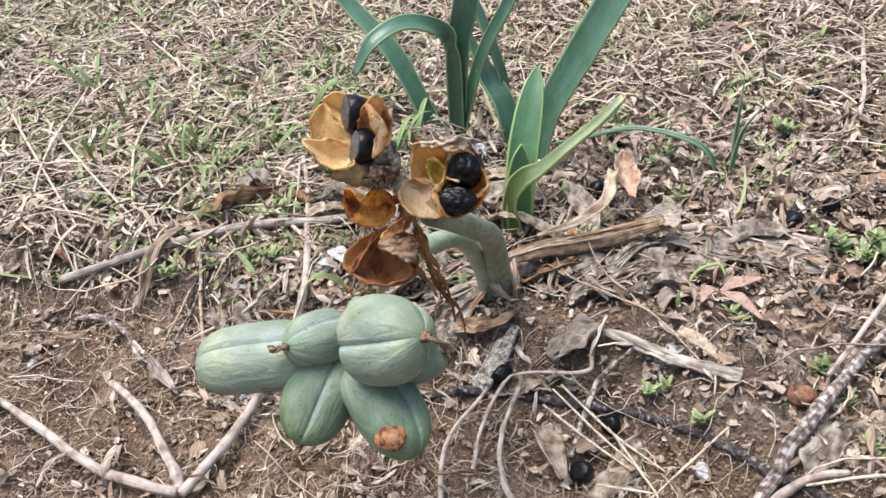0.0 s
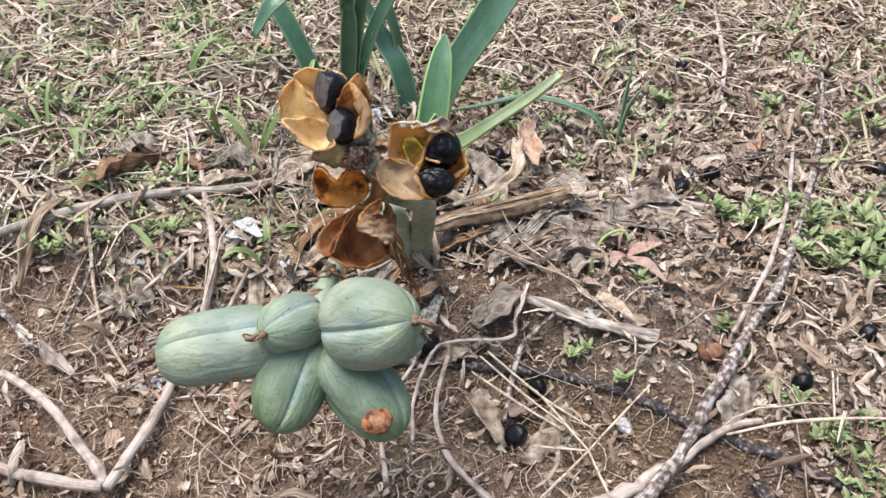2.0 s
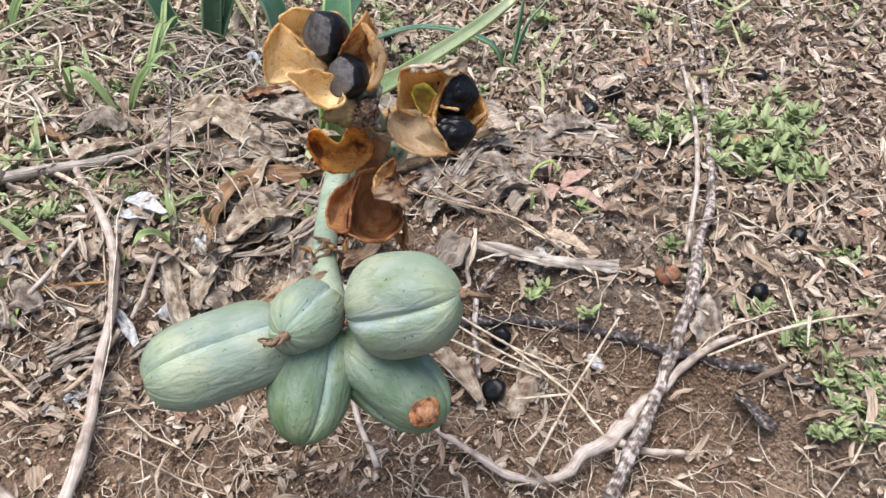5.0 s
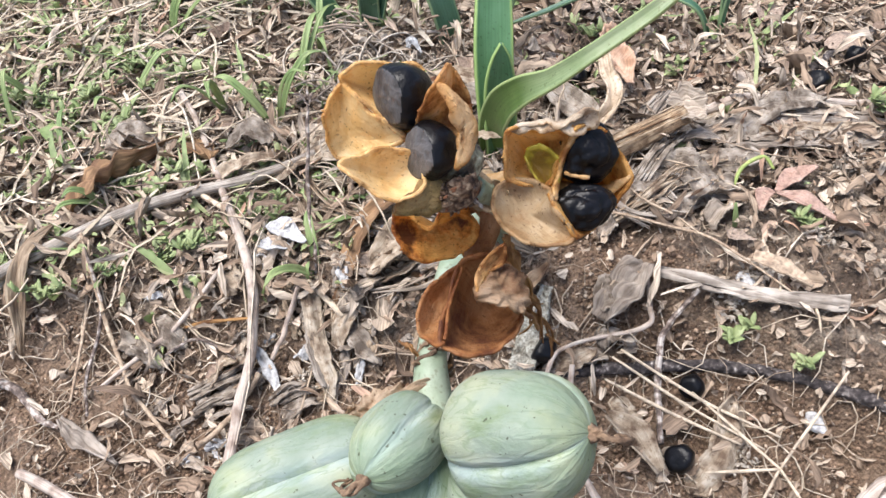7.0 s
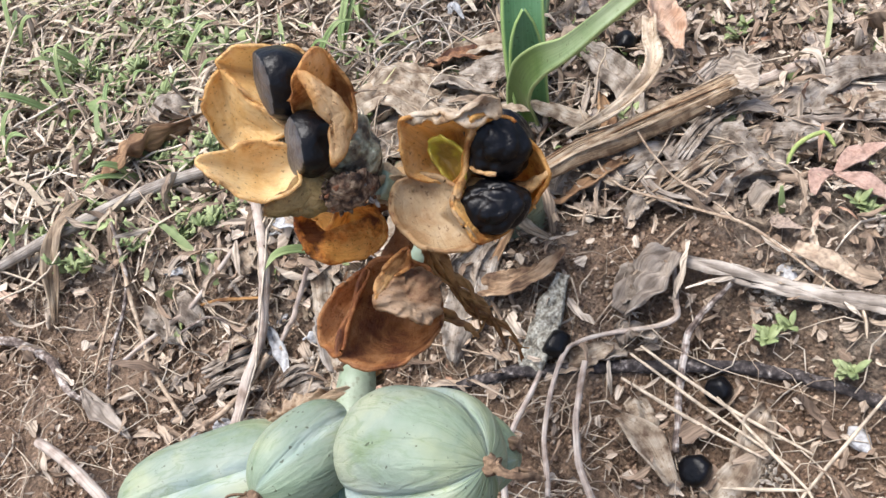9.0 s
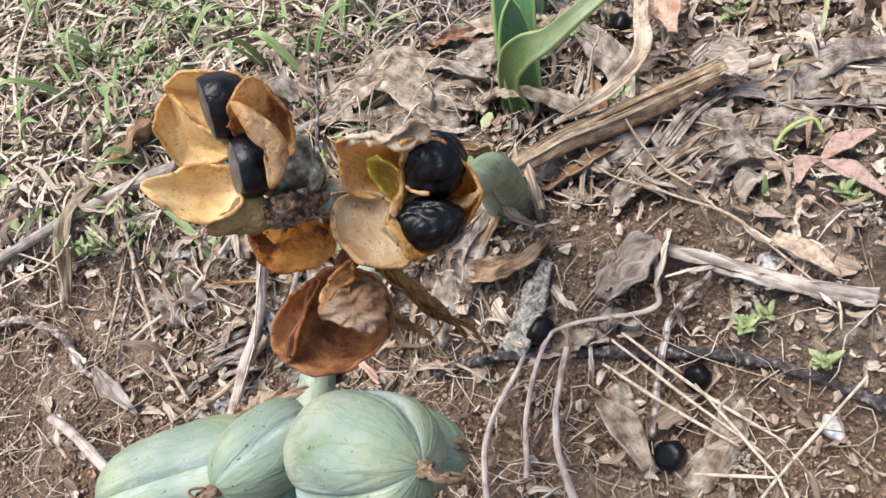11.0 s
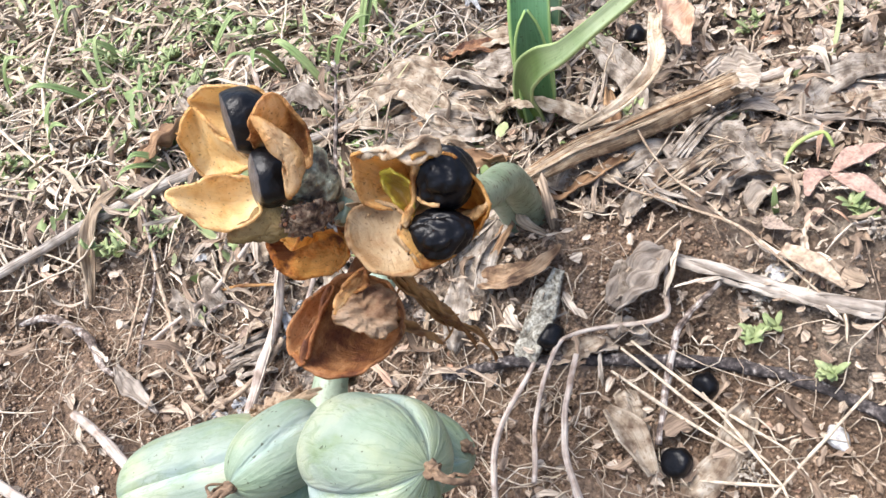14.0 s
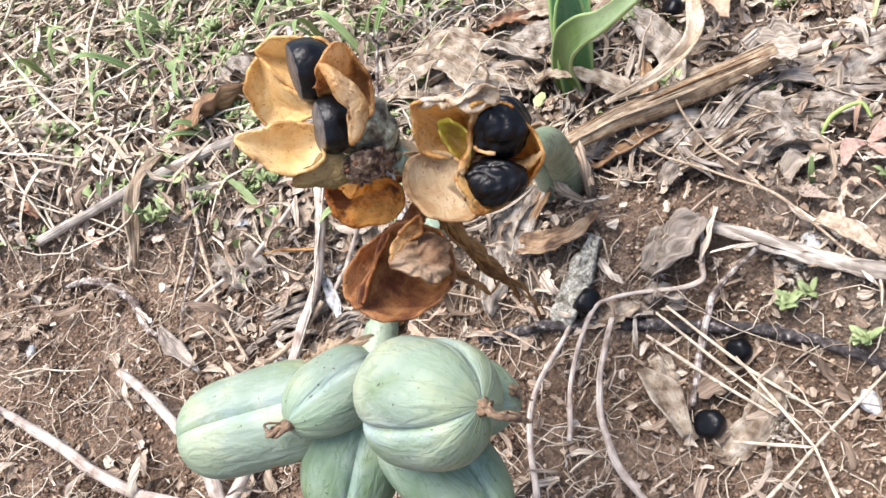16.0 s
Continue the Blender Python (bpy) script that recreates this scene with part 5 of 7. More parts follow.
for k in range(9):
    a = 0.7 * k
    base = Vector((0.0006 + 0.0044 * math.cos(a), 0.3150 + 0.0040 * math.sin(a) * 0.6, 0.1580 + 0.0040 * math.sin(a)))
    tip = base + Vector((0.006 * math.cos(1.9 * k + 1), 0.004 + 0.005 * math.sin(2.3 * k), 0.004 * math.cos(1.3 * k)))
    part("bract", strap([base, base.lerp(tip, 0.5) + Vector((0, -0.001, 0.0016)), tip], (0.0006, 0.0018, 0.0004), 0.0004, 16, 5, 0.9, (0, -0.5, 0.8), 120 * math.sin(k), 0.6, k), WITHER if k % 2 else DRY_RUST, green, "papery dry bract")
part("bract_collar", join(*[tube([(0.0006 + 0.0048 * math.cos(b) , 0.3135 + 0.0016 * j + 0.0012 * math.sin(b), 0.1578 + 0.0048 * math.sin(b) - 0.0006 * j) for b in np.linspace(0.6 * j, 0.6 * j + 5.6, 10)], (0.0004, 0.0007, 0.0005), 40, 6, 0.4, seed=j) for j in range(4)]), WITHER, green, "ring of twisted dry fibres round the stalk")


# ---- strap leaves ----
def leaf_clump(label, at, blades):
    return blades_on(thing("bulb_leaf_clump", label, "plant", at), blades)


def blades_on(ob, blades):
    for pts, w, face, material in blades:
        pts = [Vector(pts[0]) - Vector((0, 0, 0.012))] + list(pts[1:])
        rim = np.tile(np.abs(np.linspace(-1, 1, 13)), 80)
        b = part("leaf", (*strap(pts, w, 0.0014, 40, 13, 0.22, face), rim), material, ob)
        b.data.attributes.new("along", "FLOAT", "POINT").data.foreach_set("value", np.tile(np.repeat(np.linspace(0, 1, 40), 13), 2).astype(np.float32))
        if material is BLADE_YELLOW:
            part("leaf_tip", strap([pts[-1], Vector(pts[-1]) * 1.06 - Vector(pts[-2]) * 0.06, Vector(pts[-1]) * 1.10 - Vector(pts[-2]) * 0.10], (w[-1] * 1.02, w[-1] * 0.8, 0.0008), 0.0012, 10, 7, 0.25, face), BLADE_TIP, b, "yellowed withered tip")
    return ob


FRONT = (0.0, -0.8, 0.5)
leaf_clump("young clump of broad glaucous strap leaves beside dry leaf sheaths", (0.061, 0.489, 0.08), (
    ([(0.0620, 0.492, 0.080), (0.0665, 0.501, 0.110), (0.073, 0.515, 0.137), (0.081, 0.534, 0.160)], (0.014, 0.0165, 0.018, 0.0185, 0.0185, 0.018, 0.0170, 0.0150, 0.0115, 0.0030), FRONT, BLADE_FRESH),
    ([(0.0620, 0.487, 0.080), (0.0650, 0.4865, 0.110), (0.0677, 0.4858, 0.1345)], (0.0135, 0.0148, 0.0155, 0.0157, 0.0152, 0.0138, 0.0115, 0.0080, 0.0015), FRONT, BLADE_FRESH),
    ([(0.0605, 0.489, 0.078), (0.0603, 0.483, 0.0930), (0.0628, 0.472, 0.1120), (0.0685, 0.459, 0.1265), (0.077, 0.445, 0.1390), (0.0880, 0.430, 0.1565), (0.1030, 0.414, 0.1775), (0.1125, 0.404, 0.1925)], (0.0150, 0.0160, 0.0170, 0.0135, 0.0088, 0.0068, 0.0060, 0.0042), (-0.45, -0.60, 0.65), BLADE_YELLOW)))
tall_clump = leaf_clump("tall clump of dark glaucous strap leaves, one arching over", (0.030, 0.612, 0.09), (
    ([(0.024, 0.615, 0.085), (0.031, 0.600, 0.147), (0.041, 0.590, 0.187), (0.047, 0.584, 0.225), (0.052, 0.58, 0.26)], (0.012, 0.016, 0.017, 0.015, 0.003), FRONT, BLADE),
    ([(0.025, 0.612, 0.085), (0.029, 0.600, 0.144), (0.025, 0.585, 0.169), (0.004, 0.565, 0.184), (-0.016, 0.550, 0.180), (-0.030, 0.545, 0.162)], (0.010, 0.012, 0.0125, 0.0125, 0.011, 0.004), (-0.3, -0.7, 0.6), BLADE),
    ([(0.024, 0.612, 0.085), (0.046, 0.600, 0.142), (0.069, 0.590, 0.184), (0.085, 0.583, 0.215)], (0.009, 0.010, 0.010, 0.002), (-0.5, -0.6, 0.3), BLADE)))
blades_on(tall_clump, (
    ([(0.064, 0.600, 0.088), (0.060, 0.602, 0.125), (0.054, 0.605, 0.151), (0.047, 0.610, 0.173), (0.038, 0.618, 0.21)], (0.006, 0.008, 0.009, 0.008, 0.001), (0.5, -0.6, 0.3), BLADE),
    ([(0.010, 0.625, 0.085), (-0.016, 0.640, 0.137), (-0.049, 0.660, 0.176), (-0.070, 0.67, 0.21)], (0.014, 0.0155, 0.013, 0.002), (0.3, -0.6, 0.7), BLADE),
    ([(0.066, 0.585, 0.080), (0.060, 0.592, 0.110), (0.050, 0.602, 0.130), (0.036, 0.614, 0.163)], (0.016, 0.0165, 0.015, 0.003), (0.3, -0.7, 0.6), BLADE)))
leaf_clump("single broad dark glaucous strap leaf rising steeply", (0.076, 0.556, 0.085), (
    ([(0.074, 0.557, 0.075), (0.086, 0.553, 0.118), (0.110, 0.548, 0.162), (0.134, 0.543, 0.202), (0.160, 0.538, 0.245)], (0.014, 0.019, 0.0215, 0.021, 0.004), (-0.5, -0.7, 0.4), BLADE),))
leaf_clump("thin green rush-like leaves with one bent along the litter", (0.198, 0.538, 0.08), (
    ([(0.198, 0.538, 0.078), (0.203, 0.535, 0.102), (0.213, 0.530, 0.123)], (0.003, 0.003, 0.0005), FRONT, BLADE),
    ([(0.199, 0.538, 0.078), (0.202, 0.540, 0.108), (0.204, 0.540, 0.136)], (0.003, 0.003, 0.0005), FRONT, BLADE),
    ([(0.192, 0.533, 0.080), (0.180, 0.536, 0.096), (0.144, 0.556, 0.103), (0.108, 0.559, 0.098), (0.085, 0.56, 0.095)], (0.004, 0.0045, 0.004, 0.003, 0.001), (0, -0.3, 1), BLADE)))


# ---- sticks and twigs ----
def path_on(points, h):
    hs = h if isinstance(h, (tuple, list)) else [h] * len(points)
    return [up(x, y, k) for (x, y), k in zip(points, hs)]


def stick(name, points, h, radii, material, label, category, rough=0.10, seed=0, n=None, flat=1.0):
    p = path_on(points, h)
    return solo(name, tube(p, radii, n or 8 * len(p), 9, rough, flat, seed), material, label, category)


branch = thing("fallen_branch", "grey lichen-flecked fallen branch lying over the soil", "branch", tuple(up(0.1559, 0.3023)))
limb = part("limb", tube(path_on([(0.0987, 0.2601), (0.1321, 0.2847), (0.1559, 0.3023), (0.1744, 0.3174), (0.2087, 0.3538), (0.2391, 0.3831), (0.2874, 0.4486), (0.3415, 0.5273), (0.3973, 0.6317)], (0.014, 0.014, 0.012, 0.011, 0.010, 0.010, 0.008, 0.006, 0.006)), (0.0034, 0.0034, 0.0032, 0.0030, 0.0028, 0.0026, 0.0022, 0.0018, 0.0014), 90, 12, 0.13, seed=1), BARK_GREY, branch)
part("side_branch", tube(path_on([(0.0555, 0.3724), (0.046, 0.3516), (0.0449, 0.3261), (0.0538, 0.3027), (0.0675, 0.2854), (0.0812, 0.2773), (0.1018, 0.282), (0.1204, 0.2858), (0.1373, 0.2941), (0.1586, 0.2989), (0.1706, 0.2976), (0.1868, 0.2988)], (0.012, 0.012, 0.011, 0.010, 0.009, 0.010, 0.012, 0.013, 0.013, 0.011, 0.009, 0.006)), (0.0010, 0.0013, 0.0014, 0.0015, 0.0017, 0.0022, 0.0030, 0.0035, 0.0032, 0.0023, 0.0019, 0.0015), 96, 10, 0.16, seed=2), BARK_PALE, branch, "pale tan knobbly side branch")
part("side_branch", tube(path_on([(0.1175, 0.2839), (0.1291, 0.2768), (0.1474, 0.2696)], (0.011, 0.008, 0.006)), (0.0022, 0.0017, 0.0014), 16, 8, 0.1, seed=3), BARK_PALE, branch)
stick("pale_twig", [(0.308, 0.504), (0.2703, 0.4407), (0.2364, 0.3936), (0.1958, 0.3479)], 0.013, (0.0011, 0.0014, 0.0015, 0.0012), BARK_PALE, "thin pale twig leaning along a fallen branch", "twig")
stick("dark_twig", [(-0.0001, 0.3839), (0.0341, 0.3794), (0.0768, 0.3715), (0.1149, 0.3582), (0.1416, 0.3368), (0.1634, 0.3088), (0.1846, 0.2827), (0.2113, 0.2591)], 0.003, (0.0021, 0.0024, 0.0024, 0.0025, 0.0026, 0.0025, 0.0024, 0.002), BARK_DARK, "dark grey twig half sunk in the soil", "twig", 0.14, 4, 90)
stick("dark_twig", [(0.222, 0.4877), (0.2724, 0.5042), (0.3269, 0.5065), (0.3735, 0.5186)], 0.003, (0.003, 0.003, 0.0026, 0.0015), BARK_DARK, "dark blackened twig among dry leaves", "twig", 0.12, 5)
def slat(points, width, label, seed):
    """A flat split piece of weathered wood: a broad face with a raised, split lower strip."""
    p = path_on(points, 0.008)
    ob = thing("wood_splinter", label, "wood", tuple(up(*points[0])))
    side = Vector((p[-1].y - p[0].y, p[0].x - p[-1].x, 0)).normalized()
    lean = side * 0.8 + Vector((0, 0, 0.9))
    part("board", strap(p, (width * 0.8, width, width * 0.95, width), 0.0022, 60, 15, 0.03, lean, 0, 0.10, seed), WOOD_GREY, ob)
    part("strip", strap([v + side * width * 0.55 - Vector((0, 0, 0.0012)) for v in p[1:]], (0.0008, width * 0.30, width * 0.34, width * 0.25), 0.0016, 50, 7, 0.1, lean, 0, 0.2, seed + 1), WOOD_GREY, ob)
    part("strip", strap([v - side * width * 0.30 + Vector((0, 0, 0.0012)) for v in p[:4]], (width * 0.30, width * 0.24, width * 0.20, 0.0006), 0.0010, 40, 7, 0.1, lean, 0, 0.2, seed + 2), WOOD_GREY, ob)
    return ob


slat([(0.0996, 0.3949), (0.115, 0.3849), (0.1308, 0.3739), (0.1447, 0.362), (0.1593, 0.3535)], 0.0046, "weathered grey splinter of wood lying on soil", 3)
fork = thing("forked_stick", "long bleached stick with a forked end across the hollow", "stick", tuple(up(-0.108, 0.3233)))
part("limb", tube(path_on([(-0.0834, 0.5812), (-0.0732, 0.5384), (-0.0674, 0.4962), (-0.0613, 0.4461), (-0.069, 0.4197), (-0.0824, 0.386), (-0.0932, 0.3561), (-0.108, 0.3233)], (0.010, 0.008, 0.008, 0.010, 0.010, 0.010, 0.010, 0.010)), (0.0014, 0.0017, 0.0019, 0.0022, 0.0023, 0.0025, 0.0027, 0.003), 60, 9, 0.13, seed=6), BARK_PALE, fork)
part("side_branch", tube(path_on([(-0.108, 0.3233), (-0.1524, 0.3394), (-0.1891, 0.364), (-0.2284, 0.3889), (-0.2798, 0.4133)], 0.010), (0.0029, 0.0027, 0.0025, 0.0022, 0.0016), 36, 9, 0.13, seed=7), BARK_PALE, fork)
part("side_branch", tube(path_on([(-0.108, 0.3233), (-0.1144, 0.3388), (-0.1375, 0.3693), (-0.1649, 0.396)], (0.010, 0.012, 0.014, 0.014)), (0.0029, 0.0026, 0.0023, 0.002), 30, 9, 0.13, seed=8), BARK_PALE, fork)
stick("pale_stick", [(0.1573, 0.4773), (0.1764, 0.4748), (0.1938, 0.4708), (0.2203, 0.4598), (0.2452, 0.4482)], 0.006, (0.0022, 0.0026, 0.0024, 0.0020, 0.0012), BARK_PALE, "bleached pale stick lying among litter", "stick", 0.10, 95, 40)
stick("grey_stick", [(-0.2255, 0.4817), (-0.1557, 0.4908), (-0.1026, 0.5029), (-0.0484, 0.5055), (-0.0221, 0.5078)], 0.009, (0.0026, 0.0028, 0.0029, 0.0026, 0.0016), WOOD_GREY, "smooth grey stick on the rim of the hollow", "stick", 0.05, 9)
stick("dry_stalk", [(-0.0922, 0.5224), (-0.0544, 0.4685), (-0.0272, 0.4192)], 0.007, (0.0012, 0.0014, 0.0014), STRAW, "straight straw-coloured dry stalk", "stalk", 0.08, 10)
stick("bent_twig", [(0.0959, 0.3949), (0.0937, 0.3845), (0.0892, 0.3793), (0.0578, 0.3804), (0.0473, 0.3758), (0.035, 0.3538), (0.031, 0.3294)], 0.009, (0.0010, 0.0011, 0.0011, 0.0008, 0.0009, 0.0010, 0.0011), BARK_PALE, "thin bent pale twig over the soil", "twig", 0.12, 11)
stick("bent_twig", [(0.1137, 0.3816), (0.1045, 0.3796), (0.0947, 0.3746), (0.087, 0.3607), (0.0767, 0.3358)], 0.009, (0.0009, 0.0012, 0.0014, 0.0014, 0.0012), BARK_GREY, "thin grey forked twig over the soil", "twig", 0.12, 12)
stick("straw_stem", [(0.1691, 0.2939), (0.1934, 0.2886), (0.2257, 0.2871), (0.2508, 0.2838)], 0.014, (0.0006, 0.0008, 0.0005), STRAW, "dry straw stem lying over the twig", "straw", 0.1, 19, 16)
stick("pale_twig", [(0.0391, 0.3738), (0.019, 0.3449), (0.016, 0.3093)], 0.010, (0.0009, 0.0012, 0.0013), BARK_PALE, "bleached twig in the hollow", "twig", 0.08, 14)
stick("dry_stalk", [(0.0812, 0.4705), (0.0838, 0.4373), (0.1058, 0.4155), (0.123, 0.398), (0.1336, 0.3804), (0.1465, 0.3563)], (0.020, 0.012, 0.012, 0.012, 0.012, 0.008), (0.0004, 0.0005, 0.0006, 0.0006, 0.0005, 0.0003), STALK, "thin dry stalk lying over the litter", "stalk", 0.1, 90, 30)
stick("dry_stalk", [(0.1015, 0.4666), (0.0998, 0.451), (0.1063, 0.4292), (0.1156, 0.4117), (0.1218, 0.3981)], (0.024, 0.018, 0.014, 0.014, 0.012), (0.0003, 0.0005, 0.0005, 0.0005, 0.0003), STALK, "thin dry stalk lying over the litter", "stalk", 0.1, 91, 26)
for k, pts in enumerate(([(0.0725, 0.3729), (0.0903, 0.351), (0.1119, 0.3218)], [(0.0769, 0.3741), (0.0986, 0.3472), (0.1193, 0.3243)], [(0.0669, 0.3663), (0.0844, 0.3463), (0.1047, 0.3263)],
                         [(0.1131, 0.3133), (0.097, 0.3515)], [(0.1131, 0.3133), (0.148, 0.3322)], [(0.1131, 0.3133), (0.0912, 0.2962), (0.0714, 0.2814)], [(0.1131, 0.3133), (0.1173, 0.2689)], [(0.1131, 0.3133), (0.0874, 0.3204)])):
    stick("straw_stem", pts, 0.010, (0.0005, 0.0007, 0.0004), STRAW, "dry straw stem lying over the twig", "straw", 0.1, 20 + k, 14)


# ---- dry leaves, seeds and small finds ----
def dry(name, points, h, widths, material, label, cup=0.4, face=(0, 0, 1), ruffle=0.3, seed=0, thick=0.0007, twist=0):
    return solo(name, strap(path_on(points, h), widths, thick, 24, 9, cup, face, twist, ruffle, seed), material, label, "dry leaf")


def torn(points, width, seed):
    """A broad dead leaf: lengthwise pleats, cockled surface and ragged, notched margins."""
    rng = np.random.default_rng(seed)
    ph = rng.uniform(0, 6.28, 6)
    n, m = 46, 17
    c = [Vector(q) for q in curve(points, n)]
    side = [Vector((-(c[min(i + 1, n - 1)] - c[max(i - 1, 0)]).y, (c[min(i + 1, n - 1)] - c[max(i - 1, 0)]).x, 0)).normalized() for i in range(n)]
    g = np.zeros((n, m, 3))
    for i in range(n):
        u = i / (n - 1)
        end = min(1.0, u / 0.10, (1 - u) / 0.16) ** 0.6
        for j in range(m):
            v = 2 * j / (m - 1) - 1
            edge = 0.5 * width * (0.25 + 0.75 * end) * (1 + 0.22 * noise.noise(Vector((u * 9, 3.0 * (v > 0), ph[0]))) + 0.14 * noise.noise(Vector((u * 31, 3.0 * (v > 0), ph[1]))))
            p = c[i] + side[i] * v * edge
            q = Vector(p)
            fold = 0.10 * width * math.sin(4.6 * v + ph[2] + 2.2 * math.sin(3 * u + ph[3])) + 0.16 * width * v * v * math.sin(5 * u + ph[4])
            cockle = 0.0016 * noise.noise(q * 130) + 0.0010 * noise.noise(q * 330)
            g[i, j] = p + Vector((0, 0, fold + cockle + 0.25 * width * math.sin(2.4 * u + ph[5]) * v))
    return shell(g, 0.0005, seed * 0.131)


def leaf_sheath(points, h, widths, cup, ruffle, label, seed, thick, material):
    """A fibrous leaf base, rolled, split along its length, with loose strands along it."""
    ob = thing("dry_leaf_sheath", label, "dry leaf", tuple(up(*points[0])))
    p = path_on(points, h)
    part("blade", strap(p, widths, thick, 44, 15, cup, (0, -0.25, 1), 0, ruffle, seed), material, ob)
    for k in range(7):
        o = 0.0009 * (k - 3)
        strand = [Vector((q.x + 0.4 * o * math.sin(2 * i + k), q.y + o * (1 + 0.15 * i), q.z + 0.0010 - 60 * o * o + 0.001 * math.sin(3 * i + k))) for i, q in enumerate(p)]
        part("loose_fibre", strap(strand[: len(p) - k % 2], (0.0005, 0.0016, 0.0013, 0.0004), 0.0004, 24, 5, 0.5, (0, -0.2, 1), 60 * math.sin(k), 0.5, seed * 7 + k), (DRY_TAN, SHEATH, DRY_BROWN)[k % 3], ob)
    return ob


sheath = leaf_sheath([(0.046, 0.436), (0.074, 0.447), (0.104, 0.455), (0.143, 0.462)], (0.019, 0.019, 0.019, 0.021), (0.005, 0.0080, 0.0095, 0.0108, 0.0108, 0.009), -0.9, 0.10, "rolled fibrous amber leaf sheath beside the bulb", 1, 0.0014, SHEATH)
part("torn_end", bowl([up(0.138, 0.469, 0.021), up(0.146, 0.474, 0.027), up(0.152, 0.466, 0.028), up(0.151, 0.456, 0.022), up(0.142, 0.455, 0.020)], (0.001, 0.003, -0.004), 3, 0.08, 0.0006, 0.2, 19, pleat=0.1), DRY_PALE, sheath, "pale ragged torn end")
tongue = thing("papery_leaf", "curled pale papery dry leaf with a pinkish flared end", "dry leaf", tuple(up(0.104, 0.462)))
part("neck", strap([(0.072, 0.452, 0.094), (0.090, 0.456, 0.096), (0.101, 0.461, 0.098), (0.110, 0.467, 0.100), (0.1152, 0.4756, 0.1020), (0.1176, 0.4900, 0.1010), (0.1215, 0.5030, 0.1020)], (0.002, 0.005, 0.006, 0.007, 0.0075, 0.007, 0.006), 0.0008, 46, 11, 0.8, (0.3, -0.5, 0.8), 45, 0.25, 3), PAPER, tongue)
part("flare", bowl([(0.1205, 0.4990, 0.1010), (0.1230, 0.5120, 0.1050), (0.1290, 0.5230, 0.1060), (0.1365, 0.5200, 0.1000), (0.1372, 0.5040, 0.0950), (0.1310, 0.4930, 0.0900), (0.1262, 0.4985, 0.0940)], (0.000, 0.002, -0.004), 8, 0.06, 0.0006, 0.18, 25, pleat=0.08), PAPER_PINK, tongue, "pinkish tan flared end")


def shredded(points, h, width, strands, material, label, seed, name="frayed_leaf_base"):
    """An old leaf worn to a mat of fibres, as one thing."""
    rng = np.random.default_rng(seed)
    p = path_on(points, h)
    side = Vector((p[-1].y - p[0].y, p[0].x - p[-1].x, 0)).normalized()
    shapes = []
    for k in range(strands):
        o = width * ((k + 0.5) / strands - 0.5) * float(rng.uniform(0.8, 1.15))
        cut = len(p) - int(rng.integers(0, 2)) if len(p) > 3 else len(p)
        q = [v + side * (o * (0.6 + 0.5 * i / len(p)) + float(rng.normal(0, 0.0011)) * (i + 1) / 2) + Vector((0, 0, float(rng.uniform(0.0, 0.0035)))) for i, v in enumerate(p[:cut])]
        w = width / strands * float(rng.uniform(0.7, 1.9))
        shapes.append(strap(q, (w * 0.7, w, w * 0.9, w * 0.3), 0.0004, 18, 4, float(rng.uniform(-0.8, 0.8)), (0, 0, 1), float(rng.normal(0, 50)), 0.5, seed + k))
    return solo(name, join(*shapes), material, label, "dry leaf")


for k in range(6):
    o = k * 0.004
    solo("dry_fibre_strip", torn(path_on([(0.140 + o, 0.474 - o), (0.170, 0.471 - o * 1.2), (0.199, 0.466 - o * 1.5), (0.245 - o, 0.450 - o)], (0.003, 0.005 + 0.001 * (k % 3), 0.006, 0.003)), 0.0045 + 0.001 * (k % 2), 40 + k), (OLD_LEAF, OLD_LEAF_GREY, DRY_GREY)[k % 3], "frayed strip of dried leaf fibre", "dry leaf")
rng_fan = np.random.default_rng(21)
for k in range(46):
    a = radians(float(rng_fan.uniform(100, 430)))
    ln = float(rng_fan.uniform(0.03, 0.10)) * (0.6 if 190 < math.degrees(a) < 340 else 1.0)
    off = float(rng_fan.uniform(0.006, 0.03))
    x0, y0 = 0.050 + off * math.cos(a), 0.455 + off * math.sin(a)
    bend, turn = float(rng_fan.normal(0, 0.8)), float(rng_fan.normal(0, 0.5))
    pts = [(x0 + ln * q * math.cos(a + turn + bend * q), y0 + ln * q * math.sin(a + turn + bend * q)) for q in (0, 0.3, 0.6, 1.0)]
    w = float(rng_fan.uniform(0.003, 0.0095))
    rise = rng_fan.uniform(0.002, 0.012, 4)
    if max(float(bare(x, y)) for x, y in pts) > 0.25:
        continue
    if k % 4 == 1:
        shredded(pts, tuple(float(q) * 0.7 for q in rise), w * 1.3, 6, (DRY_GREY, DRY_TAN, DRY_PALE)[k % 3], "withered strap leaf worn to grey fibres", 500 + 9 * k, "frayed_strap_leaf")
        continue
    solo("dry_strap_leaf", torn(path_on(pts, tuple(float(q) for q in rise)), w * 1.25, 200 + k), (OLD_LEAF_GREY, OLD_LEAF, OLD_LEAF_GREY, DRY_BROWN, OLD_LEAF)[k % 5], "withered fibrous strap leaf lying round the bulb", "dry leaf")
ribbed = thing("brown_leaf", "ribbed brown dry leaf at the stalk's foot", "dry leaf", tuple(up(0.042, 0.418)))
part("blade", torn([up(0.0235, 0.4100, 0.004), up(0.0332, 0.4045, 0.009), up(0.0450, 0.4050, 0.010), up(0.0590, 0.4095, 0.008)], 0.0105, 5), BARK_TAN, ribbed)
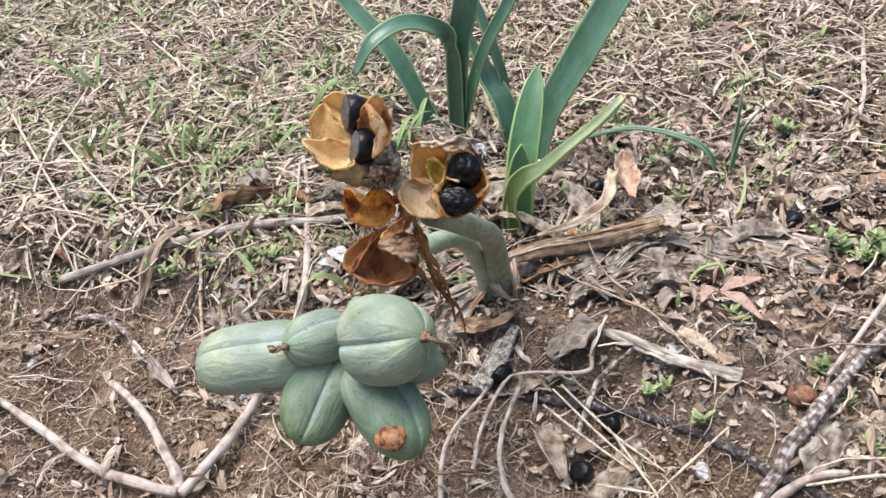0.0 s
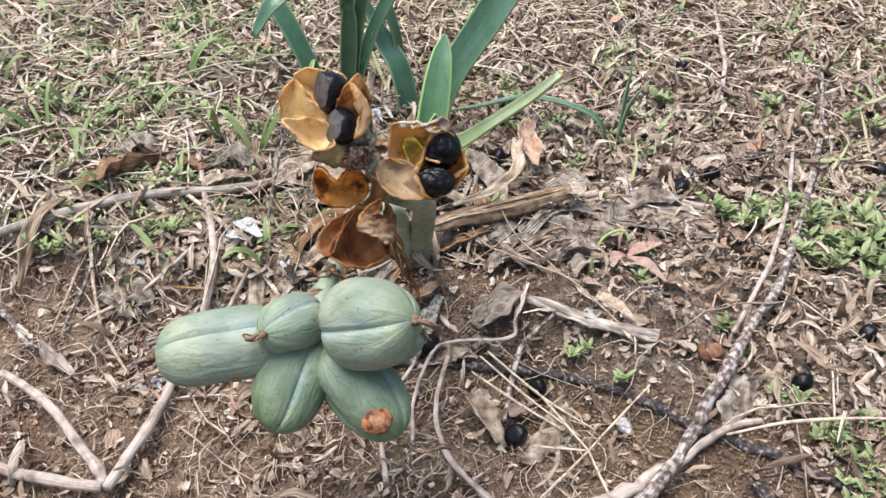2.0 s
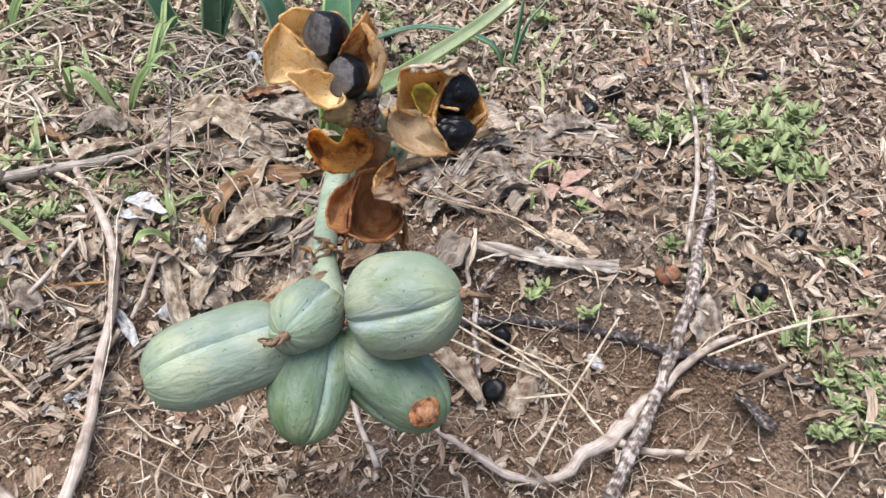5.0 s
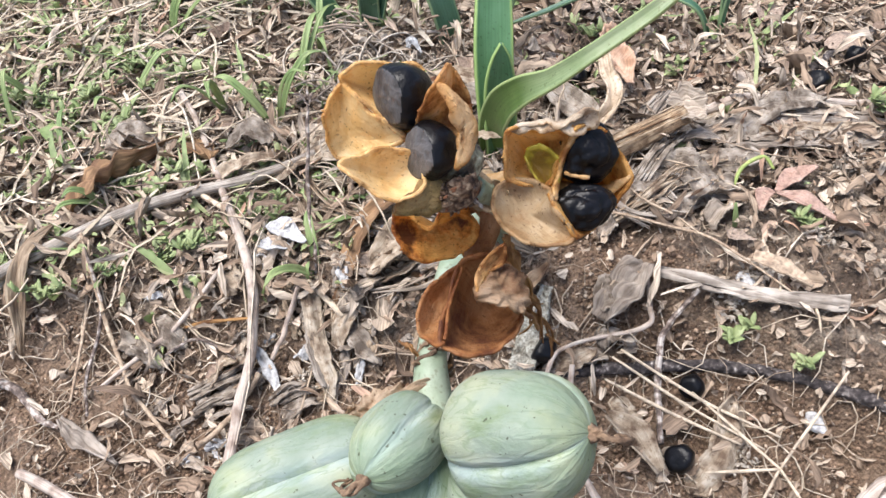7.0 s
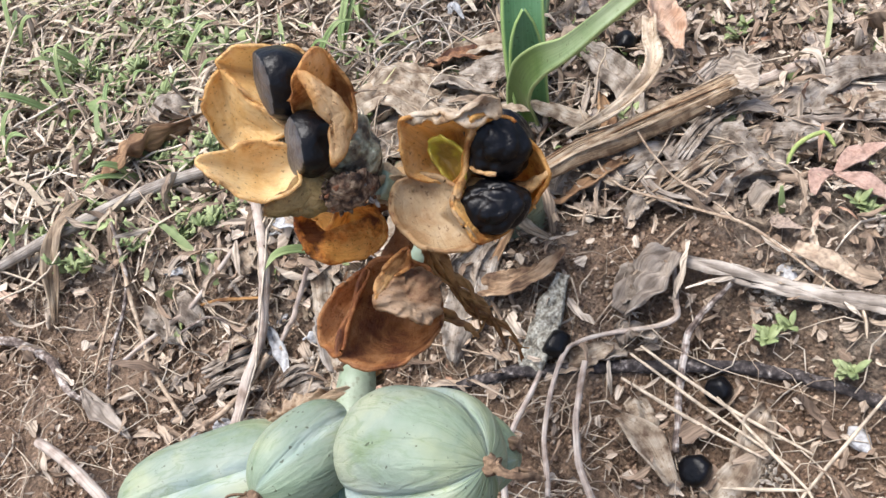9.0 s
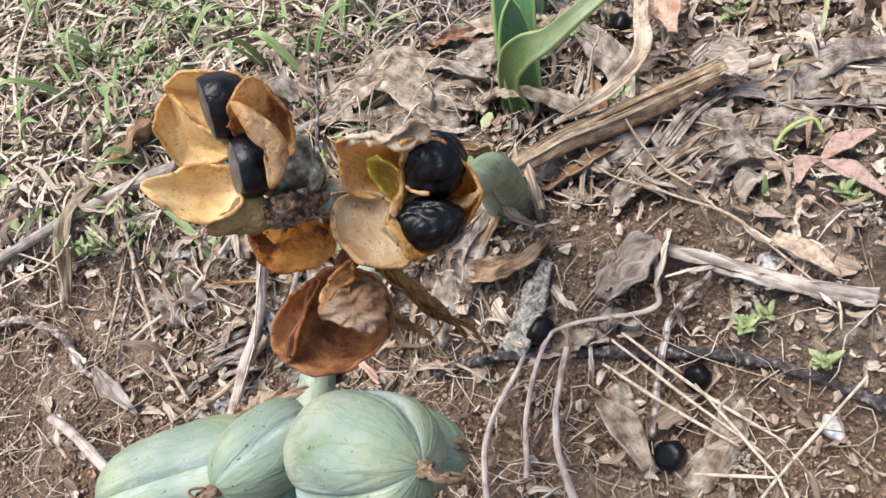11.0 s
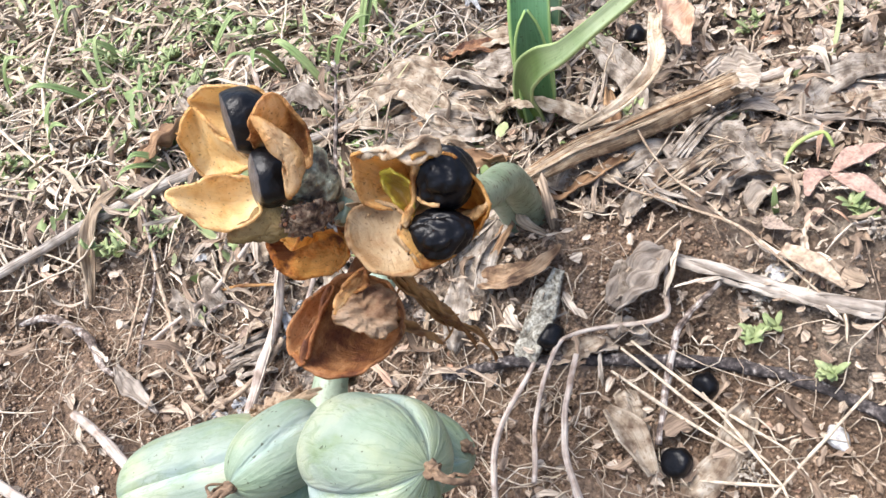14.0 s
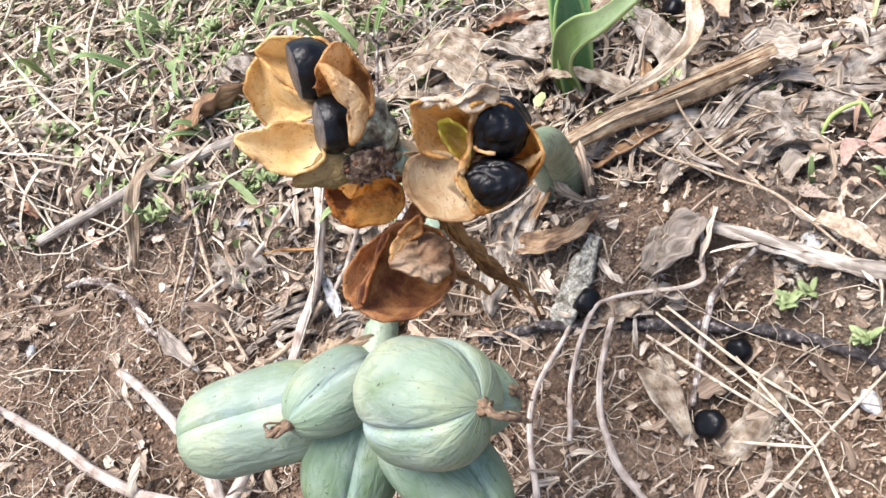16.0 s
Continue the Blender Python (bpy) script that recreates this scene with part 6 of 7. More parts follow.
part("fibre", strap([up(0.055, 0.414, 0.009), up(0.047, 0.420, 0.015), up(0.051, 0.434, 0.015)], (0.002, 0.005, 0.001), 0.0006, 16, 5, 0.5, (0, -0.5, 0.8), 40, 0.4, 6), DRY_TAN, ribbed)
solo("grey_slab", strap(path_on([(0.036, 0.3790), (0.0415, 0.3858), (0.0490, 0.3945), (0.0565, 0.4040)], (0.004, 0.0045, 0.0045, 0.004)), (0.009, 0.0120, 0.0115, 0.009, 0.005), 0.0020, 40, 15, 0.12, (-0.1, -0.2, 1), 0, 0.14, 6), LICHEN, "flat grey lichen-crusted slab of old leaf base", "bark")
dry("grey_leaf", [(0.0735, 0.3870), (0.082, 0.3908), (0.091, 0.3950), (0.0985, 0.3990)], (0.006, 0.008, 0.008, 0.006), (0.008, 0.016, 0.016, 0.007), DRY_GREY, "crumpled grey dry leaf", 0.35, ruffle=0.35, seed=7)
dry("shell_leaf", [(0.0575, 0.3770), (0.0650, 0.3765), (0.0715, 0.3755)], (0.004, 0.006, 0.005), (0.003, 0.008, 0.003), DRY_PALE, "pale curled leaf scrap beside a black seed", 0.4, ruffle=0.2, seed=17)
for k, (pts, w, m) in enumerate((([(-0.030, 0.512), (-0.008, 0.508), (0.016, 0.502), (0.040, 0.497)], 0.017, DRY_TAN), ([(-0.026, 0.528), (-0.002, 0.524), (0.022, 0.516), (0.046, 0.506)], 0.018, DRY_PALE), ([(-0.014, 0.496), (0.010, 0.490), (0.034, 0.484)], 0.014, DRY_TAN),
                                 ([(0.112, 0.448), (0.118, 0.436), (0.122, 0.424)], 0.014, DRY_GREY), ([(0.126, 0.452), (0.134, 0.438), (0.140, 0.424)], 0.016, DRY_GREY), ([(0.098, 0.440), (0.102, 0.428), (0.110, 0.418)], 0.011, DRY_GREY), ([(0.142, 0.446), (0.156, 0.440), (0.172, 0.438)], 0.012, DRY_PALE),
                                 ([(0.094, 0.426), (0.114, 0.432), (0.136, 0.440), (0.158, 0.444)], 0.010, DRY_TAN), ([(0.160, 0.452), (0.186, 0.462), (0.214, 0.462)], 0.012, DRY_GREY), ([(0.126, 0.470), (0.136, 0.484), (0.150, 0.494)], 0.012, DRY_GREY))):
    if k % 2:
        shredded(pts, 0.006, w, 9, m, "frayed grey-brown base of an old strap leaf", 700 + 20 * k)
    else:
        solo("old_leaf_base", torn(path_on(pts, [0.004, 0.009, 0.008, 0.005][:len(pts)]), w * 0.9, 700 + 20 * k), OLD_LEAF_GREY, "crumpled grey base of an old strap leaf", "dry leaf")
def old_leaf(k, pts, w, m):
    solo("old_strap_leaf", torn(path_on(pts, [0.006, 0.012 + 0.003 * (k % 3), 0.010, 0.005][:len(pts)]), w, 230 + k), m, "bleached wrinkled old strap leaf lying on the litter", "dry leaf", "old strap leaves")


for k, piece in enumerate((([(-0.0129, 0.5384), (0.0027, 0.5373), (0.0183, 0.5251), (0.0264, 0.5094)], 0.012, OLD_LEAF), ([(0.0183, 0.5271), (0.0315, 0.5141), (0.0508, 0.5010)], 0.012, OLD_LEAF_GREY), ([(-0.0126, 0.5239), (0.0052, 0.5186), (0.0240, 0.5018), (0.0421, 0.4885)], 0.016, OLD_LEAF),
                                 ([(-0.0073, 0.5092), (0.0073, 0.5089), (0.0187, 0.4950), (0.0360, 0.4848)], 0.013, OLD_LEAF), ([(-0.0270, 0.5210), (-0.0060, 0.5270), (0.0120, 0.5160)], 0.012, PAPER), ([(-0.0273, 0.5116), (0.0006, 0.5103), (0.0154, 0.4971), (0.0286, 0.4784)], 0.012, OLD_LEAF),
                                 ([(-0.0468, 0.5017), (-0.0249, 0.5015), (-0.0012, 0.4934), (0.0137, 0.4809)], 0.010, OLD_LEAF), ([(0.0320, 0.4746), (0.0198, 0.4746), (0.0089, 0.4581), (0.0032, 0.4434)], 0.008, OLD_LEAF), ([(-0.0134, 0.4290), (0.0052, 0.4304), (0.0235, 0.4340)], 0.011, OLD_LEAF))):
    old_leaf(k, *piece)
for k, piece in enumerate((([(-0.0101, 0.4358), (0.0082, 0.4454), (0.0181, 0.4400)], 0.009, OLD_LEAF), ([(0.036, 0.531), (0.056, 0.519), (0.080, 0.508)], 0.015, OLD_LEAF_GREY), ([(0.044, 0.494), (0.064, 0.484), (0.088, 0.470)], 0.014, OLD_LEAF), ([(0.030, 0.548), (0.052, 0.540), (0.076, 0.524)], 0.013, OLD_LEAF),
                                 ([(-0.0720, 0.5120), (-0.0560, 0.5130), (-0.0360, 0.5110)], 0.010, OLD_LEAF), ([(-0.0640, 0.5330), (-0.0500, 0.5300), (-0.0400, 0.5230)], 0.009, OLD_LEAF_GREY), ([(-0.0850, 0.5430), (-0.0760, 0.5330), (-0.0720, 0.5240)], 0.011, DRY_BROWN), ([(-0.1250, 0.5560), (-0.1080, 0.5520), (-0.0960, 0.5450)], 0.010, OLD_LEAF_GREY)), 9):
    old_leaf(k, *piece)
solo("bark_scrap", torn(path_on([(0.0219, 0.5398), (0.0366, 0.5385), (0.0534, 0.5396)], (0.006, 0.012, 0.008)), 0.011, 301), BARK_RED, "ribbed red-brown scrap of old bulb skin", "bark")
solo("round_leaf", torn(path_on([(0.0412, 0.5284), (0.049, 0.5321), (0.0568, 0.5312)], (0.004, 0.006, 0.004)), 0.014, 302), OLD_LEAF_GREY, "rounded dull grey dry leaf", "dry leaf")
dry("white_scrap", [(0.0387, 0.5735), (0.0411, 0.5756), (0.0446, 0.569)], (0.010, 0.013, 0.009), (0.002, 0.005, 0.001), DRY_WHITE, "small white curled scrap on dry roots", 0.4, ruffle=0.2, seed=33)
FLUFF = (0.0446, 0.5675)
SPROUTS = [(0.0429, 0.5554), (0.0474, 0.5541)]
shredded([(0.1105, 0.4391), (0.1246, 0.4495), (0.1411, 0.4621)], (0.006, 0.010, 0.006), 0.010, 9, OLD_LEAF_GREY, "frayed grey-brown base of an old strap leaf", 900)
shredded([(0.0844, 0.4486), (0.0912, 0.4548), (0.0999, 0.4604)], (0.006, 0.010, 0.012), 0.008, 7, OLD_LEAF_GREY, "frayed grey-brown base of an old strap leaf", 920)
shredded([(0.1028, 0.4276), (0.1149, 0.4307), (0.1287, 0.4346), (0.1571, 0.4379)], (0.006, 0.009, 0.010, 0.006), 0.0065, 6, OLD_LEAF, "tan fibrous strip of an old leaf", 940)
for k, (pts, w) in enumerate((([(0.1189, 0.4253), (0.1317, 0.4249), (0.1517, 0.4245)], 0.010), ([(0.1191, 0.4331), (0.13, 0.4325), (0.1418, 0.4316)], 0.008), ([(0.1317, 0.4133), (0.1365, 0.4147), (0.1427, 0.4171)], 0.009), ([(0.0962, 0.4315), (0.1034, 0.437), (0.1073, 0.4422)], 0.010), ([(0.086, 0.4194), (0.0935, 0.4261), (0.0991, 0.4337)], 0.007))):
    solo("old_leaf_base", torn(path_on(pts, (0.004, 0.009, 0.005)), w, 950 + k), (OLD_LEAF_GREY, OLD_LEAF_GREY, DRY_PALE, OLD_LEAF, OLD_LEAF_GREY)[k], "crumpled grey base of an old strap leaf", "dry leaf")
dry("oval_leaf", [(0.1414, 0.4591), (0.1487, 0.4556), (0.157, 0.4539)], (0.006, 0.009, 0.006), (0.003, 0.0085, 0.002), DRY_GREY, "smooth oval grey-brown dry leaf", 0.25, ruffle=0.12, seed=61)
dry("oval_leaf", [(0.1354, 0.3833), (0.1429, 0.3753), (0.1506, 0.3645)], (0.012, 0.013, 0.010), (0.006, 0.0085, 0.002), STALK, "smooth oval tan dry leaf on the splinter", 0.25, ruffle=0.12, seed=62)
stick("curved_weed", [(0.1472, 0.4229), (0.1555, 0.4311), (0.1665, 0.433), (0.1695, 0.428)], (0.004, 0.010, 0.014, 0.010), (0.0007, 0.0009, 0.0009, 0.0006), SPROUT_GREEN, "curved pale green weed stem", "weed", 0.05, 63, 20)
solo("upright_blade", strap([up(*(0.1413, 0.4083)), up(*(0.1402, 0.4068), 0.008), up(*(0.1409, 0.409), 0.014)], (0.0024, 0.0028, 0.0012), 0.0005, 14, 5, 0.3, (0, -0.8, 0.5)), GRASS_SKIN, "short upright green leaf in litter", "weed")
solo("dry_weed", join(tube([up(-0.034, 0.442), up(-0.0295, 0.464, 0.020), (-0.0225, 0.485, 0.112), (-0.0181, 0.4943, 0.1242), (-0.0170, 0.4975, 0.1290)], (0.0008, 0.0009, 0.0007, 0.0007, 0.0004), 40, 8, 0.25, seed=3), *[strap([(-0.0181, 0.4943, 0.1235), (-0.0181 + 0.003 * math.cos(2.2 * k), 0.4943 + 0.003 * math.sin(2.2 * k), 0.1245 + 0.0008 * k), (-0.0181 + 0.0055 * math.cos(2.2 * k + 0.4), 0.4943 + 0.005 * math.sin(2.2 * k), 0.1220 + 0.0016 * k)], (0.0005, 0.0016, 0.0003), 0.0003, 8, 4, 0.8, (0, -0.5, 0.8), 40, 0.5, k) for k in range(6)]), BARK_GREY, "thin dry grey-brown stem with a withered tip", "stem")
dry("pink_leaf", [(0.1643, 0.4163), (0.1744, 0.4213), (0.1864, 0.422)], (0.006, 0.008, 0.008), (0.002, 0.010, 0.002), DRY_PINK, "dusty pink dry leaflet", 0.25, ruffle=0.05, seed=8)
dry("pink_leaf", [(0.1643, 0.4152), (0.1701, 0.4056), (0.1799, 0.3949)], (0.006, 0.008, 0.006), (0.002, 0.009, 0.002), DRY_PINK, "dusty pink dry leaflet", 0.25, ruffle=0.05, seed=9)
dry("pink_leaf", [(0.1633, 0.4163), (0.1572, 0.4144), (0.1521, 0.4071)], (0.006, 0.008, 0.006), (0.002, 0.008, 0.002), DRY_PINK, "dusty pink dry leaflet", 0.25, ruffle=0.05, seed=10)
dry("white_leaf", [(-0.0500, 0.4700), (-0.0435, 0.4620), (-0.0350, 0.4503)], (0.009, 0.012, 0.010), (0.003, 0.012, 0.002), DRY_WHITE, "bleached white dry leaf on the rim", 0.25, ruffle=0.1, seed=11)
dry("white_leaf", [(-0.0545, 0.4590), (-0.0495, 0.4560), (-0.0425, 0.4522)], (0.009, 0.011, 0.009), (0.004, 0.009, 0.003), DRY_WHITE, "bleached white dry leaf on the rim", 0.25, ruffle=0.1, seed=23)
dry("white_leaf", [(-0.0685, 0.4272), (-0.0637, 0.4149), (-0.0611, 0.4011)], 0.004, (0.003, 0.006, 0.001), DRY_WHITE, "small bleached dry leaf", 0.25, seed=12)
dry("curled_leaf", [(-0.1392, 0.513), (-0.1265, 0.5236), (-0.1127, 0.532), (-0.0862, 0.5477)], (0.006, 0.012, 0.010, 0.006), (0.010, 0.019, 0.012, 0.004), DRY_BROWN, "long curled brown dry leaf", 0.6, ruffle=0.4, seed=13, twist=60)
dry("curled_leaf", [(-0.1453, 0.501), (-0.1574, 0.4897), (-0.1659, 0.4771), (-0.1701, 0.4583)], (0.010, 0.014, 0.012, 0.008), (0.003, 0.007, 0.009, 0.002), DRY_TAN, "curled tan dry leaf hanging over the rim", 0.5, seed=14, twist=40)
dry("curled_leaf", [(-0.1541, 0.4221), (-0.1455, 0.4093), (-0.1308, 0.3942)], 0.006, (0.003, 0.010, 0.002), DRY_GREY, "grey curled dry leaf in the hollow", 0.4, seed=15, twist=30)
stick("bent_root", [(-0.2163, 0.4606), (-0.1967, 0.4581), (-0.1744, 0.4436), (-0.1626, 0.4246), (-0.154, 0.4179)], 0.006, (0.0014, 0.002, 0.0022, 0.0016, 0.001), BARK_GREY, "grey bent root at the hollow's edge", "root", 0.12, 15)
rng_scraps = np.random.default_rng(55)
for k in range(70):
    x, y, a, ln = float(rng_scraps.uniform(-0.115, 0.01)), float(rng_scraps.uniform(0.385, 0.465)), float(rng_scraps.uniform(0, 6.28)), float(rng_scraps.uniform(0.003, 0.009))
    dx, dy, w = math.cos(a) * ln, math.sin(a) * ln, float(rng_scraps.uniform(0.002, 0.0055))
    dry("leaf_scrap", [(x - dx, y - dy), (x + 0.1 * dy, y - 0.1 * dx), (x + dx, y + dy)], (0.001, 0.003, 0.0015), (w * 0.4, w, w * 0.5), (DRY_GREY, DRY_PALE, DRY_GREY, DRY_TAN, DRY_WHITE)[k % 5], "small faded scrap of a dry leaf on soil", 0.3, ruffle=0.35, seed=500 + k)
for k, (pts, r) in enumerate((
             ([(-0.1285, 0.4858), (-0.1393, 0.4598), (-0.1498, 0.428)], (0.0006, 0.0007, 0.0006)),
             ([(-0.1314, 0.483), (-0.13, 0.4601), (-0.1436, 0.44), (-0.1422, 0.4198)], (0.0007, 0.0009, 0.0008, 0.0006)),
             ([(-0.1328, 0.4918), (-0.1299, 0.4629), (-0.127, 0.4422), (-0.1219, 0.4231), (-0.1068, 0.3958)], (0.0007, 0.0011, 0.0011, 0.001, 0.0007)),
             ([(-0.0745, 0.4528), (-0.0983, 0.4421), (-0.1188, 0.4376), (-0.1383, 0.4304)], (0.0011, 0.0012, 0.0012, 0.0008)),
             ([(-0.0678, 0.4117), (-0.0846, 0.3976), (-0.0977, 0.39)], (0.0012, 0.0014, 0.0011)),
             ([(-0.105, 0.4319), (-0.0904, 0.4347), (-0.076, 0.4214)], (0.0006, 0.0007, 0.0005)),
             ([(-0.0922, 0.4492), (-0.0922, 0.4554), (-0.0897, 0.4613)], (0.0008, 0.001, 0.0006)),
             ([(-0.0421, 0.4345), (-0.0541, 0.4232), (-0.0613, 0.4161)], (0.001, 0.0011, 0.0009)),)):
    stick("dry_stalk", pts, [0.010, 0.008, 0.008, 0.008, 0.006][:len(pts)], r, (STALK, BARK_GREY, STALK, BARK_PALE)[k % 4], "thin dry stalk lying over the soil", "stalk", 0.14, 1000 + k, 30)
for k, (pts, w, m) in enumerate((([(-0.0387, 0.4356), (-0.0403, 0.416), (-0.0401, 0.3949)], 0.0075, OLD_LEAF), ([(-0.0152, 0.4269), (-0.0276, 0.4164), (-0.0345, 0.4125)], 0.007, OLD_LEAF), ([(-0.1279, 0.4492), (-0.1238, 0.4466), (-0.1174, 0.4414)], 0.008, OLD_LEAF_GREY), ([(-0.1181, 0.4499), (-0.1144, 0.4403), (-0.1104, 0.4312)], 0.008, OLD_LEAF_GREY), ([(-0.1078, 0.4488), (-0.1012, 0.4392), (-0.0968, 0.4356)], 0.010, OLD_LEAF_GREY))):
    solo("old_strap_leaf", torn(path_on(pts, (0.004, 0.009, 0.005)), w, 1050 + k), m, "crumpled faded piece of strap leaf on soil", "dry leaf", "old strap leaves")
for k, (pts, w) in enumerate((([(-0.0997, 0.4176), (-0.0858, 0.4178), (-0.0693, 0.4205)], 0.016), ([(-0.099, 0.4089), (-0.0894, 0.41), (-0.0771, 0.41)], 0.010), ([(-0.0662, 0.4012), (-0.0561, 0.4029), (-0.0463, 0.4018)], 0.012))):
    shredded(pts, (0.003, 0.005, 0.003), w * 0.55, 5, OLD_LEAF_GREY, "matted grey leaf fibres on the soil", 1100 + 20 * k, "frayed_strap_leaf")
    solo("old_strap_leaf", torn(path_on([(x + 0.003, y - 0.006) for x, y in pts], (0.003, 0.006, 0.003)), w * 0.5, 1200 + k), OLD_LEAF_GREY, "crumpled faded piece of strap leaf on soil", "dry leaf", "old strap leaves")
stick("red_twig", [(-0.0956, 0.4419), (-0.0814, 0.4390), (-0.0666, 0.4347)], 0.006, (0.0008, 0.0009, 0.0006), DRY_RUST, "thin red-brown twig on the soil", "twig", 0.15, 41, 16)


def leaf_fragment(k, pts, w, m):
    m = {DRY_TAN: OLD_LEAF, DRY_PALE: OLD_LEAF, DRY_GREY: OLD_LEAF_GREY}.get(m, m)
    solo("leaf_fragment", torn(path_on(pts, [0.003, 0.007, 0.007, 0.003][:len(pts)]), w * 1.1, 70 + k), m, "weathered fibrous fragment of an old leaf", "dry leaf")


for k, piece in enumerate((([(-0.0398, 0.4277), (-0.0424, 0.4152), (-0.0417, 0.3987)], 0.006, WOOD_GREY), ([(-0.008, 0.4295), (-0.0171, 0.4243), (-0.0283, 0.4216)], 0.010, DRY_GREY), ([(-0.0282, 0.4192), (-0.0239, 0.4106), (-0.0185, 0.401)], 0.008, DRY_GREY),
                                ([(-0.0732, 0.4557), (-0.0709, 0.4509), (-0.0685, 0.446)], 0.009, DRY_PALE), ([(-0.0875, 0.4219), (-0.0824, 0.422), (-0.0752, 0.4209)], 0.007, DRY_PALE), ([(-0.0506, 0.4176), (-0.0474, 0.4151), (-0.0453, 0.4127)], 0.006, DRY_WHITE), ([(-0.0321, 0.4142), (-0.03, 0.4117), (-0.0259, 0.4094)], 0.006, DRY_GREY),
                                ([(-0.0933, 0.4181), (-0.0893, 0.4182), (-0.0843, 0.4195)], 0.006, DRY_PALE))):
    leaf_fragment(k, *piece)
for k, piece in enumerate((([(0.0698, 0.3617), (0.0712, 0.352), (0.0717, 0.3399)], 0.008, DRY_TAN), ([(0.0741, 0.3941), (0.0816, 0.3939), (0.0911, 0.3931)], 0.011, DRY_GREY), ([(0.0504, 0.3785), (0.0588, 0.3769), (0.0673, 0.3779)], 0.007, DRY_PALE), ([(0.0696, 0.3833), (0.0761, 0.3812), (0.0836, 0.3757)], 0.010, DRY_GREY),
                                ([(0.0815, 0.3175), (0.0973, 0.3264), (0.1121, 0.3437)], 0.010, DRY_PALE), ([(0.1725, 0.3045), (0.1841, 0.3121), (0.1913, 0.3253)], 0.012, DRY_GREY), ([(0.1762, 0.2778), (0.1788, 0.2693), (0.1839, 0.2576)], 0.008, BARK_DARK), ([(0.1018, 0.4274), (0.1242, 0.4332), (0.1425, 0.4359), (0.1566, 0.4387)], 0.007, DRY_TAN), ([(0.118, 0.4217), (0.1332, 0.4266), (0.1494, 0.4251)], 0.011, DRY_GREY)), 8):
    leaf_fragment(k, *piece)
dry("split_husk", [(0.062, 0.3518), (0.0678, 0.341), (0.0726, 0.3267)], (0.010, 0.010, 0.006), (0.004, 0.013, 0.005), OLD_LEAF, "split beige seed husk", 0.8, (0.3, -0.4, 0.8), 0.05, 16)


def fallen_seed(x, y, r, sd, s=(1, 0.85, 0.8)):
    ob = new("fallen_seed", mesh_of("fallen_seed", *blob(r, s, 0.06, sd, 14, 20, ((1, 0.3, 0.2, 0.6), (-0.4, 0.8, 0.3, 0.65)), 0.03), SEED))
    ob.matrix_basis = Matrix.Translation(up(x, y, r * 0.8 + 0.001)) @ pose(0, 0, 0, 10 * sd, 14 * sd, 40 * sd)
    return tagged(ob, "dull black angular seed fallen on the litter", "seed", "fallen black seeds")


for k, (x, y, r) in enumerate(((0.0474, 0.383, 0.0062), (0.113, 0.5195, 0.0065), (0.2177, 0.4761, 0.0072), (0.0816, 0.3296, 0.0068), (0.0987, 0.3553, 0.006), (0.1333, 0.5811, 0.006), (0.2429, 0.4838, 0.0062),
                               (0.2781, 0.6209, 0.006), (0.2176, 0.3167, 0.0058), (0.2672, 0.3424, 0.006), (0.3551, 0.477, 0.006))):
    fallen_seed(x, y, r, k + 1)
nut = new("brown_nut", mesh_of("brown_nut", *blob(0.0055, (1.2, 0.9, 0.9), 0.08, 3), NUT))
nut.location = up(0.1828, 0.3429, 0.005)
tagged(nut, "red-brown rounded nut beside a wood splinter", "nut")
for k, (x, y, r) in enumerate(((0.1371, 0.3289, 0.0045), (-0.2295, 0.4281, 0.003), (0.1326, 0.3814, 0.004), (0.2983, 0.3439, 0.006))):
    ob = new("pale_pebble", mesh_of("pale_pebble", *blob(r, (0.8, 1.2, 0.5), 0.12, k), DRY_WHITE))
    ob.location = up(x, y, r * 0.4)
    tagged(ob, "small pale shell-like pebble on the soil", "pebble", "pale pebbles")


def grass_tuft(x, y, n, height, seed):
    rng = np.random.default_rng(seed)
    ob = thing("grass_tuft", "tuft of fresh green grass blades in dry litter", "grass", tuple(up(x, y)), "green grass tufts")
    for k in range(n):
        a, ln, lean = rng.uniform(0, 6.28), height * rng.uniform(0.6, 1.1), rng.uniform(0.3, 0.9)
        root = up(x + 0.003 * math.cos(a), y + 0.003 * math.sin(a), -0.001)
        d = Vector((math.cos(a) * lean, math.sin(a) * lean, 1)).normalized()
        w = rng.uniform(0.0026, 0.0048)
        part("blade", strap([root, root + d * ln * 0.5, root + d * ln * 0.85 + Vector((math.cos(a), math.sin(a), -0.3)) * ln * 0.12, root + d * ln * 0.95 + Vector((math.cos(a), math.sin(a), -0.5)) * ln * 0.3], (w * 0.7, w, w * 0.8, 0.0003), 0.0004, 12, 5, 0.4, (0, -0.5, 1)), GRASS_SKIN, ob)
    return ob


for k, (x, y, n, h) in enumerate(((-0.062, 0.568, 2, 0.055), (-0.039, 0.548, 3, 0.050), (-0.0068, 0.6049, 2, 0.05), (-0.1488, 0.558, 2, 0.035), (-0.1733, 0.5849, 3, 0.04), (-0.1148, 0.5915, 2, 0.04), (-0.0908, 0.6461, 3, 0.05), (-0.0332, 0.4438, 2, 0.035), (0.0462, 0.6531, 2, 0.05), (-0.2195, 0.6603, 3, 0.045), (-0.2894, 0.7342, 3, 0.05), (-0.0246, 0.5698, 2, 0.05), (-0.161, 0.6173, 2, 0.045), (-0.1232, 0.5202, 2, 0.035), (-0.2053, 0.5568, 2, 0.04), (-0.2398, 0.6036, 2, 0.045))):
    grass_tuft(x, y, n, h, 300 + k)
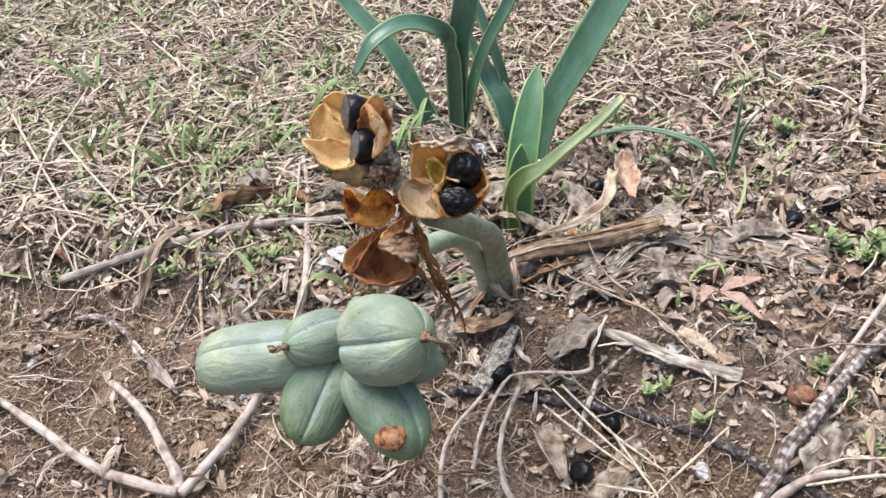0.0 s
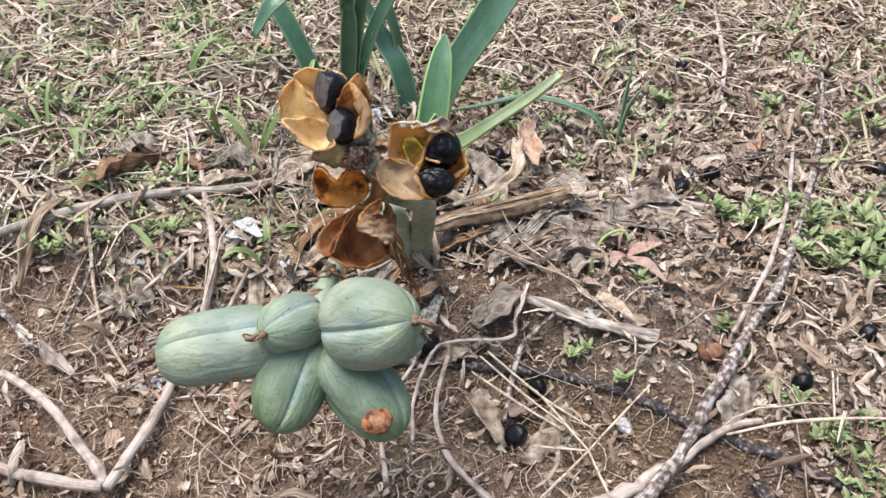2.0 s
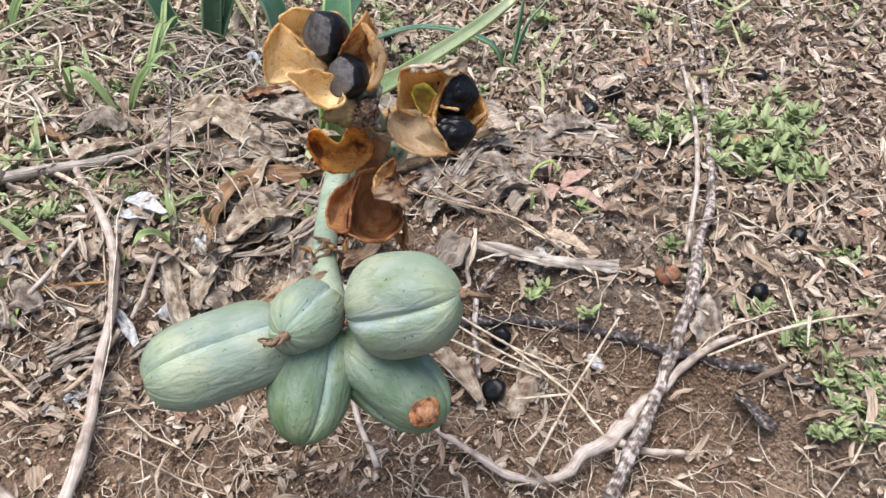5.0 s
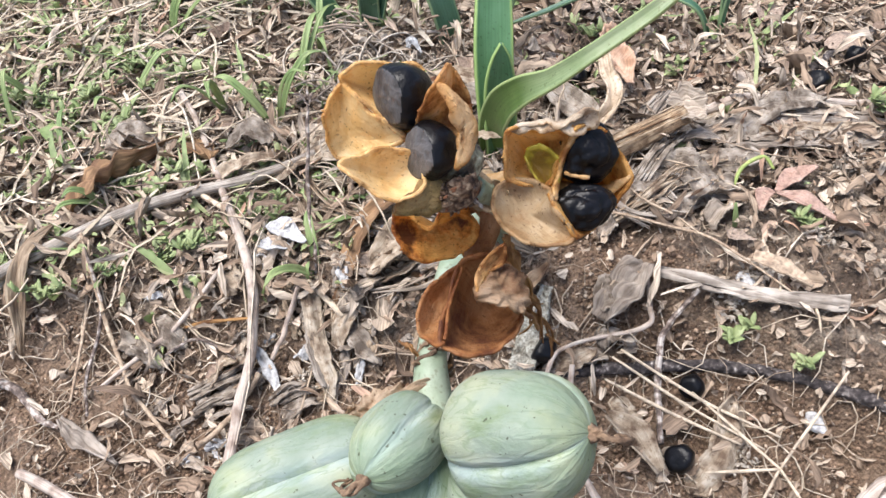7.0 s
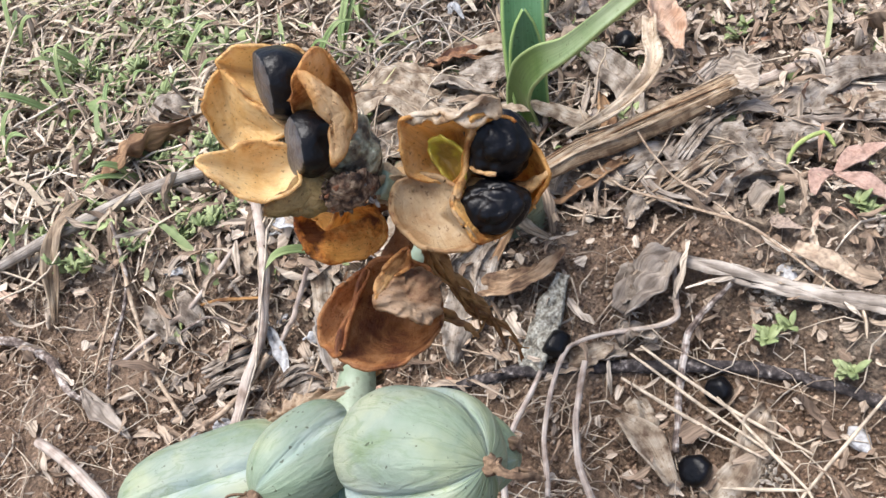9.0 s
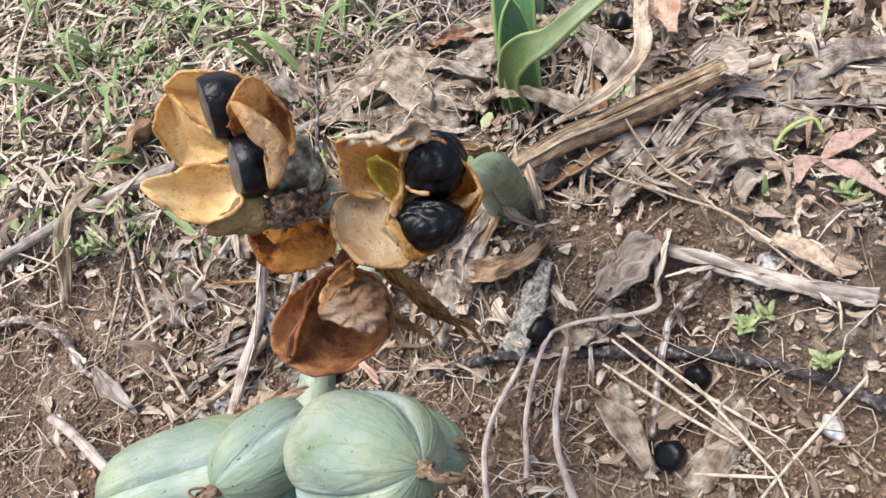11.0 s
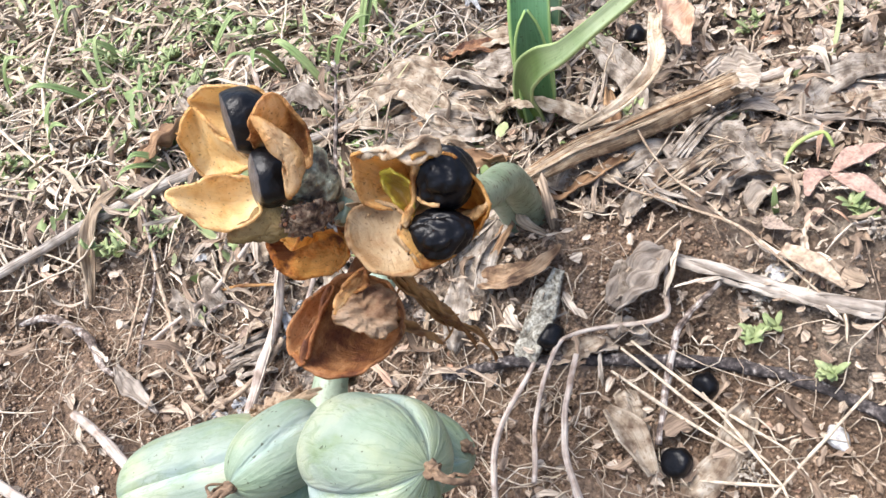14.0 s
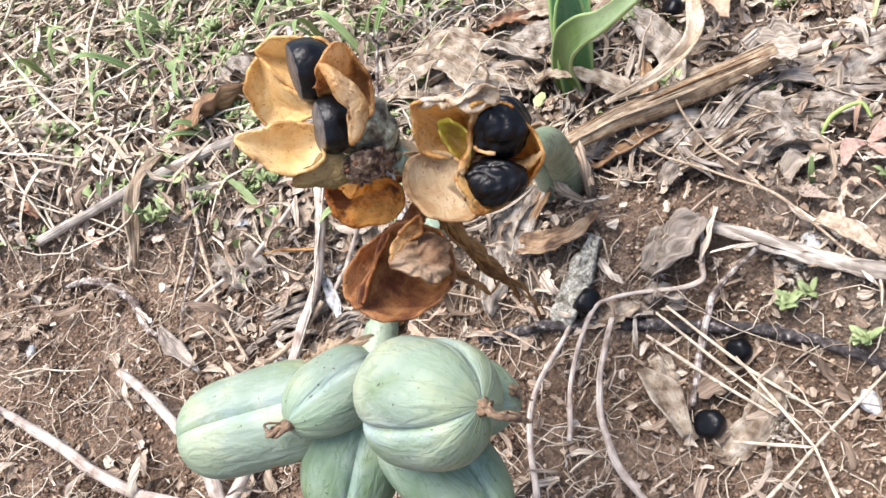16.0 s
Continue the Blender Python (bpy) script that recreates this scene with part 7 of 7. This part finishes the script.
for k, pts in enumerate(([(-0.2539, 0.4584), (-0.2723, 0.5821), (-0.2938, 0.7297)], [(-0.3387, 0.7155), (-0.2391, 0.5808), (-0.1397, 0.4705)], [(-0.3826, 0.7441), (-0.2961, 0.6175), (-0.2193, 0.5103)], [(-0.348, 0.9441), (-0.2461, 0.7914), (-0.149, 0.6661)], [(-0.1759, 0.4862), (-0.2063, 0.5908), (-0.2209, 0.707)])):
    stick("grass_stalk", pts, (0.004, 0.014, 0.008), (0.0011, 0.0010, 0.0007), STRAW, "long bleached grass stalk lying across the litter", "grass stalk", 0.08, 60 + k, 20)
stick("pale_twig", [(0.3518, 0.7315), (0.3214, 0.6507), (0.308, 0.6129), (0.2918, 0.5788)], (0.006, 0.012, 0.010, 0.004), (0.0016, 0.0018, 0.0017, 0.0014), BARK_PALE, "bent pale stalk among far litter", "twig", 0.08, 70)


def weed_plant(x, y, stems, height, leaf, seed, label):
    rng = np.random.default_rng(seed)
    ob = thing("weed_plant", label, "weed", tuple(up(x, y)), "low green weeds")
    for k in range(stems):
        a, ln = rng.uniform(0, 6.28), rng.uniform(0.3, 1) * height
        top = Vector((math.cos(a) * ln * 0.9, math.sin(a) * ln * 0.9, ln * rng.uniform(0.4, 0.9)))
        root = up(x, y, -0.001)
        tipp = root + top
        shapes = [tube([root, root + top * 0.5 + Vector((0, 0, 0.15 * ln)), tipp], (0.0006, 0.0005, 0.0004), 6, 4)]
        for i in range(13):
            at = root + top * (0.3 + 0.7 * i / 12)
            b = a + i * 2.4 + rng.normal(0, 0.5)
            l = leaf * rng.uniform(0.45, 1.15)
            d = Vector((math.cos(b), math.sin(b), 0.35 + 0.06 * i))
            shapes.append(strap([at, at + d * l * 0.5 + Vector((0, 0, l * 0.1)), at + d * l], (l * 0.2, l * 0.5, l * 0.5, l * 0.1), 0.0004, 5, 3, 0.2, (0, 0, 1)))
        part("shoot", join(*shapes), WEED, ob)
    return ob


for k, (x, y, n, h) in enumerate(((0.2931, 0.4171, 16, 0.024), (0.2642, 0.4346, 13, 0.022), (0.3255, 0.4204, 16, 0.024), (0.3037, 0.3848, 12, 0.022), (0.3455, 0.4355, 8, 0.020), (0.2427, 0.4436, 5, 0.018), (0.2873, 0.4476, 5, 0.016), (0.310, 0.400, 12, 0.022), (0.275, 0.405, 9, 0.02))):
    weed_plant(x, y, n, h, 0.0076, 60 + k, "dense low green weed with small oval leaves")
for k, (x, y, n, h) in enumerate(((0.2393, 0.2869, 5, 0.020), (0.2206, 0.2781, 5, 0.02), (0.217, 0.2913, 4, 0.018), (0.2318, 0.2619, 6, 0.022), (0.2182, 0.261, 4, 0.018), (0.2266, 0.2489, 5, 0.02), (0.1968, 0.2489, 4, 0.018), (0.2129, 0.243, 5, 0.02), (0.207, 0.2366, 5, 0.02), (0.2077, 0.3128, 4, 0.016), (0.2725, 0.3239, 5, 0.018), (0.2657, 0.2947, 3, 0.014), (0.2005, 0.3395, 2, 0.010), (0.1951, 0.3613, 2, 0.010), (0.1368, 0.348, 2, 0.010), (0.1224, 0.3677, 3, 0.012))):
    weed_plant(x, y, n, h * 0.8, 0.0052, 90 + k, "little green weed seedling on the soil")
for k, (x, y, n, h) in enumerate(((-0.0968, 0.472, 4, 0.012), (-0.0798, 0.4769, 5, 0.014), (-0.0641, 0.4851, 5, 0.014), (-0.0504, 0.488, 5, 0.014), (-0.2301, 0.4853, 3, 0.012), (0.172, 0.3982, 3, 0.012), (0.2427, 0.4436, 4, 0.014), (0.16, 0.5146, 3, 0.012), (0.0987, 0.5244, 4, 0.014), (-0.1174, 0.6143, 6, 0.02), (-0.0923, 0.603, 6, 0.02), (-0.141, 0.5994, 5, 0.02)), 40):
    weed_plant(x, y, n, h * 0.8, 0.0052, 90 + k, "little green weed seedling on the soil")
rng_weeds = np.random.default_rng(77)
for k in range(64):
    x, y = float(rng_weeds.normal(-0.10, 0.075)), float(rng_weeds.uniform(0.475, 0.80))
    if x > 0.0:
        x -= 0.15
    weed_plant(x, y, int(rng_weeds.integers(3, 7)), float(rng_weeds.uniform(0.008, 0.022)), float(rng_weeds.uniform(0.0035, 0.0070)), 700 + k, "little green weed among straw and dry leaves")
for k in range(26):
    x, y = float(rng_weeds.uniform(0.10, 0.44)), float(rng_weeds.uniform(0.46, 0.82))
    weed_plant(x, y, int(rng_weeds.integers(3, 6)), float(rng_weeds.uniform(0.010, 0.018)), float(rng_weeds.uniform(0.005, 0.0075)), 800 + k, "little green weed among straw and dry leaves")


def pale_tuft(x, y, r, seed):
    """A crumbly tuft of bleached plant fluff."""
    rng = np.random.default_rng(seed)
    shapes = []
    for k in range(46):
        d = Vector((float(rng.normal(0, 1)), float(rng.normal(0, 1)), abs(float(rng.normal(0, 0.6))))).normalized() * r * float(rng.uniform(0.1, 0.9))
        at = up(x + d.x, y + d.y, 0.0015 + d.z * 0.5)
        e = Vector(tuple(rng.normal(0, 1, 3))).normalized() * r * float(rng.uniform(0.2, 0.5))
        shapes.append(strap([at, at + e * 0.5 + Vector((0, 0, r * 0.08)), at + e], (r * 0.06, r * 0.22, r * 0.05), 0.0003, 6, 4, 0.6, (0, -0.3, 1), 60, 0.5, k))
    return solo("pale_tuft", join(*shapes), DRY_FLUFF, "crumbly tuft of bleached plant fluff on soil", "plant debris", "pale tufts")


for k, (x, y, r) in enumerate(((0.125, 0.3748, 0.0075), (0.1346, 0.3813, 0.0065), (0.1036, 0.3261, 0.0085), (0.1718, 0.3909, 0.007), (0.2034, 0.4216, 0.008), (0.021, 0.3795, 0.006), (-0.0481, 0.4079, 0.007), (0.1576, 0.4355, 0.006))):
    pale_tuft(x, y, r, 900 + k)
pale_tuft(*FLUFF, 0.010, 930)
for k, (x, y) in enumerate(SPROUTS):
    root = up(x, y, -0.001)
    solo("sprout", join(tube([root, root + Vector((0, 0, 0.006))], (0.0006, 0.0005), 6, 6), strap([root + Vector((-0.0030, 0, 0.006)), root + Vector((0, -0.0005, 0.0072)), root + Vector((0.0030, 0, 0.006))], (0.002, 0.0066, 0.002), 0.0004, 14, 7, 0.3, (0, -0.4, 1))), SPROUT_GREEN, "little round-leaved yellow-green seedling", "seedling", "round seedlings")
